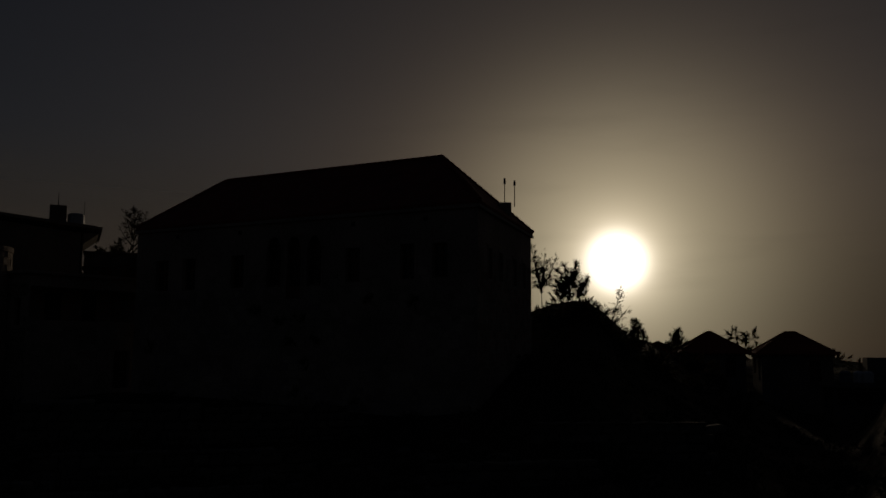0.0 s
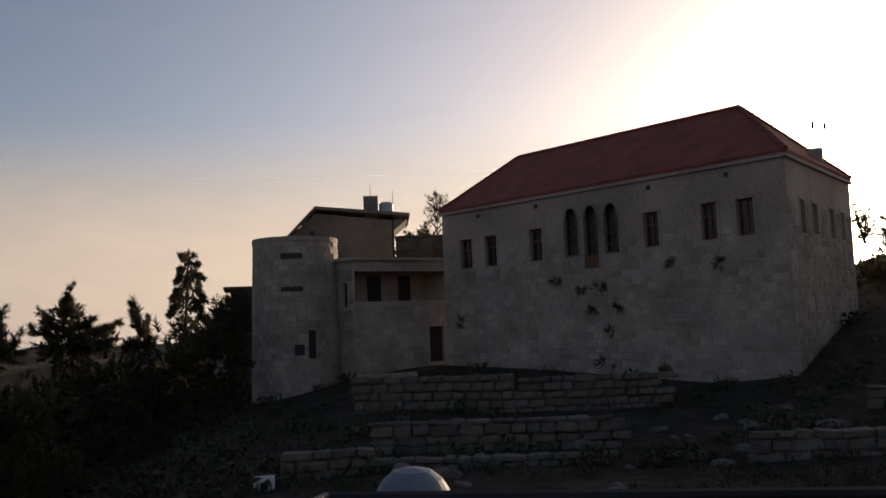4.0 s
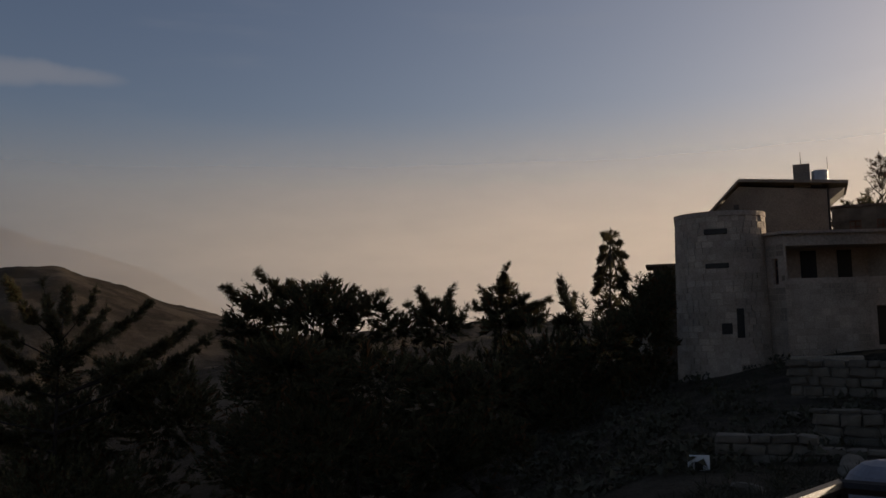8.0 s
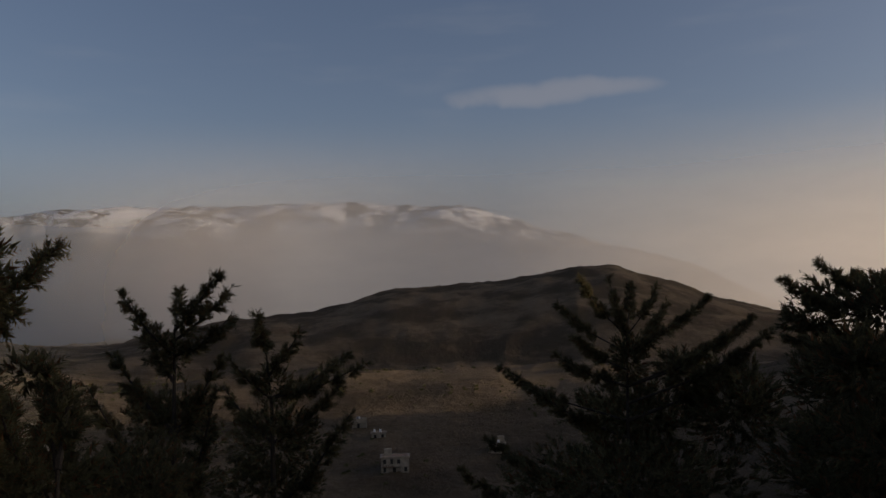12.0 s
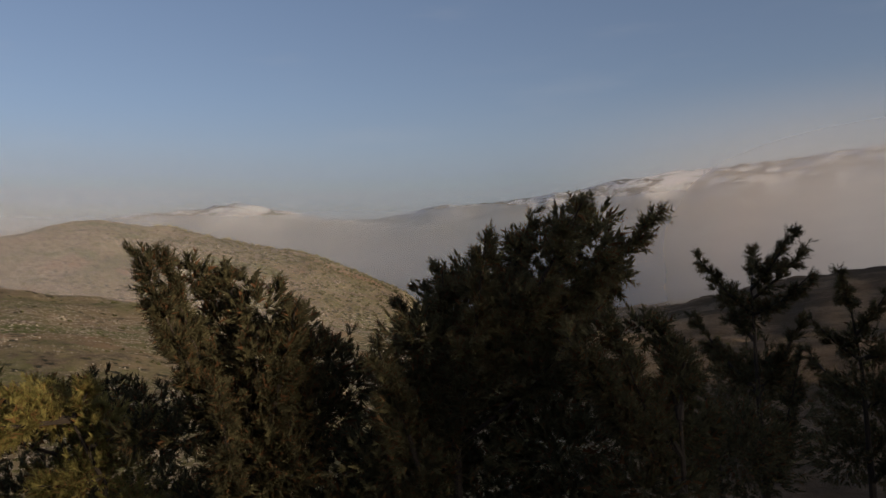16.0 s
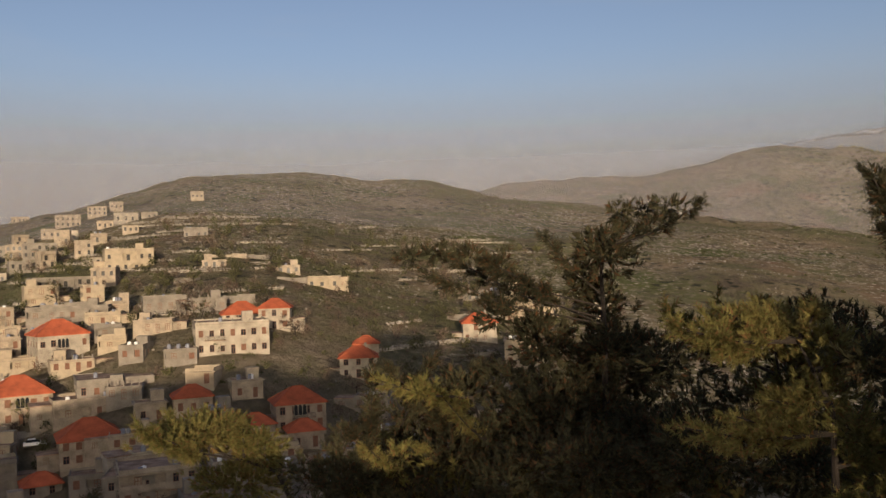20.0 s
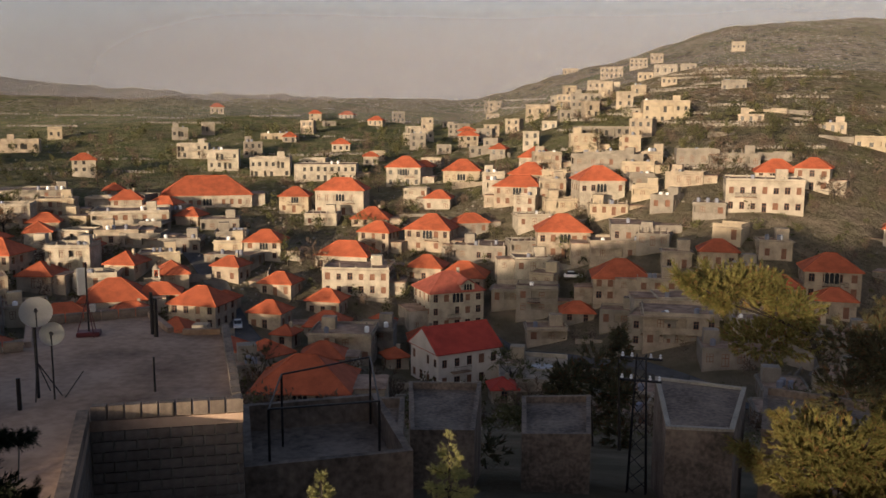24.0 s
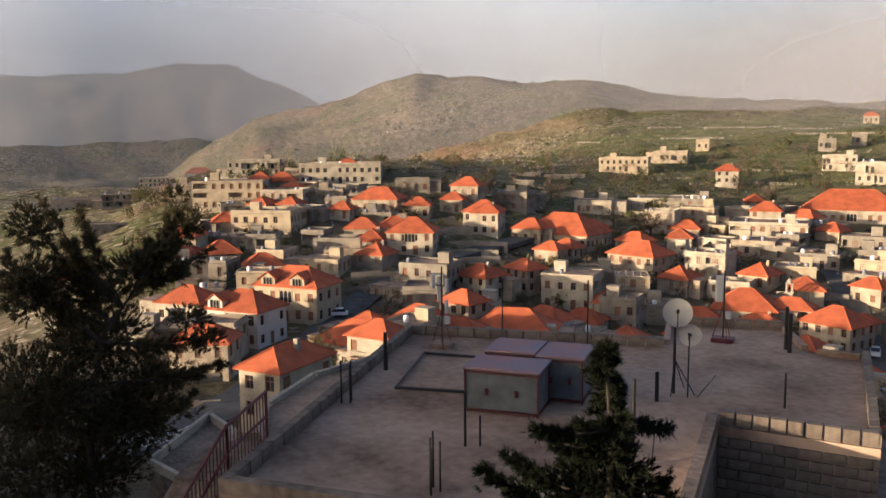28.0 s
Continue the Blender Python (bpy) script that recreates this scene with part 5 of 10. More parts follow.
def glass_material():
    m = bpy.data.materials.new("dark_window_glass")
    m.use_nodes = True
    b = m.node_tree.nodes["Principled BSDF"]
    b.inputs["Base Color"].default_value = (0.02, 0.022, 0.025, 1)
    b.inputs["Roughness"].default_value = 0.12
    return m


M["glass"] = glass_material()
FRAME_ME, PANE_ME, SHUT_ME = window_meshes()
WALLS = {"a": "wall_a", "b": "wall_b", "c": "wall_c", "d": "wall_d", "e": "wall_e"}


def facade(bm, m, w, h, cells, deep=0.22):
    """A wall face w x h in the plane y=0 of m, with window niches (x0, z0, x1, z1) sunk behind it."""
    xs = sorted({0.0, w, *[c[0] for c in cells], *[c[2] for c in cells]})
    zs = sorted({0.0, h, *[c[1] for c in cells], *[c[3] for c in cells]})
    P = lambda x, y, z: bm.verts.new(m @ Vector((x, y, z)))
    for i in range(len(xs) - 1):
        for j in range(len(zs) - 1):
            cx, cz = (xs[i] + xs[i + 1]) / 2, (zs[j] + zs[j + 1]) / 2
            if not any(c[0] < cx < c[2] and c[1] < cz < c[3] for c in cells):
                bm.faces.new((P(xs[i], 0, zs[j]), P(xs[i + 1], 0, zs[j]), P(xs[i + 1], 0, zs[j + 1]), P(xs[i], 0, zs[j + 1])))
    base = deep
    for x0, z0, x1, z1, *more in cells:
        deep = more[0] if more else base
        for a, b, c, d in (((x0, z0), (x1, z0), 0, deep), ((x1, z0), (x1, z1), 0, deep), ((x1, z1), (x0, z1), 0, deep), ((x0, z1), (x0, z0), 0, deep)):
            bm.faces.new((P(a[0], c, a[1]), P(b[0], c, b[1]), P(b[0], d, b[1]), P(a[0], d, a[1])))
        bm.faces.new((P(x0, deep, z0), P(x1, deep, z0), P(x1, deep, z1), P(x0, deep, z1)))


def openings(rng, w, storeys, sh, base, shutters, big, loggias=False):
    """Window niches for one facade; a fifth number is the depth of an open loggia."""
    out = []
    n = max(1, int(w / (2.3 if not big else 2.0)))
    gap = w / n
    for s in range(storeys):
        z = base + s * sh
        k = 0
        while k < n:
            if loggias and n - k >= 2 and rng.random() < 0.3:
                span = 3 if n - k > 3 and rng.random() < 0.4 else 2
                out.append((k * gap + 0.3, z + 0.08, (k + span) * gap - 0.3, z + min(2.5, sh - 0.35), 1.15))
                k += span
                continue
            x = (k + 0.5) * gap
            k += 1
            if rng.random() < 0.1:
                continue
            ww = (1.05 if not big else 1.3) * rng.uniform(0.9, 1.15)
            hh = min((1.5 if not big else 1.5) * rng.uniform(0.92, 1.12), sh - 1.0)
            zz = z + 0.75
            if s == 0 and k - 1 == n // 2 and rng.random() < 0.7:
                zz, hh = z + 0.1, min(2.15, sh - 0.35)
            out.append((x - ww / 2, zz, x + ww / 2, zz + hh))
    return out


def hip_roof(w, d, z, rise, over, flat_ridge=None, gable=False):
    """A tiled roof body with eaves, its ridge along the longer side."""
    bm = bmesh.new()
    x0, x1, y0, y1 = -w / 2 - over, w / 2 + over, -d / 2 - over, d / 2 + over
    t = 0.14
    if w >= d:
        run = (y1 - y0) / 2 * (0.02 if gable else 0.95)
        A, B = (x0 + run, 0, z + rise), (x1 - run, 0, z + rise)
    else:
        run = (x1 - x0) / 2 * (0.02 if gable else 0.95)
        A, B = (0, y0 + run, z + rise), (0, y1 - run, z + rise)
    lo = [bm.verts.new(p) for p in ((x0, y0, z - t), (x1, y0, z - t), (x1, y1, z - t), (x0, y1, z - t))]
    e = [bm.verts.new(p) for p in ((x0, y0, z), (x1, y0, z), (x1, y1, z), (x0, y1, z))]
    a, b = bm.verts.new(A), bm.verts.new(B)
    for i in range(4):
        bm.faces.new((lo[i], lo[(i + 1) % 4], e[(i + 1) % 4], e[i]))
    bm.faces.new(lo[::-1])
    if w >= d:
        fs = ((e[0], e[1], b, a), (e[1], e[2], b), (e[2], e[3], a, b), (e[3], e[0], a))
    else:
        fs = ((e[0], e[1], a), (e[1], e[2], b, a), (e[2], e[3], b), (e[3], e[0], a, b))
    for f in fs:
        bm.faces.new(f)
    cap = bmesh.new()
    r = 0.11
    A, B = Vector(A), Vector(B)
    tube(cap, A, B, r, n=6)
    ce = [Vector((x0, y0, z)), Vector((x1, y0, z)), Vector((x1, y1, z)), Vector((x0, y1, z))]
    pairs = ((0, A), (3, A), (1, B), (2, B)) if w >= d else ((0, A), (1, A), (2, B), (3, B))
    for k, q in pairs:
        tube(cap, ce[k], q, r, n=6)
    return bm, cap


def arch_mesh():
    """Three pointed lights between slim columns, one unit wide and one high."""
    bm = bmesh.new()
    n = 6
    for k in range(3):
        x0, x1 = -0.5 + k / 3 + 0.025, -0.5 + (k + 1) / 3 - 0.025
        w = x1 - x0
        left = [(x0 + w / 2 * (1 - math.cos(math.pi / 2 * i / n)), 0.68 + 0.3 * math.sin(math.pi / 2 * i / n)) for i in range(n + 1)]
        out = [(x0, 0.0)] + left + [(x1 - (x - x0), z) for x, z in left[::-1][1:]] + [(x1, 0.0)]
        bm.faces.new([bm.verts.new((x, -0.03, z)) for x, z in out][::-1])
    return mesh_of("arched_light", bm, M["glass"])


def arch_frame():
    """Slim columns between sill and lintel, in one pierced plate."""
    xs, zs = [], (-0.06, 0.0, 1.0, 1.05)
    for k in range(4):
        xs += [-0.5 + k / 3 - 0.022, -0.5 + k / 3 + 0.022]
    bm = bmesh.new()
    solid = lambda i, j: 0 <= i < 7 and 0 <= j < 3 and (j != 1 or i % 2 == 0)
    quad = lambda *p: bm.faces.new([bm.verts.new(q) for q in p])
    for i in range(7):
        for j in range(3):
            if not solid(i, j):
                continue
            x0, x1, z0, z1 = xs[i], xs[i + 1], zs[j], zs[j + 1]
            quad((x0, -0.1, z0), (x1, -0.1, z0), (x1, -0.1, z1), (x0, -0.1, z1))
            for di, dj, a, b in ((-1, 0, (x0, z1), (x0, z0)), (1, 0, (x1, z0), (x1, z1)), (0, -1, (x0, z0), (x1, z0)), (0, 1, (x1, z1), (x0, z1))):
                if not solid(i + di, j + dj):
                    quad((a[0], -0.1, a[1]), (a[0], -0.003, a[1]), (b[0], -0.003, b[1]), (b[0], -0.1, b[1]))
    bmesh.ops.remove_doubles(bm, verts=bm.verts[:], dist=1e-5)
    return mesh_of("arch_columns", bm, M["wall_b"])


ARCH_ME, ARCHF_ME = arch_mesh(), arch_frame()


def triple_arch(parent, x, y, z, h):
    m = Matrix.Translation((x, y, z)) @ Matrix.Diagonal((h * 1.25, 1, h, 1))
    o = new("arched_window", ARCHF_ME)
    o.parent, o.matrix_basis = parent, m
    p = new("pane", ARCH_ME)
    p.parent = o


HOUSE_COUNT = [0]


def house(az, dist, w, d, storeys, turn=0.0, roof="hip", wall="a", dz=0.0, label="", big=False, shutters=True, extras=True, tile="tile", sh=3.1, plain=False, dormers=()):
    """A house whose facade looks back to the hilltop, turned by some degrees."""
    HOUSE_COUNT[0] += 1
    rng = random.Random(HOUSE_COUNT[0] * 7 + 3)
    a = radians(az)
    x, y = -math.sin(a) * dist, math.cos(a) * dist
    # the lowest ground under the plan
    zs = [land(x + px, y + py) for px in (-w / 2, w / 2) for py in (-d / 2, d / 2)]
    if dist > 200:
        spots = [(x + px, y + py) for px in (-w / 2, 0, w / 2) for py in (-d / 2, 0, d / 2)]
        zs += on_ground(np.array([math.degrees(math.atan2(-px, py)) % 360 for px, py in spots]), np.array([math.hypot(*p) for p in spots])).tolist()
    base = min(zs) - 0.6
    z = land(x, y) + dz
    foot = max(0.3, z - base)
    m = pose(x, y, z, 0, 0, az + turn)
    m = m @ Matrix.Translation((0, 0, -foot))
    kinds = {"a": "pale limestone", "b": "white-painted", "c": "grey concrete", "d": "warm yellow plastered", "e": "white-rendered"}
    roofs = {"hip": "orange-red hipped tile roof", "gable": "crimson gabled tile roof", "flat": "flat roof and parapet"}
    h = thing("house", m, label or f"{kinds[wall]} house, {('one storey', 'one storey', 'two storeys', 'three storeys', 'four storeys')[storeys]}, {roofs[roof]}", "house", "houses of the town")
    H = foot + storeys * sh
    bm = bmesh.new()
    mats = M[WALLS[wall]]
    wins = []
    for fw, off, rz in ((w, (-w / 2, -d / 2), 0), (d, (w / 2, -d / 2), 90), (w, (w / 2, d / 2), 180), (d, (-w / 2, d / 2), 270)):
        fm = pose(off[0], off[1], 0, 0, 0, rz)
        cells = openings(rng, fw, storeys, sh, foot, shutters, big, roof == "flat" and rng.random() < 0.75) if rz != 180 and (rz == 0 or dist < 285) and not (plain and rz == 270 * (HOUSE_COUNT[0] % 2) + 90 * (1 - HOUSE_COUNT[0] % 2)) else []
        facade(bm, fm, fw, H, cells)
        wins += [(fm, c) for c in cells]
    top = [bm.verts.new((sx * w / 2, sy * d / 2, H)) for sx, sy in ((-1, -1), (1, -1), (1, 1), (-1, 1))]
    bm.faces.new(top)
    part("wall", bm, mats, h)
    far = bmesh.new()
    for fm, c in wins:
        ww, hh = c[2] - c[0], c[3] - c[1]
        if len(c) > 4:
            # the low wall in front of a loggia, and the dark door at its back
            if dist < 300:
                part("balcony_wall", _panel(fm, c[0] + 0.003, c[1], c[2] - 0.003, c[1] + 0.8, 0.03, 0.15), mats, h)
            if dist > 285:
                box(far, c[0] + ww * 0.3, 1.05, c[1] + 0.02, c[0] + ww * 0.3 + 1.1, 1.12, c[3] - 0.35, fm)
            else:
                o = new("door", FRAME_ME)
                o.parent, o.matrix_basis = h, fm @ Matrix.Translation((c[0] + ww * 0.3 + 0.55, 1.05, c[1] + 0.02)) @ Matrix.Diagonal((1.1, 1, hh - 0.37, 1))
            continue
        wm = fm @ Matrix.Translation(((c[0] + c[2]) / 2, 0.16, c[1])) @ Matrix.Diagonal((ww, 1, hh, 1))
        door = hh > 2
        if dist > 285:
            box(far, c[0] + 0.04, 0.12, c[1] + 0.03, c[2] - 0.04, 0.18, c[3] - 0.03, fm)
        elif shutters and rng.random() < 0.4:
            o = new("door" if door else "shutter", SHUT_ME)
            o.parent, o.matrix_basis = h, wm
        else:
            o = new("door" if door else "window", FRAME_ME)
            o.parent, o.matrix_basis = h, wm
            if dist < 240 and not plain:
                p = new("pane", PANE_ME)
                p.parent = o
    if far.verts:
        tagged(part("glazing", far, M["dark"], h), kind="stuff")
    else:
        far.free()
    if roof == "flat":
        p, ov = rng.choice((0.25, 0.45, 0.7)), rng.choice((0.1, 0.25, 0.4))
        bm = bmesh.new()
        box(bm, -w / 2 - ov, -d / 2 - ov, H, w / 2 + ov, d / 2 + ov, H + 0.18)
        part("roof_slab", bm, M["wall_c"] if wall == "c" else M["wall_a"], h)
        part("roof_deck", boxed(-w / 2 + 0.16, -d / 2 + 0.16, H + 0.184, w / 2 - 0.16, d / 2 - 0.16, H + 0.22), M["concrete"], h)
        bm = bmesh.new()
        for q in ((-w / 2, -d / 2, w / 2, -d / 2 + 0.15), (-w / 2, d / 2 - 0.15, w / 2, d / 2), (-w / 2, -d / 2 + 0.15, -w / 2 + 0.15, d / 2 - 0.15), (w / 2 - 0.15, -d / 2 + 0.15, w / 2, d / 2 - 0.15)):
            box(bm, q[0], q[1], H + 0.18, q[2], q[3], H + 0.18 + p)
        part("parapet", bm, mats, h)
        if extras:
            if rng.random() < 0.6:
                sx = rng.choice((-1, 1)) * w * 0.25
                part("stair_head", boxed(sx - 1.3, -0.2, H + 0.18, sx + 1.3, 2.0, H + 2.5, 0.04), mats, h)
            if rng.random() < 0.35 and w > 7 and dist < 260:
                for k in range(5):
                    cx = -w / 2 + 0.4 + k * (w - 0.8) / 4
                    part("column_stub", boxed(cx - 0.14, -d / 2 + 0.2, H + 0.183, cx + 0.14, -d / 2 + 0.48, H + rng.uniform(0.9, 1.7)), M["wall_c"], h)
            for k in range(rng.randint(0, 3)):
                bm = lathe([(0.42, 0), (0.45, 0.1), (0.45, 1.0), (0.3, 1.15), (0.1, 1.2)], 10)
                bmesh.ops.translate(bm, vec=(rng.uniform(-w / 2 + 1, w / 2 - 1), rng.uniform(-d / 2 + 1, -0.8), H + 0.18), verts=bm.verts)
                part("water_tank", bm, M[rng.choice(("tank", "tank", "white_metal"))], h)
    else:
        rise = min(w, d) * (0.36 if roof == "hip" else 0.36)
        body, cap = hip_roof(w, d, H + 0.02, rise, 0.45, gable=roof == "gable")
        r = part("roof", body, M[tile], h)
        part("ridge_tiles", cap, M[tile], r)
        for dx in dormers:
            # a plastered gable front that breaks the eaves, under its own small roof
            y0, dw, dh = -d / 2 - 0.02, 1.5, 1.5
            bm = bmesh.new()
            prof = ((dx - dw, H - 0.2), (dx + dw, H - 0.2), (dx + dw, H + dh), (dx, H + dh + 0.95), (dx - dw, H + dh))
            A, B = [bm.verts.new((u, y0, v)) for u, v in prof], [bm.verts.new((u, y0 + d * 0.42, v)) for u, v in prof]
            bm.faces.new(A)
            bm.faces.new(B[::-1])
            for k in range(5):
                bm.faces.new((A[(k + 1) % 5], A[k], B[k], B[(k + 1) % 5]))
            dm = part("dormer", bm, mats, h)
            bm = bmesh.new()
            for sx in (-1, 1):
                e = [(dx + sx * (dw + 0.25), H + dh - 0.12), (dx, H + dh + 1.06), (dx, H + dh + 1.2), (dx + sx * (dw + 0.25), H + dh + 0.02)]
                A, B = [bm.verts.new((u, y0 - 0.3, v)) for u, v in e], [bm.verts.new((u, y0 + d * 0.45, v)) for u, v in e]
                for f in (A, B[::-1], *[(A[(k + 1) % 4], A[k], B[k], B[(k + 1) % 4]) for k in range(4)]):
                    bm.faces.new(f)
            bmesh.ops.recalc_face_normals(bm, faces=bm.faces[:])
            part("dormer_roof", bm, M[tile], dm)
            triple_arch(h, dx, y0 - 0.003, H + 0.1, 1.5)
        if roof == "gable":
            # plastered gable triangles that close the roof's ends
            for sx in (-1, 1):
                bm = bmesh.new()
                prof = ((-d / 2, H + 0.02), (d / 2, H + 0.02), (0, H + rise * 0.93))
                if w < d:
                    continue
                x0 = sx * (w / 2 + 0.47)
                A, B = [bm.verts.new((x0 - 0.012, u, v)) for u, v in prof], [bm.verts.new((x0 + 0.012, u, v)) for u, v in prof]
                bm.faces.new(A[::-1])
                bm.faces.new(B)
                for k in range(3):
                    bm.faces.new((A[k], A[(k + 1) % 3], B[(k + 1) % 3], B[k]))
                part("gable_end", bm, mats, h)
        if extras and rng.random() < 0.25:
            part("chimney", boxed(w * 0.2 - 0.3, 0.2, H, w * 0.2 + 0.3, 0.8, H + rise + 0.5, 0.03), mats, h)
    if extras and w > 8.5 and roof == "hip" and rng.random() < 0.6:
        triple_arch(h, rng.uniform(-0.4, 0.4), -d / 2, foot + (storeys - 1) * sh + 0.5, min(2.1, sh - 0.7))
    if extras and w > 7 and rng.random() < 0.55:
        sgn = rng.choice((-1, 1))
        ww, wh = rng.uniform(2.5, 4.5), foot + sh * (0.95 if storeys < 3 else 1.6)
        wd = d * rng.uniform(0.5, 0.8)
        x0 = sgn * (w / 2 + 0.003)
        x1 = x0 + sgn * ww
        bm = bmesh.new()
        fm = pose(min(x0, x1), -wd / 2, 0)
        cells = [(ww * 0.3, foot + 0.8, ww * 0.3 + 0.9, foot + 2.0)] if wh > foot + 2.3 else []
        facade(bm, fm, ww, wh, cells)
        facade(bm, pose(max(x0, x1), -wd / 2, 0, 0, 0, 90), wd, wh, [])
        facade(bm, pose(min(x0, x1), wd / 2, 0, 0, 0, 270), wd, wh, [])
        facade(bm, pose(max(x0, x1), wd / 2, 0, 0, 0, 180), ww, wh, [])
        wing = part("wing", bm, mats, h)
        part("wing_roof", boxed(min(x0, x1) - 0.1, -wd / 2 - 0.15, wh, max(x0, x1) + 0.1, wd / 2 + 0.1, wh + 0.22, 0.03), M["concrete"], wing)
        for c in cells:
            o = new("window", FRAME_ME)
            o.parent, o.matrix_basis = wing, fm @ Matrix.Translation(((c[0] + c[2]) / 2, 0.16, c[1])) @ Matrix.Diagonal((c[2] - c[0], 1, c[3] - c[1], 1))
    if storeys > 1:
        bm = bmesh.new()
        box(bm, -w / 2 - 0.06, -d / 2 - 0.06, foot + sh - 0.12, w / 2 + 0.06, -d / 2 - 0.003, foot + sh + 0.06)
        part("string_course", bm, mats, h)
    if extras and storeys > 1 and rng.random() < 0.5:
        bx, bw = rng.uniform(-w / 4, w / 4), min(w * 0.45, rng.uniform(2.5, 5))
        bz = foot + sh
        b = part("balcony", boxed(bx - bw / 2, -d / 2 - 1.2, bz - 0.16, bx + bw / 2, -d / 2 - 0.003, bz), M["concrete"], h)
        bm = bmesh.new()
        for k in range(int(bw / 0.25) + 1):
            tube(bm, (bx - bw / 2 + k * 0.25, -d / 2 - 1.15, bz), (bx - bw / 2 + k * 0.25, -d / 2 - 1.15, bz + 0.95), 0.025, n=4)
        box(bm, bx - bw / 2, -d / 2 - 1.18, bz + 0.95, bx + bw / 2, -d / 2 - 1.12, bz + 1.0)
        tagged(part("balcony_rail", bm, M["iron"], b), kind="stuff")
    return h


house(247.37, 93.9, 5.4, 9.5, 2, -38, "hip", "b", 1.00, sh=2.90)
house(205.19, 108.2, 12.0, 10.0, 1, -10, "hip", "a", 0.84, sh=2.30)
house(207.72, 126.3, 5.8, 4.8, 1, -55, "hip", "b", 0.28, sh=3.60)
house(242.29, 130.3, 12.4, 8.4, 1, -40, "hip", "a", 0.07, sh=3.15)
house(191.78, 135.3, 4.0, 4.1, 1, 10, "hip", "a", 0.12, sh=2.30, tile="tile_red")
house(232.06, 146.8, 15.1, 10.3, 1, -10, "hip", "a", 0.17, sh=2.33)
house(195.08, 149.1, 12.3, 10.3, 2, 30, "gable", "e", 0.33, sh=3.26, tile="tile_red")
house(256.64, 147.7, 6.3, 5.3, 1, -30, "flat", "c", -0.01, sh=2.86)
house(235.40, 151.9, 6.9, 5.8, 2, -40, "hip", "a", -0.02, sh=2.59)
house(249.9, 146.0, 10.5, 8.0, 2, -38, "hip", "e", -0.12, sh=3.0, dormers=(-3.2,))
house(234.87, 155.8, 4.5, 4.1, 1, -35, "hip", "a", -0.00, sh=3.60)
house(202.61, 159.1, 11.6, 9.9, 2, -10, "flat", "a", 0.30, sh=2.43)
house(199.16, 156.3, 4.0, 4.1, 1, 20, "hip", "b", 0.10, sh=2.30)
house(170.32, 158.3, 9.0, 7.6, 1, 10, "flat", "c", -0.76, sh=3.60)
house(180.28, 160.4, 13.0, 11.1, 2, 5, "flat", "a", -1.12, sh=2.75)
house(181.73, 159.7, 8.4, 7.2, 2, -10, "flat", "c", -0.64, sh=2.82)
house(246.48, 161.1, 13.2, 9.0, 2, -32, "hip", "d", -0.19, sh=3.3, dormers=(-3.6, 2.6))
house(206.47, 162.7, 4.1, 4.1, 1, -25, "hip", "a", 0.07, sh=2.64)
house(253.45, 164.9, 9.2, 7.7, 1, -35, "hip", "b", -0.17, sh=3.60)
house(224.89, 172.0, 7.3, 6.2, 2, -15, "flat", "c", -0.30, sh=3.33)
house(203.68, 173.2, 8.4, 7.0, 1, -10, "hip", "a", -0.57, sh=2.79)
house(171.08, 172.7, 6.8, 5.6, 1, 10, "hip", "a", -0.82, sh=3.35)
house(174.17, 173.5, 6.7, 5.6, 1, 10, "hip", "a", -0.94, sh=3.60)
house(211.79, 175.8, 10.2, 8.5, 2, -30, "hip", "a", -0.71, sh=2.48)
house(166.68, 175.4, 8.5, 7.2, 1, 10, "flat", "c", -0.88, sh=3.60)
house(207.47, 174.8, 7.0, 5.8, 1, -25, "hip", "a", -0.51, sh=3.60)
house(200.09, 174.6, 5.4, 4.5, 1, -10, "hip", "a", -0.50, sh=3.60)
house(186.89, 177.2, 6.6, 5.5, 1, 5, "hip", "c", -1.00, sh=2.30)
house(237.53, 180.8, 11.0, 9.3, 2, -25, "flat", "c", -0.70, sh=2.89)
house(171.45, 180.4, 10.0, 8.4, 2, 10, "hip", "a", -1.50, sh=2.78)
house(234.25, 180.4, 8.0, 6.6, 2, -40, "hip", "b", -0.54, sh=2.33)
house(217.11, 183.8, 12.5, 10.5, 1, -5, "hip", "b", -1.21, sh=3.52)
house(195.55, 184.2, 12.2, 10.4, 3, 22, "hip", "b", -1.97, sh=2.75, tile="roof_dark", dormers=(2.4,))
house(184.13, 183.8, 11.5, 9.7, 2, 5, "hip", "a", -2.14, sh=2.47)
house(228.12, 184.3, 11.1, 9.5, 2, -15, "flat", "b", -0.96, sh=3.60)
house(210.31, 181.8, 4.5, 4.1, 1, -35, "hip", "a", -0.51, sh=2.95)
house(203.69, 183.6, 7.3, 6.1, 1, -20, "hip", "a", -0.93, sh=3.32)
house(233.72, 183.9, 7.2, 6.0, 1, -40, "hip", "a", -0.56, sh=3.60)
house(178.06, 186.7, 7.6, 6.3, 1, 5, "hip", "a", -1.34, sh=3.38)
house(231.27, 188.0, 7.0, 5.8, 2, -45, "hip", "a", -0.60, sh=2.55)
house(180.61, 187.9, 6.1, 5.2, 1, 5, "flat", "a", -1.15, sh=3.60)
house(174.74, 189.8, 6.5, 5.5, 1, 10, "flat", "a", -1.14, sh=3.60)
house(206.74, 190.7, 7.5, 6.2, 1, -25, "hip", "a", -0.89, sh=2.96)
house(201.47, 196.4, 15.1, 12.8, 2, -10, "flat", "b", -2.00, sh=2.93)
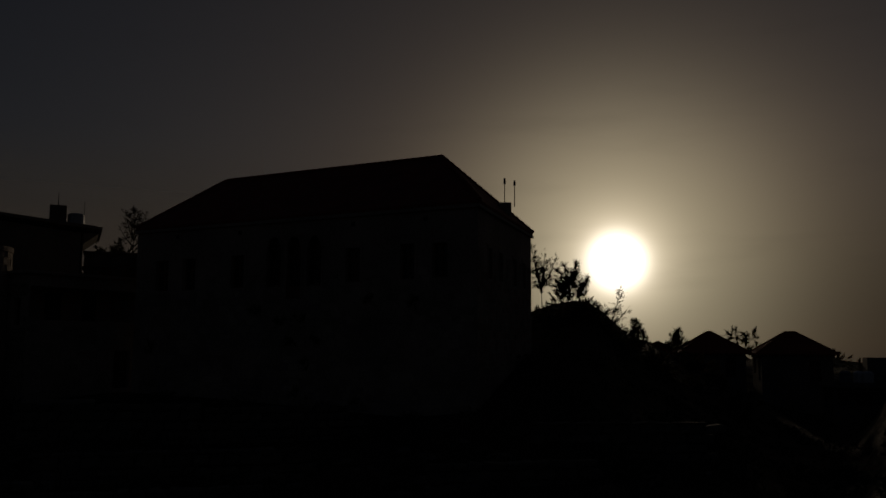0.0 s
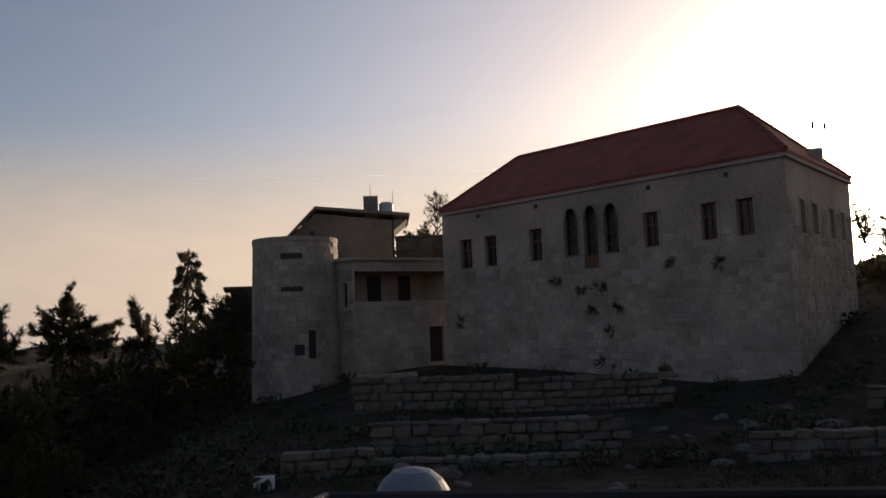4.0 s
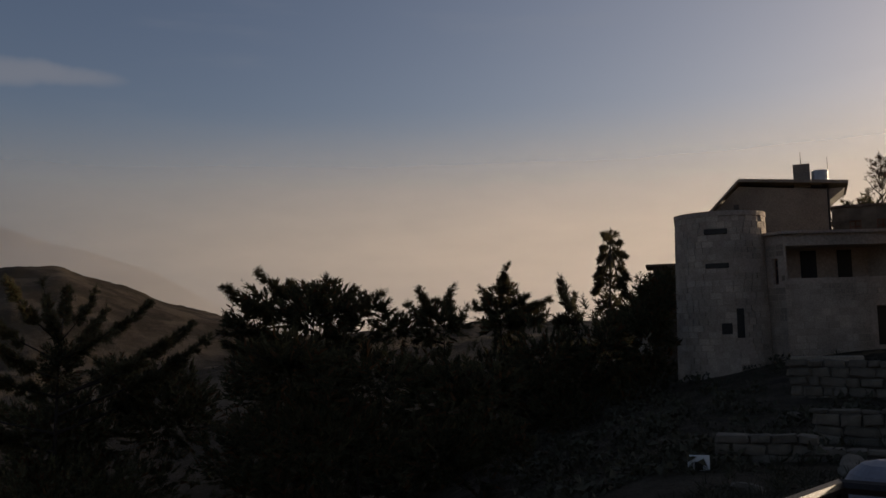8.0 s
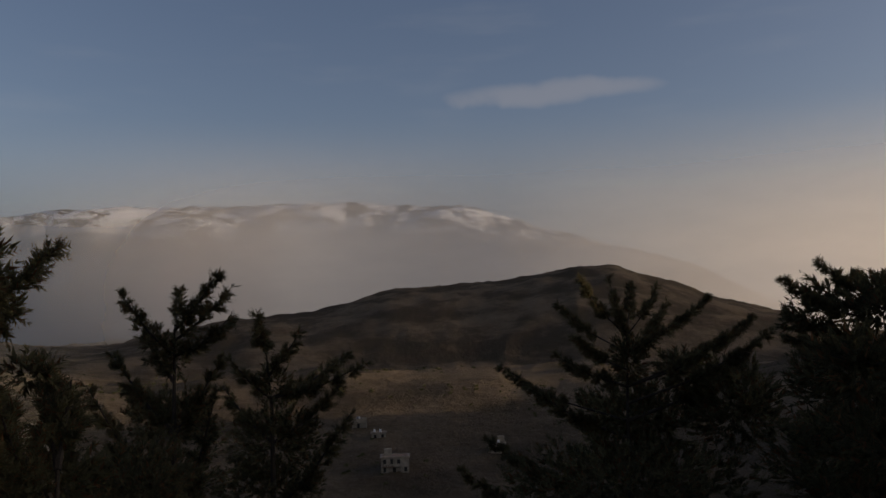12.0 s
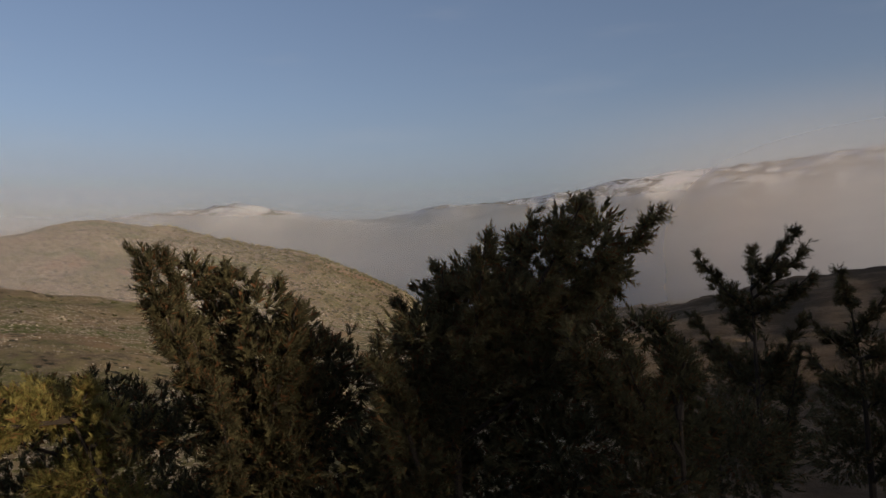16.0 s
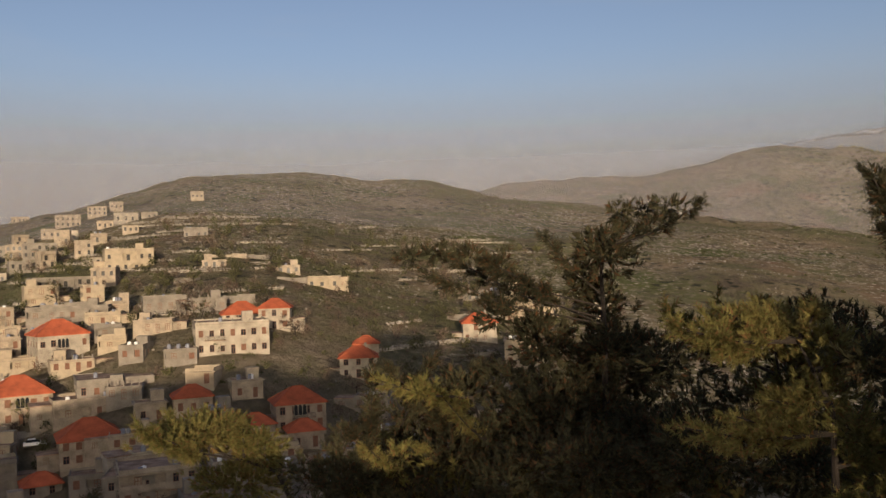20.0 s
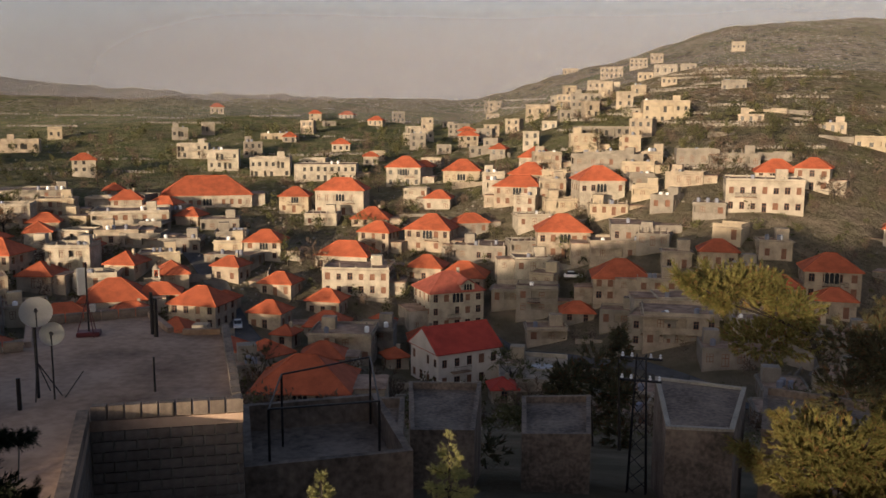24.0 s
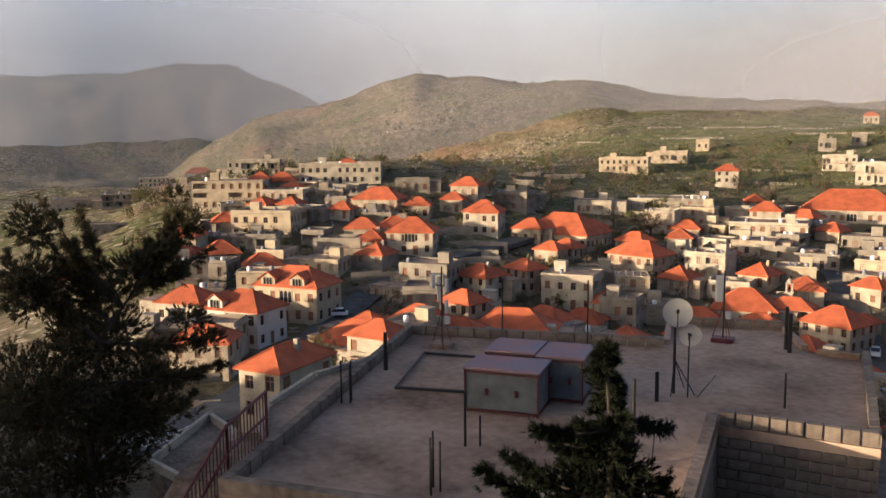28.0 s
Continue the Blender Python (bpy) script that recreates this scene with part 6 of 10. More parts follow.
house(194.49, 198.4, 10.4, 8.7, 1, -10, "hip", "a", -1.40, sh=3.06)
house(184.49, 199.5, 12.7, 10.8, 1, 8, "flat", "a", -2.04, sh=3.60)
house(209.91, 197.3, 6.6, 5.5, 1, -30, "hip", "a", -0.60, sh=3.60)
house(196.97, 201.1, 8.4, 7.0, 1, -15, "hip", "a", -0.93, sh=3.50)
house(182.70, 205.9, 15.7, 13.3, 1, 5, "flat", "c", -2.14, sh=3.60)
house(187.99, 205.1, 12.2, 10.3, 2, 5, "hip", "a", -1.58, sh=3.09)
house(223.73, 205.2, 12.6, 8.6, 2, -35, "hip", "a", -0.65, sh=2.77)
house(238.79, 207.1, 11.1, 9.3, 2, -10, "hip", "b", -0.79, sh=2.66)
house(202.34, 207.1, 12.9, 8.7, 1, -20, "hip", "b", -0.90, sh=3.60)
house(243.82, 207.9, 9.6, 8.2, 1, -15, "flat", "c", -0.69, sh=3.21)
house(229.56, 208.8, 6.4, 5.3, 1, -30, "hip", "a", -0.41, sh=3.60)
house(167.41, 209.8, 8.9, 7.4, 2, 0, "hip", "b", -0.93, sh=2.44)
house(260.15, 209.2, 5.3, 4.4, 1, -10, "hip", "b", -0.06, sh=3.40)
house(175.60, 214.8, 16.8, 14.3, 2, 5, "flat", "b", -2.19, sh=3.55)
house(193.26, 214.1, 13.1, 11.1, 1, -10, "flat", "c", -1.51, sh=3.43)
house(207.64, 212.3, 8.9, 7.4, 2, -15, "hip", "b", -0.60, sh=2.33)
house(242.12, 215.9, 8.3, 7.0, 1, -10, "hip", "a", -0.64, sh=3.60)
house(228.55, 215.4, 6.9, 5.7, 1, -30, "hip", "a", -0.43, sh=2.79)
house(200.20, 219.4, 8.4, 7.0, 2, -25, "hip", "a", -0.74, sh=2.48)
house(196.66, 220.8, 11.7, 9.8, 2, -15, "hip", "a", -1.19, sh=2.77)
house(212.93, 220.2, 10.0, 8.5, 1, -10, "flat", "c", -0.59, sh=3.12)
house(215.18, 225.4, 9.8, 8.3, 1, -15, "flat", "c", -0.59, sh=2.91)
house(248.18, 228.6, 15.8, 13.4, 2, -20, "flat", "d", -1.08, sh=3.06)
house(228.63, 229.1, 20.1, 13.8, 1, -30, "hip", "a", -1.01, sh=3.60)
house(230.88, 226.6, 8.4, 7.0, 1, -25, "hip", "a", -0.55, sh=3.60)
house(156.60, 227.5, 8.8, 7.5, 3, 0, "flat", "d", -0.78, sh=3.18)
house(233.80, 227.1, 7.2, 6.0, 2, -15, "hip", "b", -0.51, sh=2.94)
house(216.67, 228.7, 10.4, 8.8, 1, -10, "flat", "a", -0.61, sh=3.60)
house(234.01, 228.8, 9.4, 7.9, 2, -15, "hip", "b", -0.68, sh=2.95)
house(185.77, 230.3, 11.8, 9.9, 2, 15, "hip", "b", -1.38, sh=3.48)
house(166.87, 228.0, 6.5, 5.4, 1, 0, "hip", "a", -0.64, sh=2.30)
house(172.72, 229.2, 8.0, 6.6, 2, -5, "hip", "b", -0.90, sh=2.82)
house(241.06, 230.7, 7.9, 6.7, 1, -10, "flat", "c", -0.64, sh=2.99)
house(174.83, 232.7, 10.4, 8.7, 1, 5, "hip", "b", -1.19, sh=2.30)
house(226.98, 233.7, 7.5, 6.2, 1, -25, "hip", "a", -0.42, sh=3.60)
house(238.42, 236.6, 7.2, 6.0, 1, -10, "hip", "a", -0.55, sh=3.60)
house(210.46, 239.5, 10.1, 8.6, 1, -5, "flat", "c", -0.55, sh=3.09)
house(200.66, 239.5, 10.0, 8.4, 1, -10, "hip", "a", -0.72, sh=2.30)
house(215.83, 245.7, 19.3, 16.0, 2, -5, "flat", "b", -0.96, sh=2.34)
house(203.92, 242.2, 8.9, 7.5, 1, -10, "flat", "b", -0.55, sh=3.13)
house(220.85, 241.6, 7.4, 6.2, 1, -10, "hip", "a", -0.38, sh=2.82)
house(177.00, 243.3, 9.5, 8.1, 1, 5, "flat", "c", -1.00, sh=2.99)
house(190.77, 244.3, 13.1, 8.9, 2, -15, "hip", "a", -1.04, sh=2.76)
house(240.95, 244.5, 13.1, 8.9, 1, -20, "hip", "a", -0.76, sh=3.60)
house(236.06, 245.9, 6.5, 5.4, 1, -15, "hip", "a", -0.43, sh=3.60)
house(179.63, 249.6, 11.3, 9.6, 1, 5, "flat", "c", -1.11, sh=3.38)
house(184.91, 254.9, 20.3, 16.0, 2, -10, "flat", "c", -1.79, sh=2.92)
house(196.20, 250.8, 7.4, 6.2, 1, -10, "hip", "b", -0.58, sh=3.60)
house(212.53, 253.3, 9.8, 8.3, 1, 0, "flat", "c", -0.52, sh=2.78)
house(202.59, 254.0, 14.1, 9.6, 2, -12, "hip", "b", -0.71, sh=3.60)
house(235.07, 253.3, 8.4, 7.0, 2, -20, "hip", "a", -0.53, sh=3.28)
house(159.38, 254.6, 9.9, 8.2, 2, 5, "hip", "b", -0.77, sh=2.80)
house(247.06, 255.9, 12.4, 10.5, 2, -15, "flat", "b", -0.73, sh=2.47)
house(220.11, 257.4, 9.4, 8.0, 2, -10, "flat", "d", -0.51, sh=2.66)
house(244.20, 257.4, 7.8, 6.6, 1, -5, "flat", "a", -0.51, sh=3.34)
house(197.68, 257.4, 6.9, 5.9, 2, -10, "flat", "b", -0.51, sh=2.42)
house(216.11, 258.5, 8.2, 6.8, 2, -5, "hip", "b", -0.42, sh=2.43)
house(205.66, 258.7, 8.6, 7.2, 2, -10, "hip", "d", -0.46, sh=2.43)
house(231.99, 260.2, 10.9, 9.3, 2, -20, "flat", "c", -0.72, sh=2.35)
house(190.15, 261.4, 11.3, 9.5, 1, -10, "hip", "d", -0.98, sh=3.60)
house(192.54, 261.0, 6.7, 5.7, 2, -5, "flat", "b", -0.56, sh=2.97)
house(250.49, 267.9, 20.4, 16.0, 3, -10, "flat", "d", -1.05, sh=2.68)
house(231.73, 267.4, 9.5, 8.1, 1, 0, "flat", "c", -0.65, sh=3.11)
house(226.78, 269.6, 11.1, 9.4, 1, -5, "flat", "b", -0.68, sh=3.60)
house(238.77, 269.9, 10.5, 8.9, 1, 0, "flat", "c", -0.77, sh=3.14)
house(211.29, 274.1, 26.2, 15.1, 1, 0, "hip", "b", -0.83, sh=3.60)
house(222.14, 280.0, 22.5, 16.0, 1, -5, "flat", "b", -1.04, sh=3.60)
house(189.72, 280.0, 10.9, 9.2, 1, -5, "hip", "b", -0.86, sh=3.60)
house(247.30, 280.0, 9.3, 7.7, 1, -5, "hip", "a", -0.57, sh=3.27)
house(258.60, 282.2, 10.0, 8.5, 1, 0, "flat", "c", -0.13, sh=3.29)
house(156.77, 281.5, 8.2, 7.0, 4, 0, "flat", "d", -0.59, sh=3.20)
house(194.63, 283.8, 11.9, 10.0, 1, -5, "hip", "d", -0.86, sh=3.60)
house(243.39, 287.0, 26.0, 16.0, 2, -5, "flat", "b", -1.23, sh=2.93)
house(198.41, 285.3, 11.3, 9.5, 2, -10, "hip", "b", -0.69, sh=3.13)
house(169.64, 286.5, 9.9, 8.4, 1, 5, "flat", "d", -0.77, sh=3.60)
house(243.05, 288.5, 11.3, 9.5, 1, -5, "hip", "b", -0.71, sh=3.60)
house(151.33, 288.1, 6.6, 5.6, 3, 0, "flat", "b", -0.42, sh=2.81)
house(252.65, 295.7, 17.7, 15.0, 1, -5, "flat", "a", -0.70, sh=3.60)
house(155.09, 296.6, 10.6, 9.0, 2, 0, "flat", "d", -0.72, sh=3.60)
house(185.64, 300.9, 17.4, 14.8, 2, 8, "flat", "c", -1.28, sh=2.51)
house(171.80, 299.0, 7.8, 6.6, 1, 0, "flat", "a", -0.58, sh=2.33)
house(176.48, 299.0, 7.8, 6.6, 1, 0, "flat", "a", -0.57, sh=2.53)
house(85.87, 304.6, 9.5, 8.1, 2, 0, "flat", "b", -0.51, sh=2.76)
house(203.59, 308.8, 21.2, 16.0, 2, -5, "flat", "b", -0.96, sh=2.77)
house(156.98, 307.2, 11.9, 10.1, 2, 0, "flat", "c", -0.84, sh=2.98)
house(159.02, 310.3, 12.0, 10.2, 1, 0, "flat", "c", -0.88, sh=3.21)
house(181.69, 319.4, 15.7, 13.4, 2, 5, "flat", "d", -1.16, sh=3.59)
house(207.19, 321.1, 14.1, 12.0, 2, -5, "flat", "b", -0.76, sh=3.31)
house(79.19, 324.8, 6.3, 5.4, 1, 0, "flat", "d", -0.36, sh=3.17)
house(218.52, 327.9, 7.8, 6.5, 2, 0, "hip", "b", -0.40, sh=2.35)
house(200.73, 328.1, 5.5, 4.6, 1, 0, "hip", "b", -0.27, sh=3.42)
house(248.98, 337.2, 19.2, 16.0, 2, -5, "flat", "b", 0.12, sh=2.59)
house(210.15, 338.2, 11.3, 9.6, 2, -5, "flat", "b", -0.72, sh=3.39)
house(107.83, 347.7, 11.3, 9.6, 2, 0, "flat", "b", -0.59, sh=3.38)
house(86.89, 347.3, 5.7, 5.0, 1, 0, "flat", "b", -0.35, sh=2.94)
house(107.39, 349.8, 10.6, 9.0, 2, 5, "flat", "b", -0.55, sh=3.60)
house(224.83, 357.3, 19.1, 16.0, 2, -5, "flat", "d", -0.67, sh=2.41)
house(212.01, 361.4, 12.0, 10.2, 2, -5, "flat", "b", -0.83, sh=2.34)
house(208.33, 359.5, 7.5, 6.4, 2, 0, "flat", "c", -0.52, sh=2.81)
house(109.67, 362.8, 7.5, 6.4, 3, 5, "flat", "d", -0.37, sh=2.91)
house(202.68, 366.6, 7.5, 6.2, 1, 0, "hip", "b", -0.40, sh=3.10)
house(88.12, 366.6, 6.0, 5.1, 1, 0, "flat", "b", -0.35, sh=3.60)
house(177.57, 373.7, 9.7, 8.3, 1, 0, "flat", "c", -0.74, sh=3.60)
house(257.27, 386.2, 15.0, 12.7, 2, 0, "flat", "c", 0.10, sh=2.37)
house(221.93, 390.5, 14.2, 12.0, 1, -5, "flat", "a", -0.57, sh=3.60)
house(197.87, 392.5, 9.7, 8.2, 1, 0, "flat", "b", -0.33, sh=3.57)
house(206.59, 398.0, 16.7, 14.2, 1, 0, "flat", "d", -1.00, sh=3.08)
house(186.68, 397.9, 12.9, 11.0, 2, 0, "flat", "c", -0.69, sh=2.84)
house(261.16, 400.1, 18.0, 15.3, 1, 0, "flat", "b", -0.22, sh=3.60)
house(259.72, 404.4, 20.8, 16.0, 1, 0, "flat", "a", -0.11, sh=3.60)
house(212.81, 407.0, 7.0, 5.9, 1, 0, "flat", "c", -0.39, sh=3.60)
house(183.36, 410.9, 6.8, 5.8, 1, 0, "flat", "a", -0.42, sh=3.43)
house(211.08, 423.0, 6.1, 5.2, 1, 0, "flat", "c", -0.28, sh=3.54, extras=False)
house(181.49, 424.5, 7.1, 6.0, 1, 0, "flat", "a", -0.46, sh=2.66, extras=False)
house(220.04, 427.1, 5.9, 5.0, 1, 0, "flat", "d", -0.23, sh=3.60, extras=False)
house(194.90, 436.2, 10.8, 9.2, 2, 0, "flat", "c", -0.32, sh=2.50, extras=False)
house(256.16, 444.7, 15.9, 13.5, 1, 0, "flat", "a", 0.05, sh=3.45, extras=False)
house(189.75, 447.1, 12.3, 10.5, 1, 0, "flat", "a", -0.49, sh=3.60, extras=False)
house(184.92, 454.5, 6.3, 5.4, 1, 0, "flat", "b", -0.33, sh=3.32, extras=False)
house(188.30, 456.3, 10.1, 8.6, 1, 0, "flat", "c", -0.44, sh=3.60, extras=False)
house(180.36, 472.9, 7.9, 6.7, 1, 0, "flat", "c", -0.49, sh=2.96, extras=False)
house(182.97, 476.3, 7.9, 6.7, 1, 0, "flat", "a", -0.44, sh=3.23, extras=False)
house(204.31, 479.2, 6.6, 5.4, 2, 0, "hip", "a", -0.22, sh=2.38, extras=False)
house(181.75, 495.4, 12.3, 10.5, 1, 0, "flat", "b", -0.72, sh=3.60, extras=False)
house(186.20, 493.5, 6.8, 5.8, 1, 0, "flat", "a", -0.32, sh=3.60, extras=False)
house(192.70, 495.6, 7.4, 6.3, 1, 0, "flat", "a", -0.24, sh=3.60, extras=False)
house(255.08, 531.6, 19.6, 16.0, 2, 0, "flat", "b", 0.03, sh=2.34, extras=False)
house(210.50, 529.2, 7.6, 6.3, 1, 0, "hip", "a", -0.23, sh=3.60, extras=False)
house(185.09, 550.7, 13.7, 11.6, 2, 0, "flat", "a", -0.68, sh=3.15, extras=False)
house(177.43, 567.2, 7.9, 6.7, 1, 0, "flat", "d", -0.60, sh=3.60, extras=False)
house(192.61, 582.5, 8.7, 7.4, 2, 0, "flat", "a", -0.36, sh=2.74, extras=False)
house(183.42, 584.5, 11.3, 9.6, 2, 0, "flat", "a", -0.74, sh=2.59, extras=False)
house(192.65, 589.6, 12.1, 10.3, 2, 0, "flat", "c", -0.51, sh=2.92, extras=False)
house(182.30, 598.4, 8.3, 7.1, 1, 0, "flat", "a", -0.62, sh=3.60, extras=False)
house(187.72, 690.9, 11.5, 9.8, 1, 0, "flat", "a", -0.51, sh=3.60, extras=False)
house(252.49, 877.5, 26.8, 15.1, 3, 0, "hip", "b", -1.42, sh=2.59, extras=False)


# ---- the castle hill ----
CC, CL, CR = Vector((1.6, 40.0, 0)), Vector((-17.75, 50.15, 0)), Vector((5.2, 51.0, 0))
CB = CL + CR - CC
EAVE, BASE, RIDGE = 7.0, -3.6, 10.75


def wall_frame(a, b, z=0.0):
    """A matrix whose x runs from a to b and whose -y looks out of the wall (to the right of the way)."""
    d = (b - a).normalized()
    n = Vector((0, 0, 1)).cross(d)
    m = Matrix((d, n, (0, 0, 1))).transposed().to_4x4()
    return Matrix.Translation((a.x, a.y, z)) @ m


def stone_courses(m, w, h, cells, seed, course=0.36, proud=0.02, keep=1.0):
    """Dressed stones laid in courses on a wall face, kept clear of its openings."""
    rng = random.Random(seed)
    V, F = [], []
    z = 0.03
    while z + course < h:
        ch = course * rng.uniform(0.85, 1.15)
        x = -rng.uniform(0, 0.4)
        while x < w:
            l = rng.uniform(0.35, 0.8)
            x0, x1, z0, z1 = max(x + 0.012, 0.02), min(x + l - 0.012, w - 0.02), z + 0.012, min(z + ch - 0.012, h - 0.02)
            x += l
            if x1 - x0 < 0.12 or rng.random() > keep or any(c[0] - 0.05 < x1 and c[2] + 0.05 > x0 and c[1] - 0.05 < z1 and c[3] + 0.05 > z0 for c in cells):
                continue
            p = proud * rng.uniform(0.3, 1.5)
            b = 0.015
            i = len(V)
            V += [m @ Vector(q) for q in ((x0, 0.01, z0), (x1, 0.01, z0), (x1, 0.01, z1), (x0, 0.01, z1), (x0 + b, -p, z0 + b), (x1 - b, -p, z0 + b), (x1 - b, -p, z1 - b), (x0 + b, -p, z1 - b))]
            F += [(i + 4, i + 5, i + 6, i + 7), (i, i + 1, i + 5, i + 4), (i + 1, i + 2, i + 6, i + 5), (i + 2, i + 3, i + 7, i + 6), (i + 3, i, i + 4, i + 7)]
        z += ch
    return V, F


def stones_on(parent, m, w, h, cells, seed, mat="stone", **kw):
    V, F = stone_courses(m, w, h, cells, seed, **kw)
    o = new("wall_facing", raw_mesh("wall_facing", V, F, M[mat]))
    o.parent = parent
    return tagged(o, kind="stuff")


def arch_window(parent, m, x0, z0, x1, z1, spring):
    """Spandrels over a niche, moulding and lattice of one pointed window."""
    w, h = x1 - x0, z1 - z0
    n = 8
    left = [(w * 0.5 * (1 - math.cos(math.pi / 2 * k / n) ** 0.9), spring + (h - spring) * math.sin(math.pi / 2 * k / n) ** 1.15) for k in range(n + 1)]
    bm = bmesh.new()
    for flip in (False, True):
        out = [((w - x) if flip else x, z) for x, z in left]
        c = (w if flip else 0, h + 0.02)
        for (xa, za), (xb, zb) in zip(out, out[1:]):
            f = [bm.verts.new(m @ Vector((x0 + x, 0.03, z0 + z))) for x, z in ((xa, za), (xb, zb), (c[0], max(c[1], zb)), (c[0], c[1]))]
            try:
                bm.faces.new(f)
            except ValueError:
                pass
    part("spandrel", bm, M["castle"], parent)
    bm = bmesh.new()
    full = [(x0 + x, z0 + z) for x, z in left] + [(x1 - x, z0 + z) for x, z in left[::-1][1:]]
    full = [(x0, z0)] + full + [(x1, z0)]
    for (xa, za), (xb, zb) in zip(full, full[1:]):
        tube(bm, m @ Vector((xa, -0.02, za)), m @ Vector((xb, -0.02, zb)), 0.07, n=5)
    part("arch_moulding", bm, M["castle"], parent, "pale pointed stone moulding")
    bm = bmesh.new()
    for k in range(1, 3):
        tube(bm, m @ Vector((x0 + w * k / 3, 0.2, z0)), m @ Vector((x0 + w * k / 3, 0.2, z0 + h * 0.9)), 0.025, n=4)
    for k in range(1, 5):
        tube(bm, m @ Vector((x0, 0.2, z0 + h * k / 5)), m @ Vector((x1, 0.2, z0 + h * k / 5)), 0.025, n=4)
    part("lattice", bm, M["wood"], parent)


def roof_shell(pts, ridge_pts, z, zr, over, t=0.14):
    """A hipped roof over four corners (in order), with its two ridge ends over the ends of the long axis."""
    mid = sum(pts, Vector()) / 4
    e = [p + (p - mid).normalized() * over for p in pts]
    bm = bmesh.new()
    lo = [bm.verts.new((p.x, p.y, z - t)) for p in e]
    hi = [bm.verts.new((p.x, p.y, z)) for p in e]
    a, b = [bm.verts.new((p.x, p.y, zr)) for p in ridge_pts]
    for i in range(4):
        bm.faces.new((lo[i], lo[(i + 1) % 4], hi[(i + 1) % 4], hi[i]))
    bm.faces.new(lo[::-1])
    for f in ((hi[0], hi[1], a), (hi[1], hi[2], b, a), (hi[2], hi[3], b), (hi[3], hi[0], a, b)):
        bm.faces.new(f)
    cap = bmesh.new()
    A, B = [Vector((p.x, p.y, zr)) for p in ridge_pts]
    E = [Vector((p.x, p.y, z)) for p in e]

    def row(p, q):
        n = int((q - p).length / 0.42)
        for k in range(n):
            tube(cap, p.lerp(q, k / n), p.lerp(q, (k + 1.08) / n), 0.13, 0.105, 7)

    row(A, B)
    for p, q in ((E[0], A), (E[1], A), (E[2], B), (E[3], B)):
        row(p, q)
    return bm, cap


def make_castle():
    c = thing("castle", Matrix(), "weathered pale stone castle house with dull red hipped tile roof", "castle")
    fm, sm = wall_frame(CL, CC, BASE), wall_frame(CC, CR, BASE)
    W, D, H = (CL - CC).length, (CR - CC).length, EAVE - BASE
    # openings: distance from the near corner, sill and head heights
    rects = [(19.3, 3.29, 20.3, 5.03), (17.3, 3.28, 18.25, 5.05), (13.85, 3.31, 14.75, 5.07), (6.45, 3.4, 7.3, 5.11), (3.35, 3.44, 4.15, 5.15), (1.55, 3.46, 2.37, 5.12)]
    arches = [(11.28, 3.3, 12.35, 5.97, 1.75), (10.0, 2.66, 11.03, 5.95, 2.35), (8.72, 3.28, 9.73, 5.9, 1.75)]
    flip = lambda r: (W - r[2], r[1] - BASE, W - r[0], r[3] - BASE)
    cells = [flip(r) for r in rects] + [flip(r) for r in arches]
    side = [(1.85, 3.5 - BASE, 2.6, 5.0 - BASE), (3.85, 3.55 - BASE, 4.75, 5.0 - BASE), (7.0, 3.55 - BASE, 7.8, 5.0 - BASE), (9.2, 3.55 - BASE, 10.0, 5.0 - BASE)]
    bm = bmesh.new()
    facade(bm, fm, W, H, cells, 0.35)
    facade(bm, sm, D, H, side, 0.35)
    facade(bm, wall_frame(CR, CB, BASE), W, H, [])
    facade(bm, wall_frame(CB, CL, BASE), D, H, [])
    part("wall", bm, M["castle"], c)
    for fr, cs in ((fm, cells[:6]), (sm, side)):
        for x0, z0, x1, z1 in cs:
            o = new("window", FRAME_ME)
            o.parent, o.matrix_basis = c, fr @ Matrix.Translation(((x0 + x1) / 2, 0.28, z0)) @ Matrix.Diagonal((x1 - x0, 1, z1 - z0, 1))
            p = new("pane", PANE_ME)
            p.parent = o
            bm = bmesh.new()
            for q in ((x0 - 0.14, -0.035, z0 - 0.14, x1 + 0.14, 0.0, z0 - 0.003), (x0 - 0.14, -0.035, z1 + 0.003, x1 + 0.14, 0.0, z1 + 0.16), (x0 - 0.14, -0.03, z0, x0 - 0.003, 0.0, z1), (x1 + 0.003, -0.03, z0, x1 + 0.14, 0.0, z1)):
                box(bm, *q, fr)
            part("window_surround", bm, M["castle"], c)
    for r, cell in zip(arches, cells[6:]):
        arch_window(c, fm, *cell, r[4])
        p = new("pane", PANE_ME)
        p.parent, p.matrix_basis = c, fm @ Matrix.Translation(((cell[0] + cell[2]) / 2, 0.3, cell[1])) @ Matrix.Diagonal(((cell[2] - cell[0]) * 1.15, 1, (cell[3] - cell[1]) * 1.04, 1))
    # a low board closes the foot of the middle arch
    x0, z0, x1, z1 = cells[7]
    part("door_panel", _panel(fm, x0, z0, x1, z0 + 0.62), M["wood"], c, "dull red lower panel of the middle arch")
    # cornice and put-log holes
    bm = bmesh.new()
    box(bm, -0.12, -0.14, H - 0.32, W + 0.12, -0.003, H - 0.16, fm)
    box(bm, -0.12, -0.14, H - 0.32, D + 0.12, -0.003, H - 0.16, sm)
    part("cornice", bm, M["castle"], c)
    for s in (18.71, 14.2, 6.89, 2.75):
        part("scupper", _panel(fm, W - s - 0.1, 6.2 - BASE, W - s + 0.1, 6.42 - BASE), M["dark"], c)
    stones_on(c, fm, W, 8.2, cells, 11, keep=0.72)
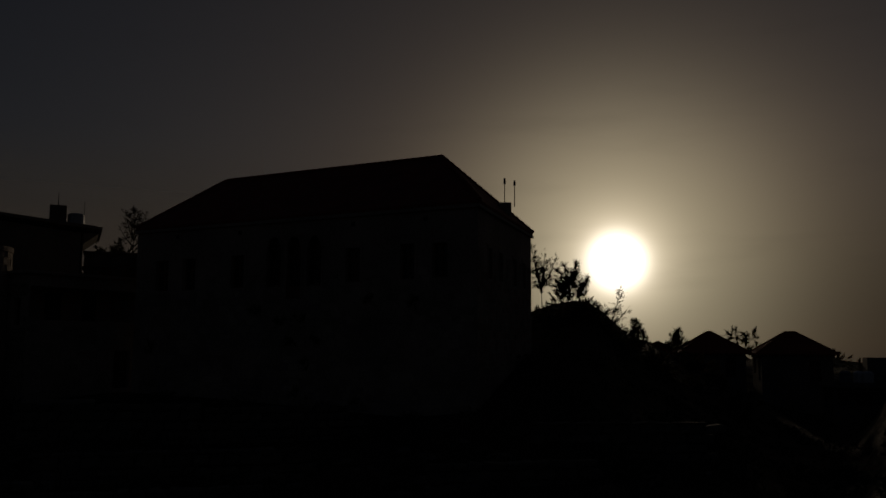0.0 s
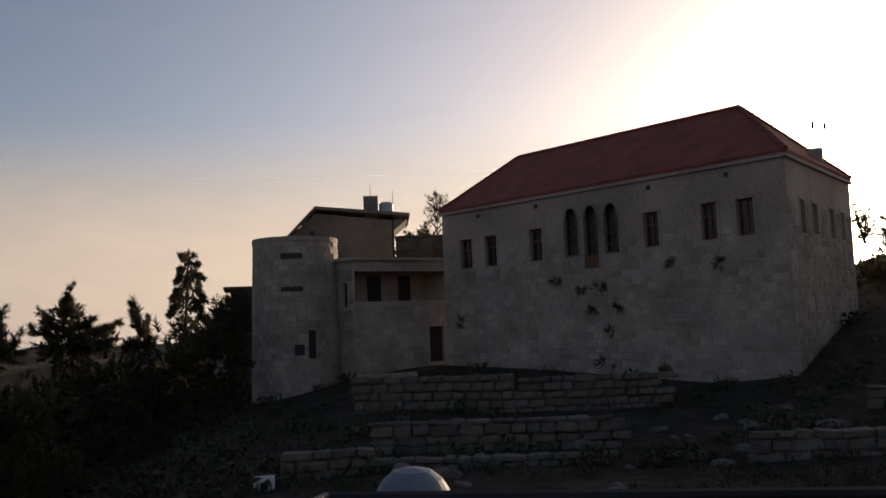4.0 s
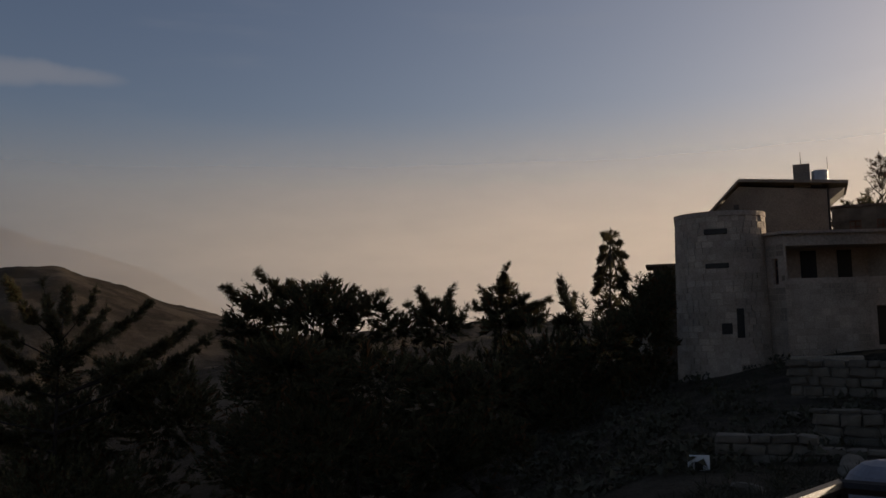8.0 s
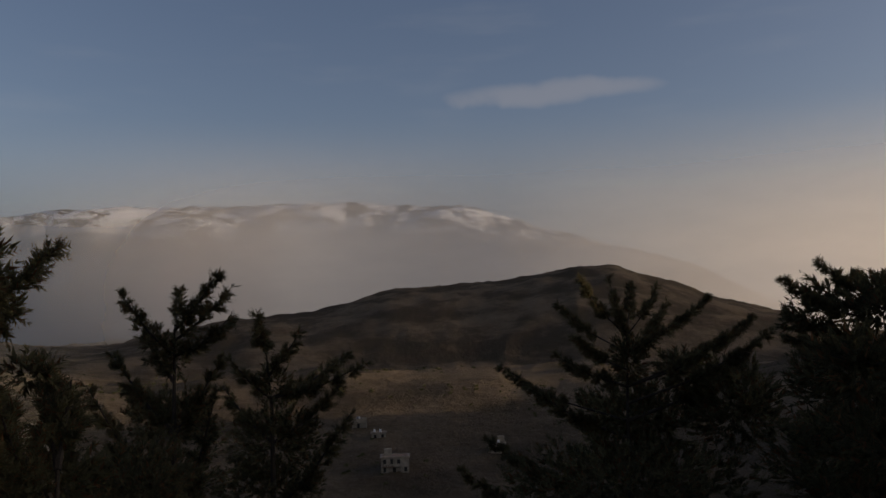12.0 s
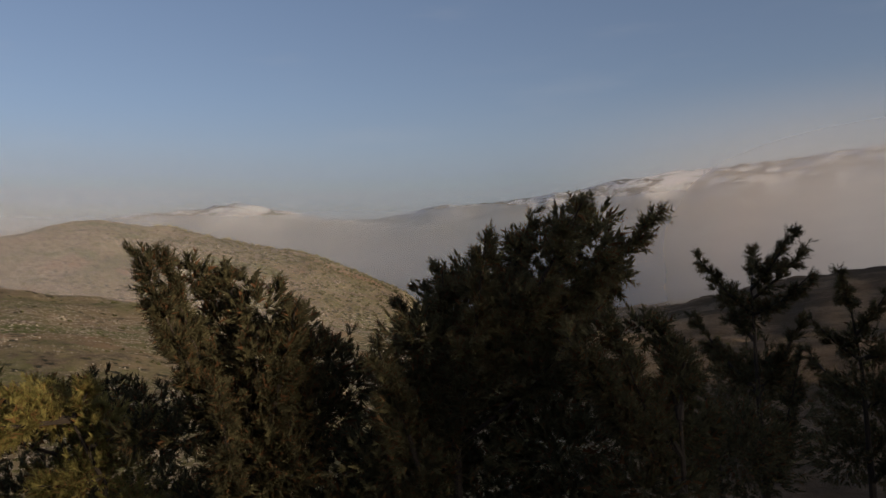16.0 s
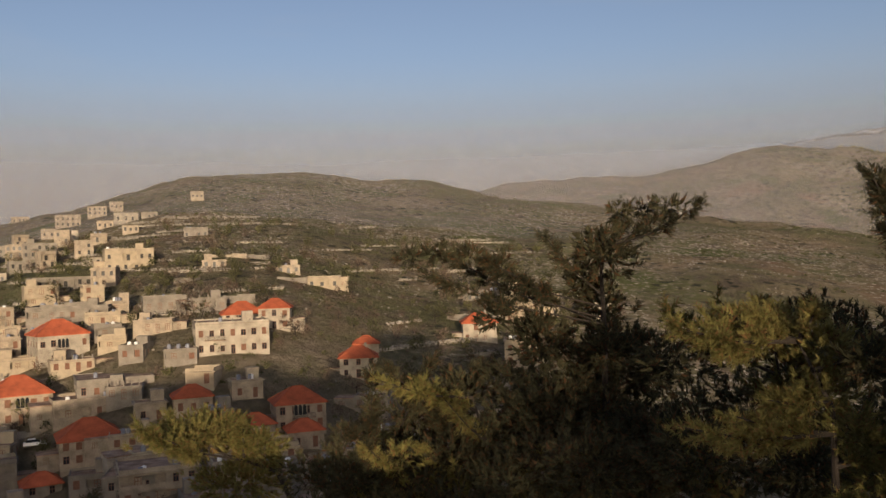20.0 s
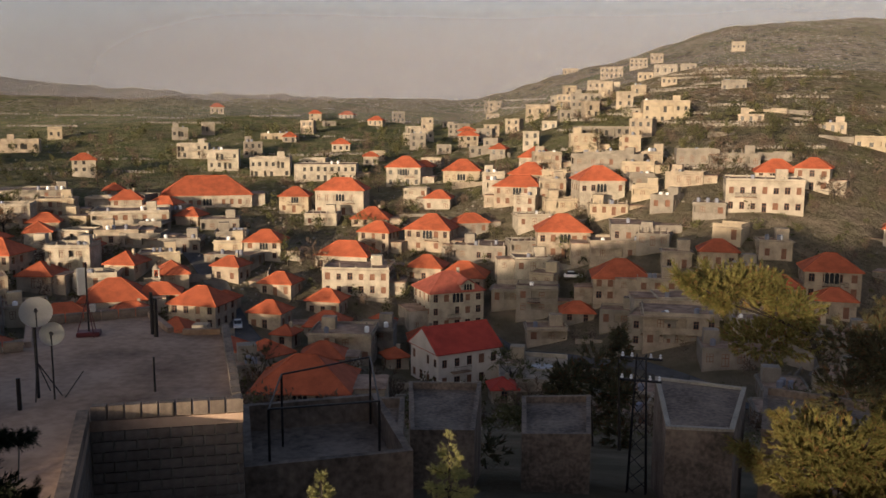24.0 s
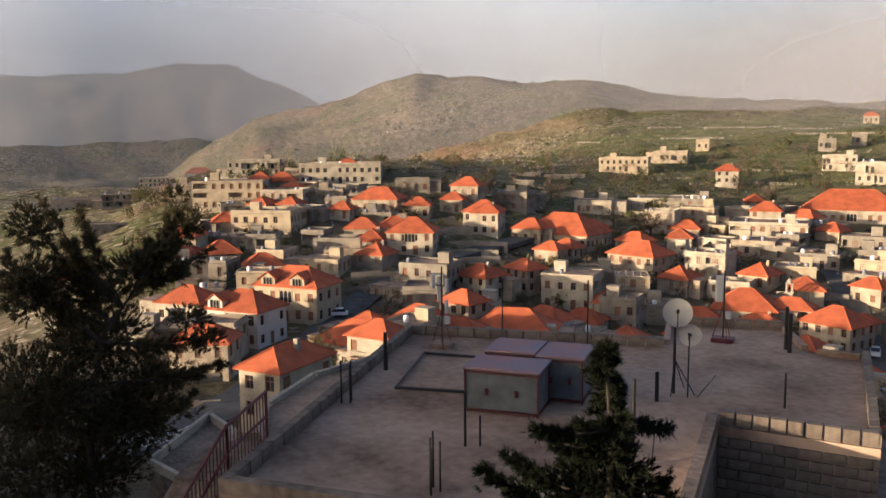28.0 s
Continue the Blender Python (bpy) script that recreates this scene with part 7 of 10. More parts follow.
    stones_on(c, sm, D, 8.6, side, 12, keep=0.8)
    m0, m1 = (CC + CR) / 2, (CL + CB) / 2
    body, cap = roof_shell([CC, CR, CB, CL], [m0.lerp(m1, 0.18), m0.lerp(m1, 0.89)], EAVE + 0.03, RIDGE, 0.12)
    r = part("roof", body, M["roof_dark"], c)
    part("ridge_tiles", cap, M["roof_dark"], r)
    part("chimney", _at(boxed(-0.35, -0.35, 0, 0.35, 0.35, 1.3, 0.04), CR.lerp(CC, 0.33) + Vector((-0.6, 0.3, 6.9))), M["castle"], c)
    for dx, l in ((0.0, 2.6), (0.55, 2.4)):
        bm = bmesh.new()
        p = CR.lerp(CC, 0.33) + Vector((-0.6 + dx, 0.3, 8.0))
        tube(bm, p, p + Vector((0, 0, l * 0.62)), 0.03, 0.02, 5)
        tube(bm, p + Vector((0, 0, l * 0.5)), p + Vector((0, 0, l * 0.62)), 0.07, 0.05, 6)
        part("antenna", bm, M["iron"], c)
    return c


def _at(bm, v, rz=0.0):
    bmesh.ops.transform(bm, matrix=Matrix.Translation(v) @ pose(0, 0, 0, 0, 0, rz), verts=bm.verts)
    return bm


make_castle()


def tuft(pos, r, seed, label="dark weed tuft growing out of the old wall", leaf="leaf_bush", size=0.12, n=60):
    rng = np.random.default_rng(seed)
    T = clump(rng, (0, 0, 0), r, r * 0.8, size, n)
    me = fast_mesh("weed_tuft", T.reshape(-1, 3), np.arange(len(T) * 3).reshape(-1, 3), M[leaf])
    o = new("weed_tuft", me)
    o.location = pos
    return tagged(o, label, "plant", "weeds on walls")


def make_tower():
    c = Vector((-25.86, 46.3, 0))
    t = thing("round_tower", Matrix.Translation((c.x, c.y, -4.6)), "battered round stone tower with flat top and narrow slits", "tower")
    prof = [(2.72, 0), (2.6, 4), (2.5, 9.75), (2.56, 9.78), (2.56, 10.05), (2.2, 10.06), (2.2, 9.8)]
    part("wall", lathe(prof, 40), M["castle"], t)
    rng = random.Random(5)
    V, F = [], []
    z = 0.1
    radius = lambda h: 2.72 - 0.0226 * h
    while z < 9.6:
        r = radius(z)
        a = 0.0
        while a < 6.2:
            da = rng.uniform(0.13, 0.28)
            if rng.random() < 0.85:
                i = len(V)
                p = r + 0.03 * rng.uniform(0.4, 1.2)
                for rr in (r - 0.02, p):
                    for aa, zz in ((a + 0.008, z + 0.015), (a + da - 0.008, z + 0.015), (a + da - 0.008, z + 0.335), (a + 0.008, z + 0.335)):
                        V.append((rr * math.cos(aa), rr * math.sin(aa), zz))
                F += [(i + 4, i + 5, i + 6, i + 7), (i, i + 1, i + 5, i + 4), (i + 1, i + 2, i + 6, i + 5), (i + 2, i + 3, i + 7, i + 6), (i + 3, i, i + 4, i + 7)]
            a += da
        z += 0.36
    o = new("wall_facing", raw_mesh("wall_facing", V, F, M["stone"]))
    o.parent = t
    tagged(o, kind="stuff")
    for ang, z, w, h in ((-66, 8.75, 1.25, 0.3), (-66, 6.85, 1.25, 0.28), (-58, 3.2, 0.55, 0.6), (-42, 3.0, 0.4, 1.6)):
        a = radians(ang)
        bm = boxed(-w / 2, -0.06, 0, w / 2, 0.4, h, 0.02)
        _at(bm, (math.cos(a) * (radius(z) - 0.03), math.sin(a) * (radius(z) - 0.03), z), ang + 90)
        part("slit", bm, M["dark"], t)


make_tower()


def make_annex():
    A, C, R = Vector((-24.5, 47.1, 0)), Vector((-22.0, 46.1, 0)), Vector((-17.6, 51.3, 0))
    Bk = R + (A - C)
    base, top = -3.4, 4.0
    t = thing("castle_annex", Matrix(), "low stone annex with a deep shaded loggia", "house")
    fa, fc = wall_frame(A, C, base), wall_frame(C, R, base)
    wa, wc, H = (C - A).length, (R - C).length, top - base
    ca = [(wa * 0.32, 4.65, wa * 0.48, 6.1), (wa * 0.66, 4.65, wa * 0.82, 6.1)]
    cc = [(0.12, 4.95, wc - 0.1, 6.75), (wc * 0.74, 1.2, wc * 0.89, 3.35)]
    bm = bmesh.new()
    facade(bm, fa, wa, H, ca, 0.3)
    facade(bm, fc, wc, H, cc, 2.4)
    facade(bm, wall_frame(R, Bk, base), wa, H, [])
    facade(bm, wall_frame(Bk, A, base), wc, H, [])
    part("wall", bm, M["castle"], t)
    for x0, z0, x1, z1 in ca:
        o = new("window", FRAME_ME)
        o.parent, o.matrix_basis = t, fa @ Matrix.Translation(((x0 + x1) / 2, 0.24, z0)) @ Matrix.Diagonal((x1 - x0, 1, z1 - z0, 1))
        p = new("pane", PANE_ME)
        p.parent = o
    for s, w in ((0.3, 0.9), (0.62, 0.8)):
        part("doorway", _panel(fc, wc * s, 4.97, wc * s + w, 6.6, 2.3, 2.39), M["dark"], t)
    x0, z0, x1, z1 = cc[1]
    part("door", _panel(fc, x0 + 0.04, z0, x1 - 0.04, z1 - 0.05, 0.3, 0.4), M["dark"], t, "dark wooden door in the shade")
    bm = bmesh.new()
    for p, q in ((A, C), (C, R)):
        fm = wall_frame(p, q, base)
        box(bm, -0.15, -0.2, H, (q - p).length + 0.18, 0.5, H + 0.16, fm)
    part("cornice", bm, M["castle"], t)
    bm = bmesh.new()
    v = [bm.verts.new((p.x, p.y, top + 0.02)) for p in (A, C, R, Bk)]
    f = bm.faces.new(v)
    bmesh.ops.solidify(bm, geom=[f], thickness=-0.1)
    part("roof_slab", bm, M["concrete"], t)
    stones_on(t, fc, wc, 4.8, [cc[1]], 21)
    stones_on(t, fa, wa, 7.2, ca, 22)


make_annex()


def make_back_house():
    """The grey villa behind the tower, with a thin canted roof slab and tanks on it."""
    t = thing("back_villa", Matrix(), "grey rendered villa with thin canted roof slab and rooftop tanks", "house")
    L, R = Vector((-29.3, 55.4, 0)), Vector((-24.1, 57.65, 0))
    fm = wall_frame(L, R, 0)
    w = (R - L).length
    bm = bmesh.new()
    for f in (((-0.2, 0, -2), (w, 0, -2), (w, 0, 7.7), (0, 0, 8.35), (-2.0, 0, 6.4), (-2.0, 0, -2)), ((w, 0, -2), (w, 6, -2), (w, 6, 7.7), (w, 0, 7.7)), ((-2, 6, -2), (-2, 0, -2), (-2, 0, 6.4), (-2, 6, 6.4)), ((w, 6, -2), (-2, 6, -2), (-2, 6, 6.4), (0, 6, 8.35), (w, 6, 7.7))):
        bm.faces.new([bm.verts.new(fm @ Vector(q)) for q in f])
    part("wall", bm, M["wall_c"], t)
    bm = bmesh.new()
    for x0, z0, x1, z1 in ((-2.4, 6.1, 0.05, 8.62), (0.05, 8.62, w + 1.15, 7.95)):
        v = [bm.verts.new(fm @ Vector(q)) for q in ((x0, -0.5, z0), (x1, -0.5, z1), (x1, 6.5, z1), (x0, 6.5, z0), (x0, -0.5, z0 + 0.2), (x1, -0.5, z1 + 0.2), (x1, 6.5, z1 + 0.2), (x0, 6.5, z0 + 0.2))]
        for f in ((0, 3, 2, 1), (4, 5, 6, 7), (0, 1, 5, 4), (1, 2, 6, 5), (2, 3, 7, 6), (3, 0, 4, 7)):
            bm.faces.new([v[i] for i in f])
    part("roof_slab", bm, M["wall_c"], t)
    part("bracket", _prism(fm, [(w + 0.02, 7.0), (w + 0.95, 7.75), (w + 0.02, 7.75)], 0.0, 5.0), M["wall_c"], t)
    bm = bmesh.new()
    tube(bm, fm @ Vector((0.05, 0.5, 8.7)), fm @ Vector((0.05, 0.5, 9.0)), 0.16, 0.02, 8)
    part("finial", bm, M["wall_c"], t)
    for k in range(3):
        part("window", _panel(fm, -1.5 + 0.55 * k, 5.4 + 0.5 * k, -1.15 + 0.55 * k, 6.1 + 0.5 * k, -0.03, 0.05), M["dark"], t)
    part("tank_house", _panel(fm, 3.5, 8.0, 4.55, 9.6, 0.5, 1.6), M["wall_c"], t)
    bm = lathe([(0.5, 0), (0.52, 0.1), (0.52, 0.95), (0.4, 1.05)], 14)
    _at(bm, fm @ Vector((5.15, 1.0, 8.1)))
    part("water_tank", bm, M["grey_metal"], t)
    for x, z0, z1 in ((4.0, 9.6, 10.5), (5.65, 8.0, 10.0)):
        bm = bmesh.new()
        tube(bm, fm @ Vector((x, 1.0, z0)), fm @ Vector((x, 1.0, z1)), 0.035, 0.02, 5)
        part("antenna", bm, M["iron"], t)
    bm = bmesh.new()
    tube(bm, fm @ Vector((w - 0.1, -0.06, 5)), fm @ Vector((w - 0.1, -0.06, 7.8)), 0.05, n=6)
    part("drain_pipe", bm, M["iron"], t)


def _prism(m, pts, y0, y1):
    bm = bmesh.new()
    a = [bm.verts.new(m @ Vector((x, y0, z))) for x, z in pts]
    b = [bm.verts.new(m @ Vector((x, y1, z))) for x, z in pts]
    n = len(pts)
    bm.faces.new(a)
    bm.faces.new(b[::-1])
    for i in range(n):
        bm.faces.new((a[(i + 1) % n], a[i], b[i], b[(i + 1) % n]))
    return bm


make_back_house()


def plain_block(a0, a1, d, z0, z1, label, over=0.3):
    """A dark stone house seen between nearer walls: four walls under a thin roof slab with a low parapet."""
    p, q = at(a0, 0, d), at(a1, 0, d)
    fm = wall_frame(Vector((p.x, p.y, 0)), Vector((q.x, q.y, 0)), z0)
    w, h = (q - p).length, z1 - z0
    t = thing("house", fm, label, "house")
    bm = bmesh.new()
    cells = [(w * 0.25, h - 2.3, w * 0.25 + 0.8, h - 1.0), (w * 0.65, h - 2.3, w * 0.65 + 0.8, h - 1.0)]
    facade(bm, Matrix(), w, h, cells)
    facade(bm, pose(w, 0, 0, 0, 0, 90), 5, h, [])
    facade(bm, pose(0, 5, 0, 0, 0, 270), 5, h, [])
    facade(bm, pose(w, 5, 0, 0, 0, 180), w, h, [])
    part("wall", bm, M["rubble"], t)
    for c in cells:
        o = new("window", FRAME_ME)
        o.parent, o.matrix_basis = t, Matrix.Translation(((c[0] + c[2]) / 2, 0.16, c[1])) @ Matrix.Diagonal((0.8, 1, 1.3, 1))
    part("roof_slab", boxed(-over, -over, h + 0.003, w + over * 0.3, 5, h + 0.2, 0.02), M["dark_cement"], t)


plain_block(22.6, 18.9, 72, -6, 7.35, "dark stone house with flat roof behind the castle", 0.1)
plain_block(33.35, 31.6, 64, -9, 3.1, "dark flat-roofed outbuilding beside the round tower", 0.5)


def stone_mesh(seed):
    rng = random.Random(seed)
    bm = boxed(-0.5, -0.5, -0.5, 0.5, 0.5, 0.5, 0.1)
    for v in bm.verts:
        v.co += Vector((rng.uniform(-0.05, 0.05), rng.uniform(-0.05, 0.05), rng.uniform(-0.05, 0.05)))
    return mesh_of("stone", bm, M["rubble"])


STONES = [stone_mesh(k) for k in range(6)]


def rubble_wall(a, b, h, seed, label="dry-laid rubble terrace wall", course=0.32, thick=0.45):
    """A terrace wall of separate stones in courses, on its own core."""
    rng = random.Random(seed)
    a, b = Vector(a), Vector(b)
    fm = wall_frame(Vector((a.x, a.y, 0)), Vector((b.x, b.y, 0)), 0)
    w = math.hypot(b.x - a.x, b.y - a.y)
    t = thing("terrace_wall", fm @ Matrix.Translation((0, 0, a.z - h)), label, "wall", "terrace walls")
    part("core", boxed(0, 0.08, -0.5, w, thick, h - 0.06), M["rubble"], t)
    z = 0.0
    while z < h - 0.05:
        ch = min(course * rng.uniform(0.85, 1.2), h - z)
        x = -rng.uniform(0, 0.2)
        while x < w:
            l = rng.uniform(0.4, 1.0)
            o = new("stone", rng.choice(STONES))
            o.parent = t
            o.matrix_basis = Matrix.Translation((x + l / 2, 0.16, z + ch / 2)) @ pose(0, 0, 0, rng.uniform(-7, 7), rng.uniform(-7, 7), rng.uniform(-7, 7)) @ Matrix.Diagonal((l * rng.uniform(0.85, 1.0), rng.uniform(0.3, 0.5), ch * rng.uniform(0.75, 1.0), 1))
            x += l
        z += ch


rubble_wall((-16.4, 34.2, -2.1), (-9.5, 34.9, 0), 1.7, 31)
rubble_wall((-9.3, 34.9, -2.25), (-3.9, 36.7, 0), 1.5, 32)
rubble_wall((-12.0, 26.3, -3.08), (-4.6, 28.4, 0), 1.1, 33)
rubble_wall((-12.8, 22.1, -3.4), (-10.9, 23.1, 0), 0.9, 34)
rubble_wall((-10.8, 23.2, -3.75), (-4.7, 25.2, 0), 0.5, 35)
rubble_wall((-0.3, 25.6, -3.2), (4.4, 26.9, 0), 0.9, 36)
rubble_wall((3.5, 33.0, -2.6), (10.0, 33.5, 0), 1.5, 37)
o = thing("stone_bench", pose(-20.0, 41.9, -3.4, 0, 0, 24), "long pale stone slab lying on a low base", "bench")
part("slab", boxed(0, 0, 0.62, 3.3, 0.9, 0.95, 0.04), M["wall_a"], o)
part("base", boxed(0.2, 0.15, -0.6, 3.1, 0.8, 0.617), M["stone"], o)


def rock_mesh(seed):
    rng = random.Random(seed)
    bm = bmesh.new()
    bmesh.ops.create_icosphere(bm, subdivisions=2, radius=0.5)
    off = Vector((rng.uniform(-9, 9), rng.uniform(-9, 9), 0))
    for v in bm.verts:
        n = noise.fractal(v.co * 2.2 + off, 0.8, 2.0, 3)
        v.co *= 1 + 0.35 * n
        v.co.x = max(-0.42, min(0.42, v.co.x * 1.15))
        v.co.z *= 0.8
    return mesh_of("rock", bm, M["rubble"])


ROCKS = [rock_mesh(k) for k in range(6)]


def boulders():
    rng = random.Random(77)
    for k in range(70):
        az, d = rng.uniform(-26, 30), rng.uniform(15, 38)
        a = radians(az)
        x, y = -math.sin(a) * d, math.cos(a) * d
        s = rng.uniform(0.25, 0.9)
        o = new("boulder", rng.choice(ROCKS))
        o.matrix_world = Matrix.Translation((x, y, land(x, y) + s * 0.05)) @ pose(0, 0, 0, rng.uniform(-20, 20), rng.uniform(-20, 20), rng.uniform(0, 360)) @ Matrix.Diagonal((s * 1.3, s, s * 0.7, 1))
        tagged(o, "grey weathered boulder half sunk in the slope", "rock", "boulders below the castle")


boulders()
for k, (s, z, r) in enumerate(((12.91, 2.12, 0.3), (10.07, 1.6, 0.35), (10.56, 0.39, 0.3), (9.5, -0.7, 0.4), (5.67, 2.46, 0.35), (11.26, 1.54, 0.2), (9.0, 0.55, 0.22), (3.2, 2.3, 0.25), (20.5, 0.2, 0.4), (9.9, -2.3, 0.7), (18.5, -2.5, 0.6), (6.2, -2.6, 0.8))):
    p = CC.lerp(CL, s / 21.9)
    n = Vector((-(CL - CC).y, (CL - CC).x, 0)).normalized()
    tuft((p.x + n.x * 0.15, p.y + n.y * 0.15, z), r, 40 + k)


def terrace():
    """The stone-flagged roof terrace from which the view is taken, with its iron rail."""
    t = thing("view_terrace", Matrix(), "concrete viewing terrace on unseen added stone piers", "terrace")
    part("slab", boxed(-1.65, -1.0, -1.85, 3.0, 4.0, -1.6, 0.02), M["concrete"], t)
    # unseen piers, added in place of walls so low sun reaches the trees
    for px, py in ((-1.2, -0.6), (2.5, -0.6), (-1.2, 3.4), (2.5, 3.4)):
        part("pier", boxed(px - 0.3, py - 0.3, -7.0, px + 0.3, py + 0.3, -1.853, 0.03), M["stone"], t)
    rail = thing("terrace_rail", Matrix(), "dark iron terrace railing with curled pickets", "railing")
    c, r, l = Vector((-1.51, 3.04, -0.55)), Vector((2.9, 3.9, -0.55)), Vector((-1.53, -0.9, -0.55))
    for p, q in ((c, r), (c, l)):
        n = int((q - p).length / 0.235)
        bm = bmesh.new()
        tube(bm, p, q, 0.022, n=8)
        part("top_rail", bm, M["iron"], rail)
        bm = bmesh.new()
        tube(bm, p - Vector((0, 0, 0.92)), q - Vector((0, 0, 0.92)), 0.015, n=6)
        part("bottom_rail", bm, M["iron"], rail)
        for k in range(n + 1):
            o = p.lerp(q, k / n)
            bm = bmesh.new()
            tube(bm, o, o - Vector((0, 0, 1.04)), 0.012 if k else 0.025, n=6)
            part("picket" if k else "post", bm, M["iron"], rail)
            if k and k > 2:
                bm = bmesh.new()
                d = (q - p).normalized()
                pts = [o + d * (0.02 + 0.07 * math.sin(u)) - Vector((0, 0, 0.03 + 0.075 * (1 - math.cos(u)))) for u in np.linspace(0, 3.6, 7)]
                for u, w in zip(pts, pts[1:]):
                    tube(bm, u, w, 0.008, n=5)
                part("curl", bm, M["iron"], rail)


terrace()
w = thing("water_tank", pose(-3.2, 7.95, -3.9), "white plastic water tank with a domed top", "tank")
part("body", lathe([(0.36, 0), (0.37, 0.05), (0.37, 2.25), (0.36, 2.3), (0.34, 2.4), (0.28, 2.5), (0.18, 2.58), (0.06, 2.61)], 28), M["tank"], w)
part("band", lathe([(0.376, 1.2), (0.382, 1.22), (0.382, 1.3), (0.376, 1.32)], 28), M["grey_metal"], w)
s = thing("notice_board", pose(-12.73, 20.91, -4.9, 0, 0, 31), "small white notice board on a post", "sign")
part("board", boxed(-0.28, -0.02, 0.53, 0.28, 0.02, 1.07, 0.005), M["white_metal"], s)
part("emblem", boxed(-0.1, -0.026, 0.68, 0.1, -0.021, 0.9), M["dark"], s, "dark unreadable emblem bars")
bm = bmesh.new()
tube(bm, (0, 0.04, -0.6), (0, 0.04, 1.0), 0.025, n=6)
part("post", bm, M["iron"], s)



# ---- the flat roofs just below ----
ROOF_Z = -5.39
OUT = [Vector(p) for p in ((12.6, -4.1), (20.3, -12.1), (15.14, -16.66), (16.9, -18.7), (14.5, -20.85), (12.6, -19.1), (11.35, -19.6), (7.93, -14.14), (10.33, -12.87), (7.2, -8.3))]


def block_mesh(seed):
    rng = random.Random(seed)
    bm = boxed(-0.5, -0.5, -0.5, 0.5, 0.5, 0.5, 0.025)
    for v in bm.verts:
        v.co += Vector((rng.uniform(-0.012, 0.012), rng.uniform(-0.02, 0.02), rng.uniform(-0.012, 0.012)))
    return mesh_of("block", bm, M["block"])


BLOCKS = [block_mesh(k) for k in range(5)]


def lay_blocks(parent, a, b, z0, courses, seed, thick=0.2, bl=0.4, bh=0.2, miss=0.0, inset=0.0):
    """Cement blocks in running bond between two plan points; the joints stay open behind."""
    rng = random.Random(seed)
    a3, b3 = Vector((a.x, a.y, 0)), Vector((b.x, b.y, 0))
    fm = wall_frame(a3, b3, z0)
    w = (b3 - a3).length
    for c in range(courses):
        x = -(c % 2) * bl / 2
        while x < w - 0.02:
            x0, x1 = max(x, 0), min(x + bl, w)
            if x1 - x0 > 0.06 and rng.random() >= miss:
                o = new("block", rng.choice(BLOCKS))
                o.parent = parent
                o.matrix_basis = fm @ Matrix.Translation(((x0 + x1) / 2, inset + thick / 2 + rng.uniform(-0.008, 0.008), (c + 0.5) * bh)) @ Matrix.Diagonal((x1 - x0 - 0.034, thick, bh - 0.02, 1))
            x += bl


def poly_prism(pts, z0, z1):
    bm = bmesh.new()
    lo = [bm.verts.new((p.x, p.y, z0)) for p in pts]
    hi = [bm.verts.new((p.x, p.y, z1)) for p in pts]
    n = len(pts)
    for i in range(n):
        bm.faces.new((lo[(i + 1) % n], lo[i], hi[i], hi[(i + 1) % n]))
    bm.faces.new(hi[::-1])
    bm.faces.new(lo)
    bmesh.ops.recalc_face_normals(bm, faces=bm.faces[:])
    return bm


def big_roof():
    t = thing("flat_roofed_building", Matrix(), "unfinished flat-roofed cement block building with a worn concrete roof", "building")
    cx = sum((p.x for p in OUT)) / len(OUT)
    part("wall", poly_prism([p + (Vector((cx, -12.5)) - p).normalized() * 0.22 for p in OUT], -30, ROOF_Z - 0.2), M["wall_c"], t)
    part("roof_slab", poly_prism(OUT, ROOF_Z - 0.197, ROOF_Z), M["concrete"], t)
    n = len(OUT)
    for i in range(n):
        a, b = OUT[i], OUT[(i + 1) % n]
        fm = wall_frame(Vector((b.x, b.y, 0)), Vector((a.x, a.y, 0)), ROOF_Z)
        w = (b - a).length
        if i in (7,):
            # the parapet over the notch: two courses of block
            lay_blocks(t, b, a, ROOF_Z + 0.003, 1, 50 + i, bl=0.3, bh=0.28)
            continue
        if i in (0, 1, 3, 6):
            lay_blocks(t, b, a, ROOF_Z + 0.003, 1, 50 + i, bl=0.45, bh=0.26, thick=0.18)
        elif i in (8, 9):
            bm = bmesh.new()
            box(bm, 0, 0, 0.003, w, 0.2, 0.24, fm)
            part("kerb", bm, M["dark_cement"], t)
        else:
            bm = bmesh.new()
            box(bm, 0.2, 0, 0.003, w - 0.2, 0.16, 0.14, fm)
            part("kerb", bm, M["concrete"], t)
    # bare block face in the notch
    lay_blocks(t, OUT[8], OUT[7], ROOF_Z - 0.2 - 0.2 * 26, 26, 71, thick=0.18)
    lay_blocks(t, OUT[9], OUT[8], ROOF_Z - 0.2 - 0.2 * 14, 14, 72, thick=0.18)
    return t


big_roof()


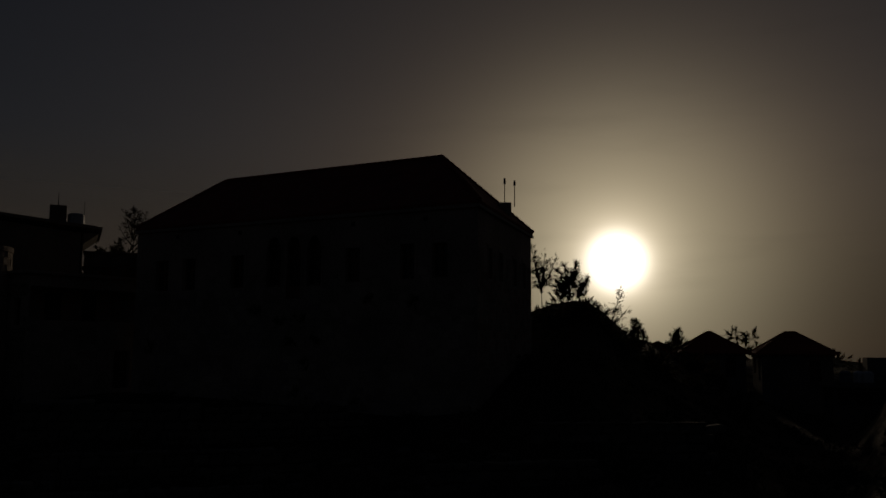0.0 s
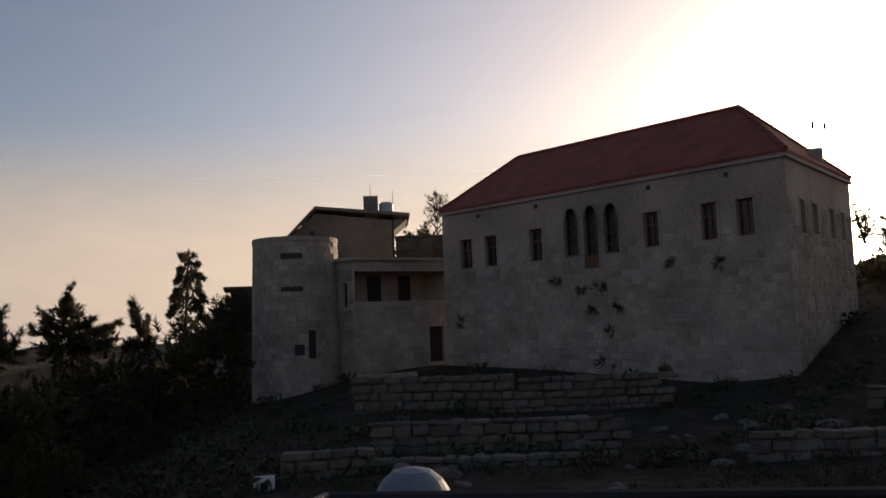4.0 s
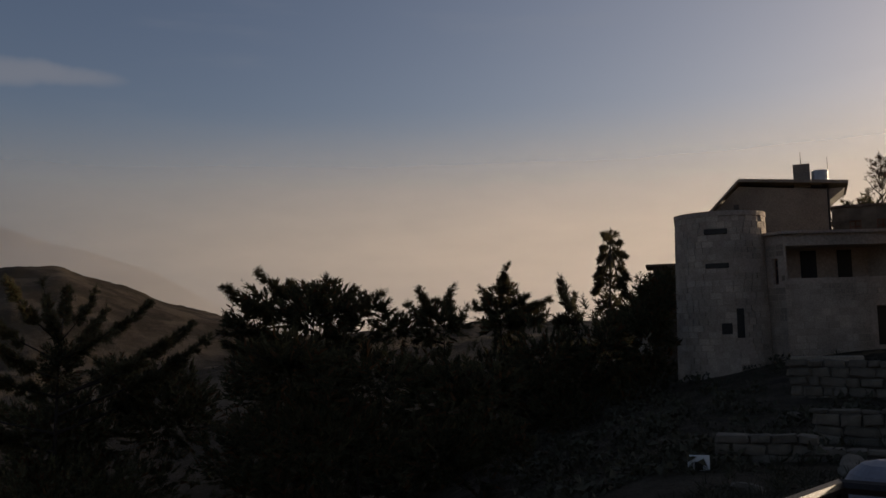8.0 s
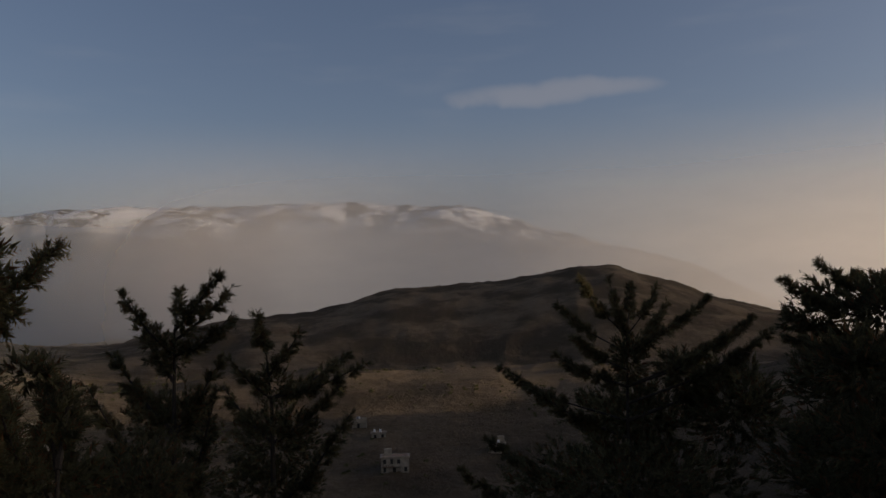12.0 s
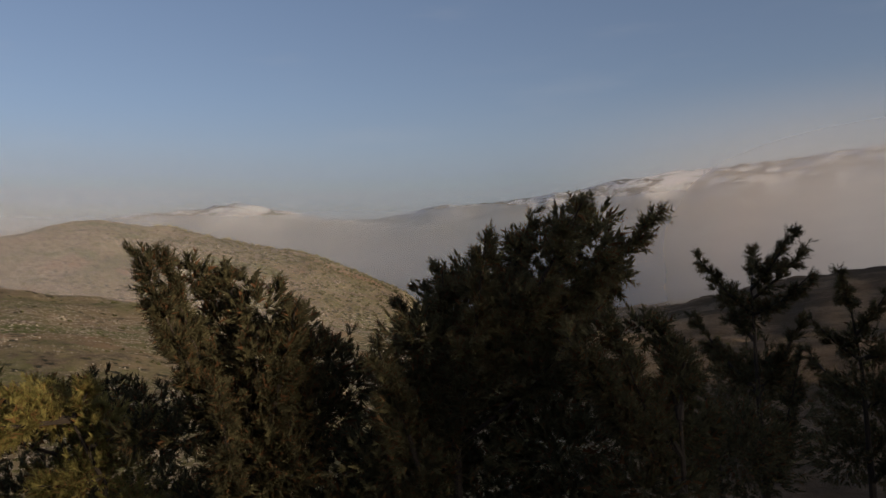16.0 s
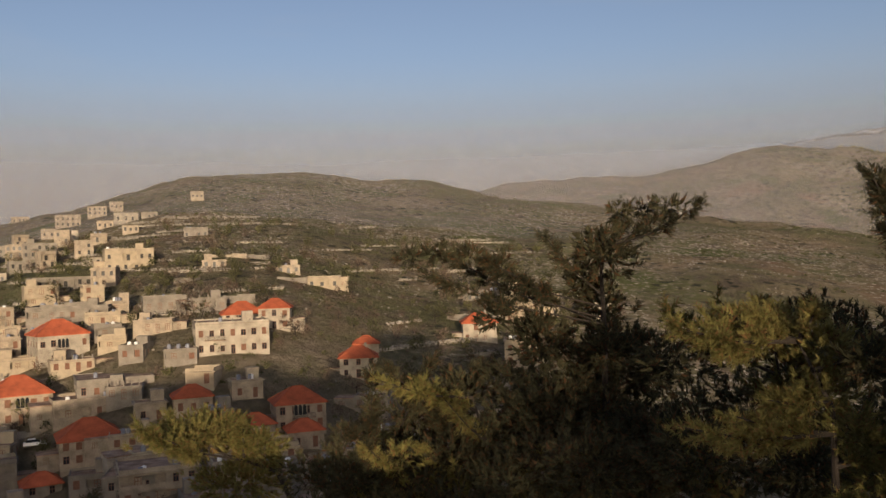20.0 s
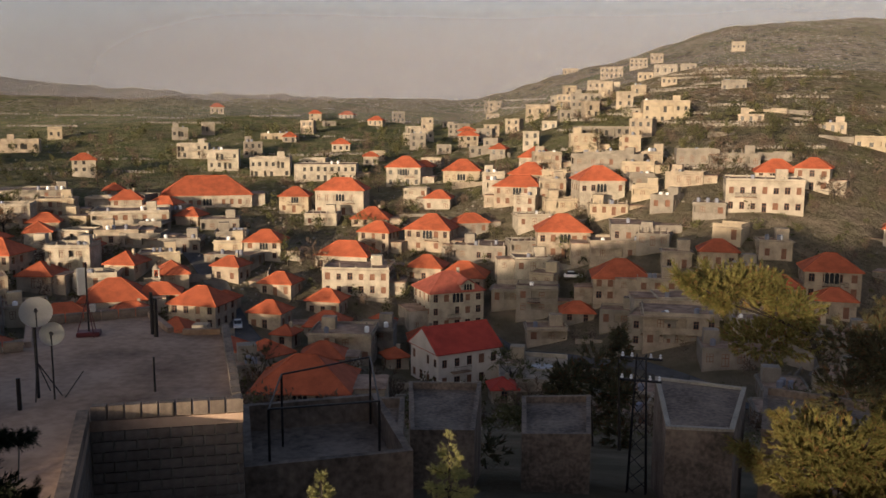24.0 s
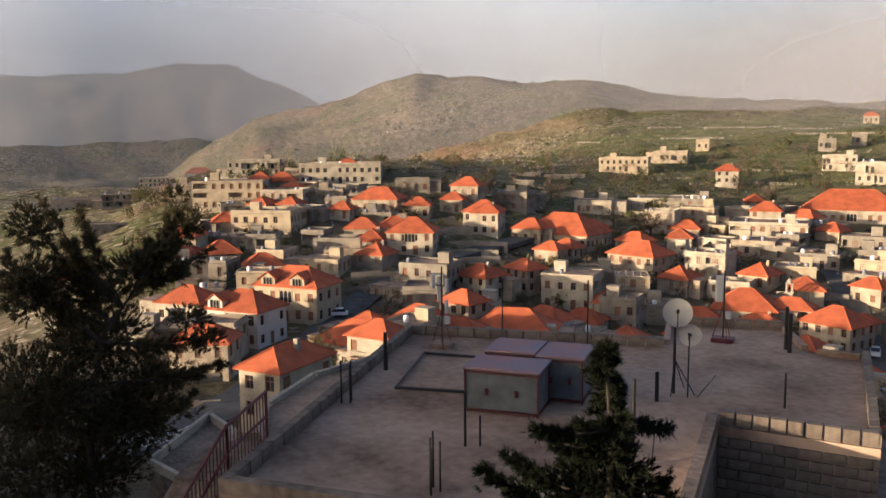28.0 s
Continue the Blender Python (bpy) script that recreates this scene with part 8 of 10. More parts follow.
def sheet_box(x, y, w, d, h, rz, label):
    """A tank housing of painted sheet on a red angle-iron frame."""
    t = thing("tank_housing", pose(x, y, ROOF_Z, 0, 0, rz), label, "cabinet", "tank housings on the roof")
    g = 0.03
    bm = bmesh.new()
    box(bm, g, g, 0.09, w - g, d - g, h - 0.03)
    part("sheet_body", bm, M["sheet"], t)
    part("lid", boxed(-0.03, -0.03, h - 0.027, w + 0.03, d + 0.03, h + 0.02, 0.01), M["lid"], t, "rust-stained blue-grey sheet lid")
    for px in (0, w - g):
        for py in (0, d - g):
            part("frame_post", boxed(px, py, 0.0, px + g, py + g, h - 0.03), M["red_iron"], t)
    for z in (0.04, h - 0.09):
        for q in ((g, 0, w - g, 0.028), (g, d - 0.028, w - g, d), (0, g, 0.028, d - g), (w - 0.028, g, w, d - g)):
            part("frame_bar", boxed(q[0], q[1], z, q[2], q[3], z + 0.03), M["red_iron"], t)
    for k in (0.3, 0.7):
        bm = boxed(w * k - 0.03, -0.012, h * 0.42, w * k + 0.03, g + 0.01, h * 0.56, 0.008)
        part("latch", bm, M["red_iron"], t)
    return t


M["sheet"] = material("dull_blue_grey_sheet", (0.085, 0.093, 0.097), rough=0.6, spread=0.3, scale=1.6, bump=0.03, fine=2.5)
M["lid"] = material("stained_lid_sheet", (0.17, 0.2, 0.28), rough=0.6, spread=0.3, scale=1.2, bump=0.05, color2=(0.27, 0.12, 0.1))
U = math.degrees(math.atan2(-0.9, -1.2))
sheet_box(13.72, -9.45, 1.5, 1.0, 0.9, U, "grey sheet tank housing on a red iron frame")
p = Matrix.Translation((13.72, -9.45, 0)) @ pose(0, 0, 0, 0, 0, U)
q = p @ Vector((1.2, 1.12, 0))
sheet_box(q.x, q.y, 0.95, 1.2, 0.95, U, "dark sheet tank housing with a pale rusty lid")
q = p @ Vector((0.05, 1.25, 0))
sheet_box(q.x, q.y, 1.05, 1.1, 0.95, U, "reddish sheet tank housing behind the larger one")


def dish(parent, pos, r, aim):
    bm = bmesh.new()
    n, rings = 26, 6
    rows = []
    for k in range(rings + 1):
        rr = r * k / rings
        rows.append([bm.verts.new((rr * math.cos(6.28318 * i / n), rr * math.sin(6.28318 * i / n), 0.28 * rr * rr / r)) for i in range(n)] if k else [bm.verts.new((0, 0, 0))])
    for i in range(n):
        bm.faces.new((rows[0][0], rows[1][i], rows[1][(i + 1) % n]))
    for A, B in zip(rows[1:], rows[2:]):
        for i in range(n):
            bm.faces.new((A[i], B[i], B[(i + 1) % n], A[(i + 1) % n]))
    bmesh.ops.solidify(bm, geom=bm.faces[:], thickness=0.015)
    rot = Vector(aim).to_track_quat("Z", "Y").to_matrix().to_4x4()
    bmesh.ops.transform(bm, matrix=Matrix.Translation(pos) @ rot, verts=bm.verts)
    part("reflector", bm, M["dish"], parent, "dull white dish reflector")
    bm = bmesh.new()
    f = Matrix.Translation(pos) @ rot @ Vector((0, 0, r * 1.0))
    tube(bm, Matrix.Translation(pos) @ rot @ Vector((0, -r * 0.95, 0.26 * r)), f, 0.012, n=5)
    tube(bm, f, f - Vector(aim).normalized() * 0.12, 0.03, 0.04, 8)
    part("feed_arm", bm, M["iron"], parent)


M["dish"] = material("dull_white_dish", (0.45, 0.43, 0.39), rough=0.6, spread=0.12, scale=3, bump=0.03)
t = thing("satellite_dish", pose(12.2, -13.75, ROOF_Z), "two white satellite dishes on a black pole", "dish")
bm = bmesh.new()
tube(bm, (0, 0, 0), (0, 0, 1.95), 0.03, n=8)
part("pole", bm, M["iron"], t)
for e in ((-0.35, -0.25), (0.1, -0.45), (-0.15, 0.25)):
    bm = bmesh.new()
    tube(bm, (e[0], e[1], 0), (0, 0, 0.75), 0.012, n=5)
    part("stay", bm, M["iron"], t)
dish(t, (-0.13, 0.08, 1.74), 0.3, (-0.55, 0.62, 0.35))
dish(t, (-0.36, -0.06, 1.3), 0.23, (-0.45, 0.7, 0.3))
bm = bmesh.new()
tube(bm, (-0.36, -0.02, 0), (-0.36, -0.02, 1.3), 0.018, n=6)
part("short_pole", bm, M["iron"], t)


def rod(x, y, h, r=0.02, lean=(0, 0), label="rusty reinforcing rod standing out of the roof", mat="iron", z=ROOF_Z, name="rebar"):
    bm = bmesh.new()
    tube(bm, (0, 0, -0.05), (lean[0], lean[1], h), r, r * 0.9, 6)
    o = new(name, mesh_of(name, bm, M[mat]))
    o.location = (x, y, z)
    return tagged(o, label, "rod", "rods on the roof")


for x, y, h, r in ((12.02, -13.05, 0.62, 0.045), (10.26, -14.77, 0.72, 0.025), (9.74, -10.04, 1.5, 0.03), (12.14, -8.38, 1.0, 0.025), (12.0, -8.6, 0.55, 0.02), (15.6, -7.7, 0.9, 0.02), (15.5, -7.85, 0.8, 0.02), (15.65, -7.95, 0.85, 0.02), (10.84, -6.83, 0.85, 0.018), (10.75, -6.95, 0.8, 0.018), (10.95, -6.95, 0.9, 0.018), (10.7, -6.75, 0.75, 0.018), (16.4, -15.2, 1.7, 0.02), (18.2, -13.8, 1.6, 0.02), (12.9, -18.7, 1.0, 0.06), (13.15, -18.9, 1.1, 0.05), (17.3, -9.7, 0.9, 0.05)):
    rod(x, y, h, r)
for x, y, l in ((11.75, -13.9, (-0.3, -0.25)), (9.5, -10.2, (0.3, -0.4)), (9.6, -9.9, (0.35, -0.3))):
    rod(x, y, 0.5, 0.012, l, "thin bent wire rod leaning on the roof")
# mobile antenna with panels by the far corner, and a second one beyond
for x, y, s in ((18.4, -12.0, 1.0), (14.6, -18.3, 0.9)):
    t = thing("antenna_mast", pose(x, y, ROOF_Z, 0, 0, 30), "white panel antenna on a braced roof mast", "antenna", "antenna masts")
    bm = bmesh.new()
    tube(bm, (0, 0, 0), (0, 0, 2.1 * s), 0.022, n=8)
    part("pole", bm, M["iron"], t)
    for k in range(3):
        a = 2.1 * k
        bm = bmesh.new()
        tube(bm, (0.3 * math.cos(a), 0.3 * math.sin(a), 0), (0, 0, 1.0), 0.013, n=5)
        part("stay", bm, M["red_iron"], t)
    part("panel", _at(boxed(-0.06 if s == 1.0 else -0.12, -0.05, 0, 0.06 if s == 1.0 else 0.12, 0.05, 0.7, 0.02), (0.12, -0.12, 1.15 * s), 20), M["dish"], t, "white radio panel")
    if s == 1.0:
        for k, (px, py, pz) in enumerate(((-0.28, 0.1, 1.45), (0.32, 0.18, 1.55), (-0.1, -0.25, 0.85))):
            part("panel", _at(boxed(-0.045, -0.04, 0, 0.045, 0.04, 0.36, 0.015), (px * 0.6, py * 0.6, pz), 70 * k), M["dish"], t)
        bm = bmesh.new()
        tube(bm, (-0.2, 0.06, 1.6), (0.22, 0.1, 1.65), 0.015, n=5)
        part("cross_arm", bm, M["iron"], t)
    part("junction_box", _at(boxed(-0.08, -0.06, 0, 0.08, 0.06, 0.2, 0.02), (-0.1, -0.08, 0.6)), M["dish"], t)
    part("base_block", boxed(-0.28, -0.2, 0.0, 0.28, 0.2, 0.12, 0.02), M["red_iron"] if s < 1 else M["concrete"], t)
t = thing("pipe_frame", Matrix(), "black water pipe laid in a square on the roof", "pipe")
for a, b in (((15.8, -9.1), (18.0, -11.2)), ((15.8, -9.1), (14.2, -10.6)), ((18.0, -11.2), (16.4, -12.4))):
    bm = bmesh.new()
    tube(bm, (*a, ROOF_Z + 0.05), (*b, ROOF_Z + 0.05), 0.035, n=6)
    part("pipe", bm, M["iron"], t)


def red_stair():
    """The dark red iron railing that runs down beside the roof edge."""
    t = thing("stair_rail", Matrix(), "dark red iron stair railing beside the roof edge", "railing")
    a, b = Vector((14.25, -5.55, ROOF_Z)), Vector((11.6, -2.2, ROOF_Z - 2.0))
    m = Vector((13.3, -4.5, ROOF_Z - 0.15))
    for p, q in ((a, m), (m, b)):
        for dz in (0.1, 0.5, 0.95):
            bm = bmesh.new()
            tube(bm, p + Vector((0, 0, dz)), q + Vector((0, 0, dz)), 0.028, n=6)
            part("bar", bm, M["red_iron"], t)
        n = int((q - p).length / 0.11)
        for k in range(n + 1):
            o = p.lerp(q, k / n)
            bm = bmesh.new()
            tube(bm, o + Vector((0, 0, 0.0)), o + Vector((0, 0, 0.97)), 0.03 if k in (0, n) else 0.011, n=5)
            part("post" if k in (0, n) else "baluster", bm, M["red_iron"], t)
    part("flight", _stair_slab(a, m, b), M["dark_cement"], t)


def _stair_slab(*pts):
    bm = bmesh.new()
    for p, q in zip(pts, pts[1:]):
        d = (q - p)
        n = Vector((0, 0, 1)).cross(d).normalized() * 1.0
        v = [bm.verts.new(x) for x in (p, q, q - n, p - n)]
        w = [bm.verts.new(x - Vector((0, 0, 0.25))) for x in (p, q, q - n, p - n)]
        bm.faces.new(v)
        bm.faces.new(w[::-1])
        for i in range(4):
            bm.faces.new((v[(i + 1) % 4], v[i], w[i], w[(i + 1) % 4]))
    return bm


red_stair()


def low_roof(name, pts, z, h, label, parapet=0.5, mat="dark_cement", thick=0.2):
    """A lower flat roof or yard with a parapet, its corners in order."""
    P = [Vector(p) for p in pts]
    t = thing(name, Matrix(), label, "building", "low flat buildings")
    part("wall", poly_prism(P, z - h - 14, z - 0.15), M["dark_cement"], t)
    part("roof_slab", poly_prism(P, z - 0.147, z), M[mat], t)
    c = sum(P, Vector((0, 0))) / len(P)
    for a, b in zip(P, P[1:] + P[:1]):
        fm = wall_frame(Vector((b.x, b.y, 0)), Vector((a.x, a.y, 0)), z)
        w = (b - a).length
        bm = bmesh.new()
        box(bm, 0.0, 0.0, 0.003, w - thick, thick, parapet, fm)
        part("parapet", bm, M["wall_b"] if parapet < 0.2 or "white" in label else M["dark_cement"], t)
    return t


y = low_roof("walled_yard", ((11.9, -21.1), (8.6, -23.2), (6.2, -19.2), (9.6, -17.1)), -8.6, 6, "walled concrete yard under a bare steel frame", 0.75)
for x, yy, h in ((9.24, -17.64, 2.0), (6.98, -18.95, 2.0), (10.23, -20.28, 2.0), (8.6, -22.6, 2.0)):
    bm = bmesh.new()
    tube(bm, (x, yy, -8.6), (x, yy, -8.6 + h), 0.035, n=6)
    part("steel_post", bm, M["iron"], y)
for a, b in (((9.24, -17.64), (6.98, -18.95)), ((10.23, -20.28), (8.6, -22.6)), ((9.24, -17.64), (10.23, -20.28)), ((6.98, -18.95), (8.6, -22.6))):
    bm = bmesh.new()
    tube(bm, (*a, -6.6), (*b, -6.6), 0.025, n=6)
    part("steel_bar", bm, M["iron"], y)
low_roof("low_block_house", ((13.0, -39.5), (9.5, -40.4), (8.2, -33.7), (10.8, -33.0)), -13, 6, "low grey cement house with flat roof", 0.35)
low_roof("low_block_house", ((7.2, -39.0), (4.1, -40.1), (3.5, -34.8), (6.25, -34.0)), -13, 6, "low grey cement house with rough walls", 0.3)
low_roof("low_block_house", ((13.8, -31.5), (10.9, -32.6), (9.0, -26.6), (11.8, -25.2)), -11.5, 6, "low cement house with sloping yard wall", 0.4)
pg = low_roof("open_shed", ((1.2, -41.3), (-2.9, -40.7), (-2.1, -34.7), (0.5, -34.3)), -12, 0.35, "open shed with thin flat concrete roof on pillars", 0.12)
for x, yy in ((0.3, -34.6), (-1.9, -35.0), (1.0, -41.0), (-2.7, -40.4)):
    part("pillar", boxed(x - 0.14, yy - 0.14, -17, x + 0.14, yy + 0.14, -12.353), M["wall_d"], pg)
low_roof("low_block_house", ((-4.0, -44.5), (-10.0, -43.0), (-9.2, -37.2), (-3.4, -38.0)), -13.2, 6, "low grey cement house with flat roof", 0.35)


def power_mast(x, y, z0, z1):
    t = thing("power_pylon", pose(x, y, z0), "grey lattice power pylon with insulators", "pylon")
    h = z1 - z0
    w0, w1 = 0.42, 0.2
    corner = lambda k, u: Vector(((w0 + (w1 - w0) * u) * (1 if k in (0, 1) else -1), (w0 + (w1 - w0) * u) * (1 if k in (0, 3) else -1), h * u))
    for k in range(4):
        bm = bmesh.new()
        tube(bm, corner(k, 0), corner(k, 1), 0.045, 0.035, 5)
        part("leg", bm, M["iron"], t)
    n = 9
    for i in range(n):
        for k in range(4):
            bm = bmesh.new()
            tube(bm, corner(k, i / n), corner((k + 1) % 4, (i + 1) / n), 0.018, n=4)
            part("brace", bm, M["iron"], t)
    for z in (h * 0.97, h * 0.82):
        part("cross_arm", boxed(-0.9, -0.06, z, 0.9, 0.06, z + 0.1, 0.01), M["iron"], t)
        for xx in (-0.8, -0.4, 0.4, 0.8):
            part("insulator", _at(lathe([(0.03, 0), (0.07, 0.03), (0.07, 0.07), (0.03, 0.1), (0.06, 0.14), (0.03, 0.2)], 8), (xx, 0, z + 0.1)), M["white_metal"], t)


power_mast(1.7, -37.5, -16.5, -9.9)
# small white-walled terrace and barrier fence by the street
low_roof("street_terrace", ((42.5, -13.4), (38.9, -13.6), (34.2, -9.7), (37.5, -9.0)), -14.2, 7, "small terrace with white kerb walls above the street", 0.4)


t = low_roof("lower_roof", ((17.6, -8.3), (20.2, -7.6), (22.5, -8.7), (24.6, -11.1), (25.4, -13.6), (21.0, -12.0)), -7.5, 9, "pale flat roof with white kerb and loose scraps beside the larger roof", 0.16, "concrete", thick=0.14)
_r = random.Random(8)
for x, y, l, rz in ((20.4, -9.4, 0.7, 30), (20.9, -9.9, 0.5, 80), (21.3, -10.5, 0.9, 50), (22.3, -11.6, 0.5, 10), (22.9, -11.2, 0.4, 60), (19.7, -8.9, 0.4, 120), (23.4, -12.2, 0.35, 0)):
    o = new("board_scrap", mesh_of("board_scrap", boxed(-l / 2, -0.09, 0, l / 2, 0.09, _r.uniform(0.06, 0.2), 0.01), M["wall_b"]))
    o.matrix_world = pose(x, y, -7.5, 0, 0, rz)
    tagged(o, "white plastered block scrap lying on the lower roof", "scrap", "scraps on the lower roof")


def road(pts, width, name="road", mat="asphalt", label="narrow worn asphalt street", lift=0.25):
    """A ribbon that lies on the land along plan points."""
    P = [Vector(p) for p in pts]
    fine = []
    for a, b in zip(P, P[1:]):
        n = max(2, int((b - a).length / 3))
        fine += [a.lerp(b, k / n) for k in range(n)]
    fine.append(P[-1])
    bm = bmesh.new()
    rows = []
    for i, p in enumerate(fine):
        d = (fine[min(i + 1, len(fine) - 1)] - fine[max(i - 1, 0)]).normalized()
        nrm = Vector((-d.y, d.x))
        zz = max(land(p.x + nrm.x * s, p.y + nrm.y * s) for s in (-width / 2, 0, width / 2)) + lift
        rows.append([bm.verts.new((p.x + nrm.x * s, p.y + nrm.y * s, zz + dz)) for s, dz in ((-width / 2, -1.2), (-width / 2, 0), (width / 2, 0), (width / 2, -1.2))])
    for A, B in zip(rows, rows[1:]):
        for k in range(3):
            bm.faces.new((A[k], A[k + 1], B[k + 1], B[k]))
    bmesh.ops.recalc_face_normals(bm, faces=bm.faces[:])
    o = new(name, mesh_of(name, bm, M[mat]))
    return tagged(o, label, "road", kind="structure")


def polar(*ad):
    return [(-math.sin(radians(a)) * d, math.cos(radians(a)) * d) for a, d in ad]


# ---- haze over the valley: thin translucent sheets stand in for the lit evening air ----
def haze_material(name, strength, top, seed, tone, north, mid=185):
    m = bpy.data.materials.new(name)
    m.use_nodes = True
    N, L = m.node_tree.nodes, m.node_tree.links
    N.clear()
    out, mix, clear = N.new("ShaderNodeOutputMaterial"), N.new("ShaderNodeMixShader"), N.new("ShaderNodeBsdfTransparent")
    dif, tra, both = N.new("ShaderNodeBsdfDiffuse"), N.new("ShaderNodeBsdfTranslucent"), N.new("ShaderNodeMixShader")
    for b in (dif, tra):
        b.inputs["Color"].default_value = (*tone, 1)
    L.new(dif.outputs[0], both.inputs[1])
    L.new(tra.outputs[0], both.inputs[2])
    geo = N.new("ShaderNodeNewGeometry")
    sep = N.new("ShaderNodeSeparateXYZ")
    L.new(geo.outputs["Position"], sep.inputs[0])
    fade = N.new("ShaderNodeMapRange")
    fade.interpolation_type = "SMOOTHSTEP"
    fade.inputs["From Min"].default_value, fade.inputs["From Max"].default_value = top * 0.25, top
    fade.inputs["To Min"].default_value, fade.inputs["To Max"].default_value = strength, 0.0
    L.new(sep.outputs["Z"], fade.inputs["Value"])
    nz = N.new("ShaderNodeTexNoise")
    nz.inputs["Scale"].default_value, nz.inputs["Detail"].default_value = 3.5 / max(top, 60), 4
    mp = N.new("ShaderNodeMapping")
    mp.inputs["Location"].default_value = (seed, seed * 2, 0)
    mp.inputs["Scale"].default_value = (0.5, 0.5, 1.6)
    L.new(geo.outputs["Position"], mp.inputs[0])
    L.new(mp.outputs[0], nz.inputs["Vector"])
    vary = N.new("ShaderNodeMapRange")
    vary.inputs["From Min"].default_value, vary.inputs["From Max"].default_value = 0.2, 0.8
    vary.inputs["To Min"].default_value, vary.inputs["To Max"].default_value = 0.9, 1.08
    L.new(nz.outputs["Fac"], vary.inputs["Value"])
    mul = N.new("ShaderNodeMath")
    mul.operation = "MULTIPLY"
    L.new(fade.outputs[0], mul.inputs[0])
    L.new(vary.outputs[0], mul.inputs[1])
    last = mul.outputs[0]
    if north:
        # the nearer veils thin out towards the shaded side valley
        way = N.new("ShaderNodeVectorMath")
        way.operation = "NORMALIZE"
        L.new(geo.outputs["Position"], way.inputs[0])
        dt = N.new("ShaderNodeVectorMath")
        dt.operation = "DOT_PRODUCT"
        dt.inputs[1].default_value = (-math.sin(radians(mid)), math.cos(radians(mid)), 0)
        L.new(way.outputs[0], dt.inputs[0])
        th = N.new("ShaderNodeMapRange")
        th.interpolation_type = "SMOOTHSTEP"
        th.inputs["From Min"].default_value, th.inputs["From Max"].default_value = min(north), max(north)
        if north[0] > north[1]:
            th.inputs["To Min"].default_value, th.inputs["To Max"].default_value = 1.0, 0.0
        L.new(dt.outputs["Value"], th.inputs["Value"])
        m2 = N.new("ShaderNodeMath")
        m2.operation = "MULTIPLY"
        L.new(last, m2.inputs[0])
        L.new(th.outputs[0], m2.inputs[1])
        last = m2.outputs[0]
    L.new(last, mix.inputs[0])
    L.new(clear.outputs[0], mix.inputs[1])
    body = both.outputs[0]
    if tone in (WARM, PALE) and strength >= 0.5 and name == "far_haze_sheet":
        # emission in the far warm and pale sheets paints in sunlit haze
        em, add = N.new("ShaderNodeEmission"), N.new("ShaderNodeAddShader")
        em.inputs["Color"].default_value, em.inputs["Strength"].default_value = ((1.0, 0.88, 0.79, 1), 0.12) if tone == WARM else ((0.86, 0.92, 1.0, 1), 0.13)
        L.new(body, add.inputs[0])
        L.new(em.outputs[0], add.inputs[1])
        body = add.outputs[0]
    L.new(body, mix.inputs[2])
    L.new(mix.outputs[0], out.inputs["Surface"])
    return m


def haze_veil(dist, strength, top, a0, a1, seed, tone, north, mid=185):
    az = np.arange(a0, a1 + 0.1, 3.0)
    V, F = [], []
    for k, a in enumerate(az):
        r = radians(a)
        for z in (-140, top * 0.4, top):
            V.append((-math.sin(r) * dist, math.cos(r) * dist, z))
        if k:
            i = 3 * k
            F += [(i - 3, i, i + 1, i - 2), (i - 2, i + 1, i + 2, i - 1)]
    o = new("haze", raw_mesh("haze", V, F, haze_material("far_haze_sheet" if dist > 2000 else "thin_haze_sheet", strength, top, seed, tone, north, mid), True))
    tagged(o, "thin translucent sheet standing in for evening haze over the valley", "haze", kind="structure")


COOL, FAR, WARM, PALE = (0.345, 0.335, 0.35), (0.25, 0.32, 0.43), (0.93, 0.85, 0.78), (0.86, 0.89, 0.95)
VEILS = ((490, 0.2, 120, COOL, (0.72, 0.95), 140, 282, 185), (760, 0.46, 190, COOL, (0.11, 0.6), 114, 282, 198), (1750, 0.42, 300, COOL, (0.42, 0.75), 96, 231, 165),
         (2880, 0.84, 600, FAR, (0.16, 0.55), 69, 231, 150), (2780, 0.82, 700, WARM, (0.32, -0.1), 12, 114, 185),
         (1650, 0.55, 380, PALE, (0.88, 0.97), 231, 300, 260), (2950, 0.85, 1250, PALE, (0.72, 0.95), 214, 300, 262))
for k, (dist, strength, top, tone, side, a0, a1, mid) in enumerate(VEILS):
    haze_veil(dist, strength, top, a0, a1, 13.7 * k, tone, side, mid)


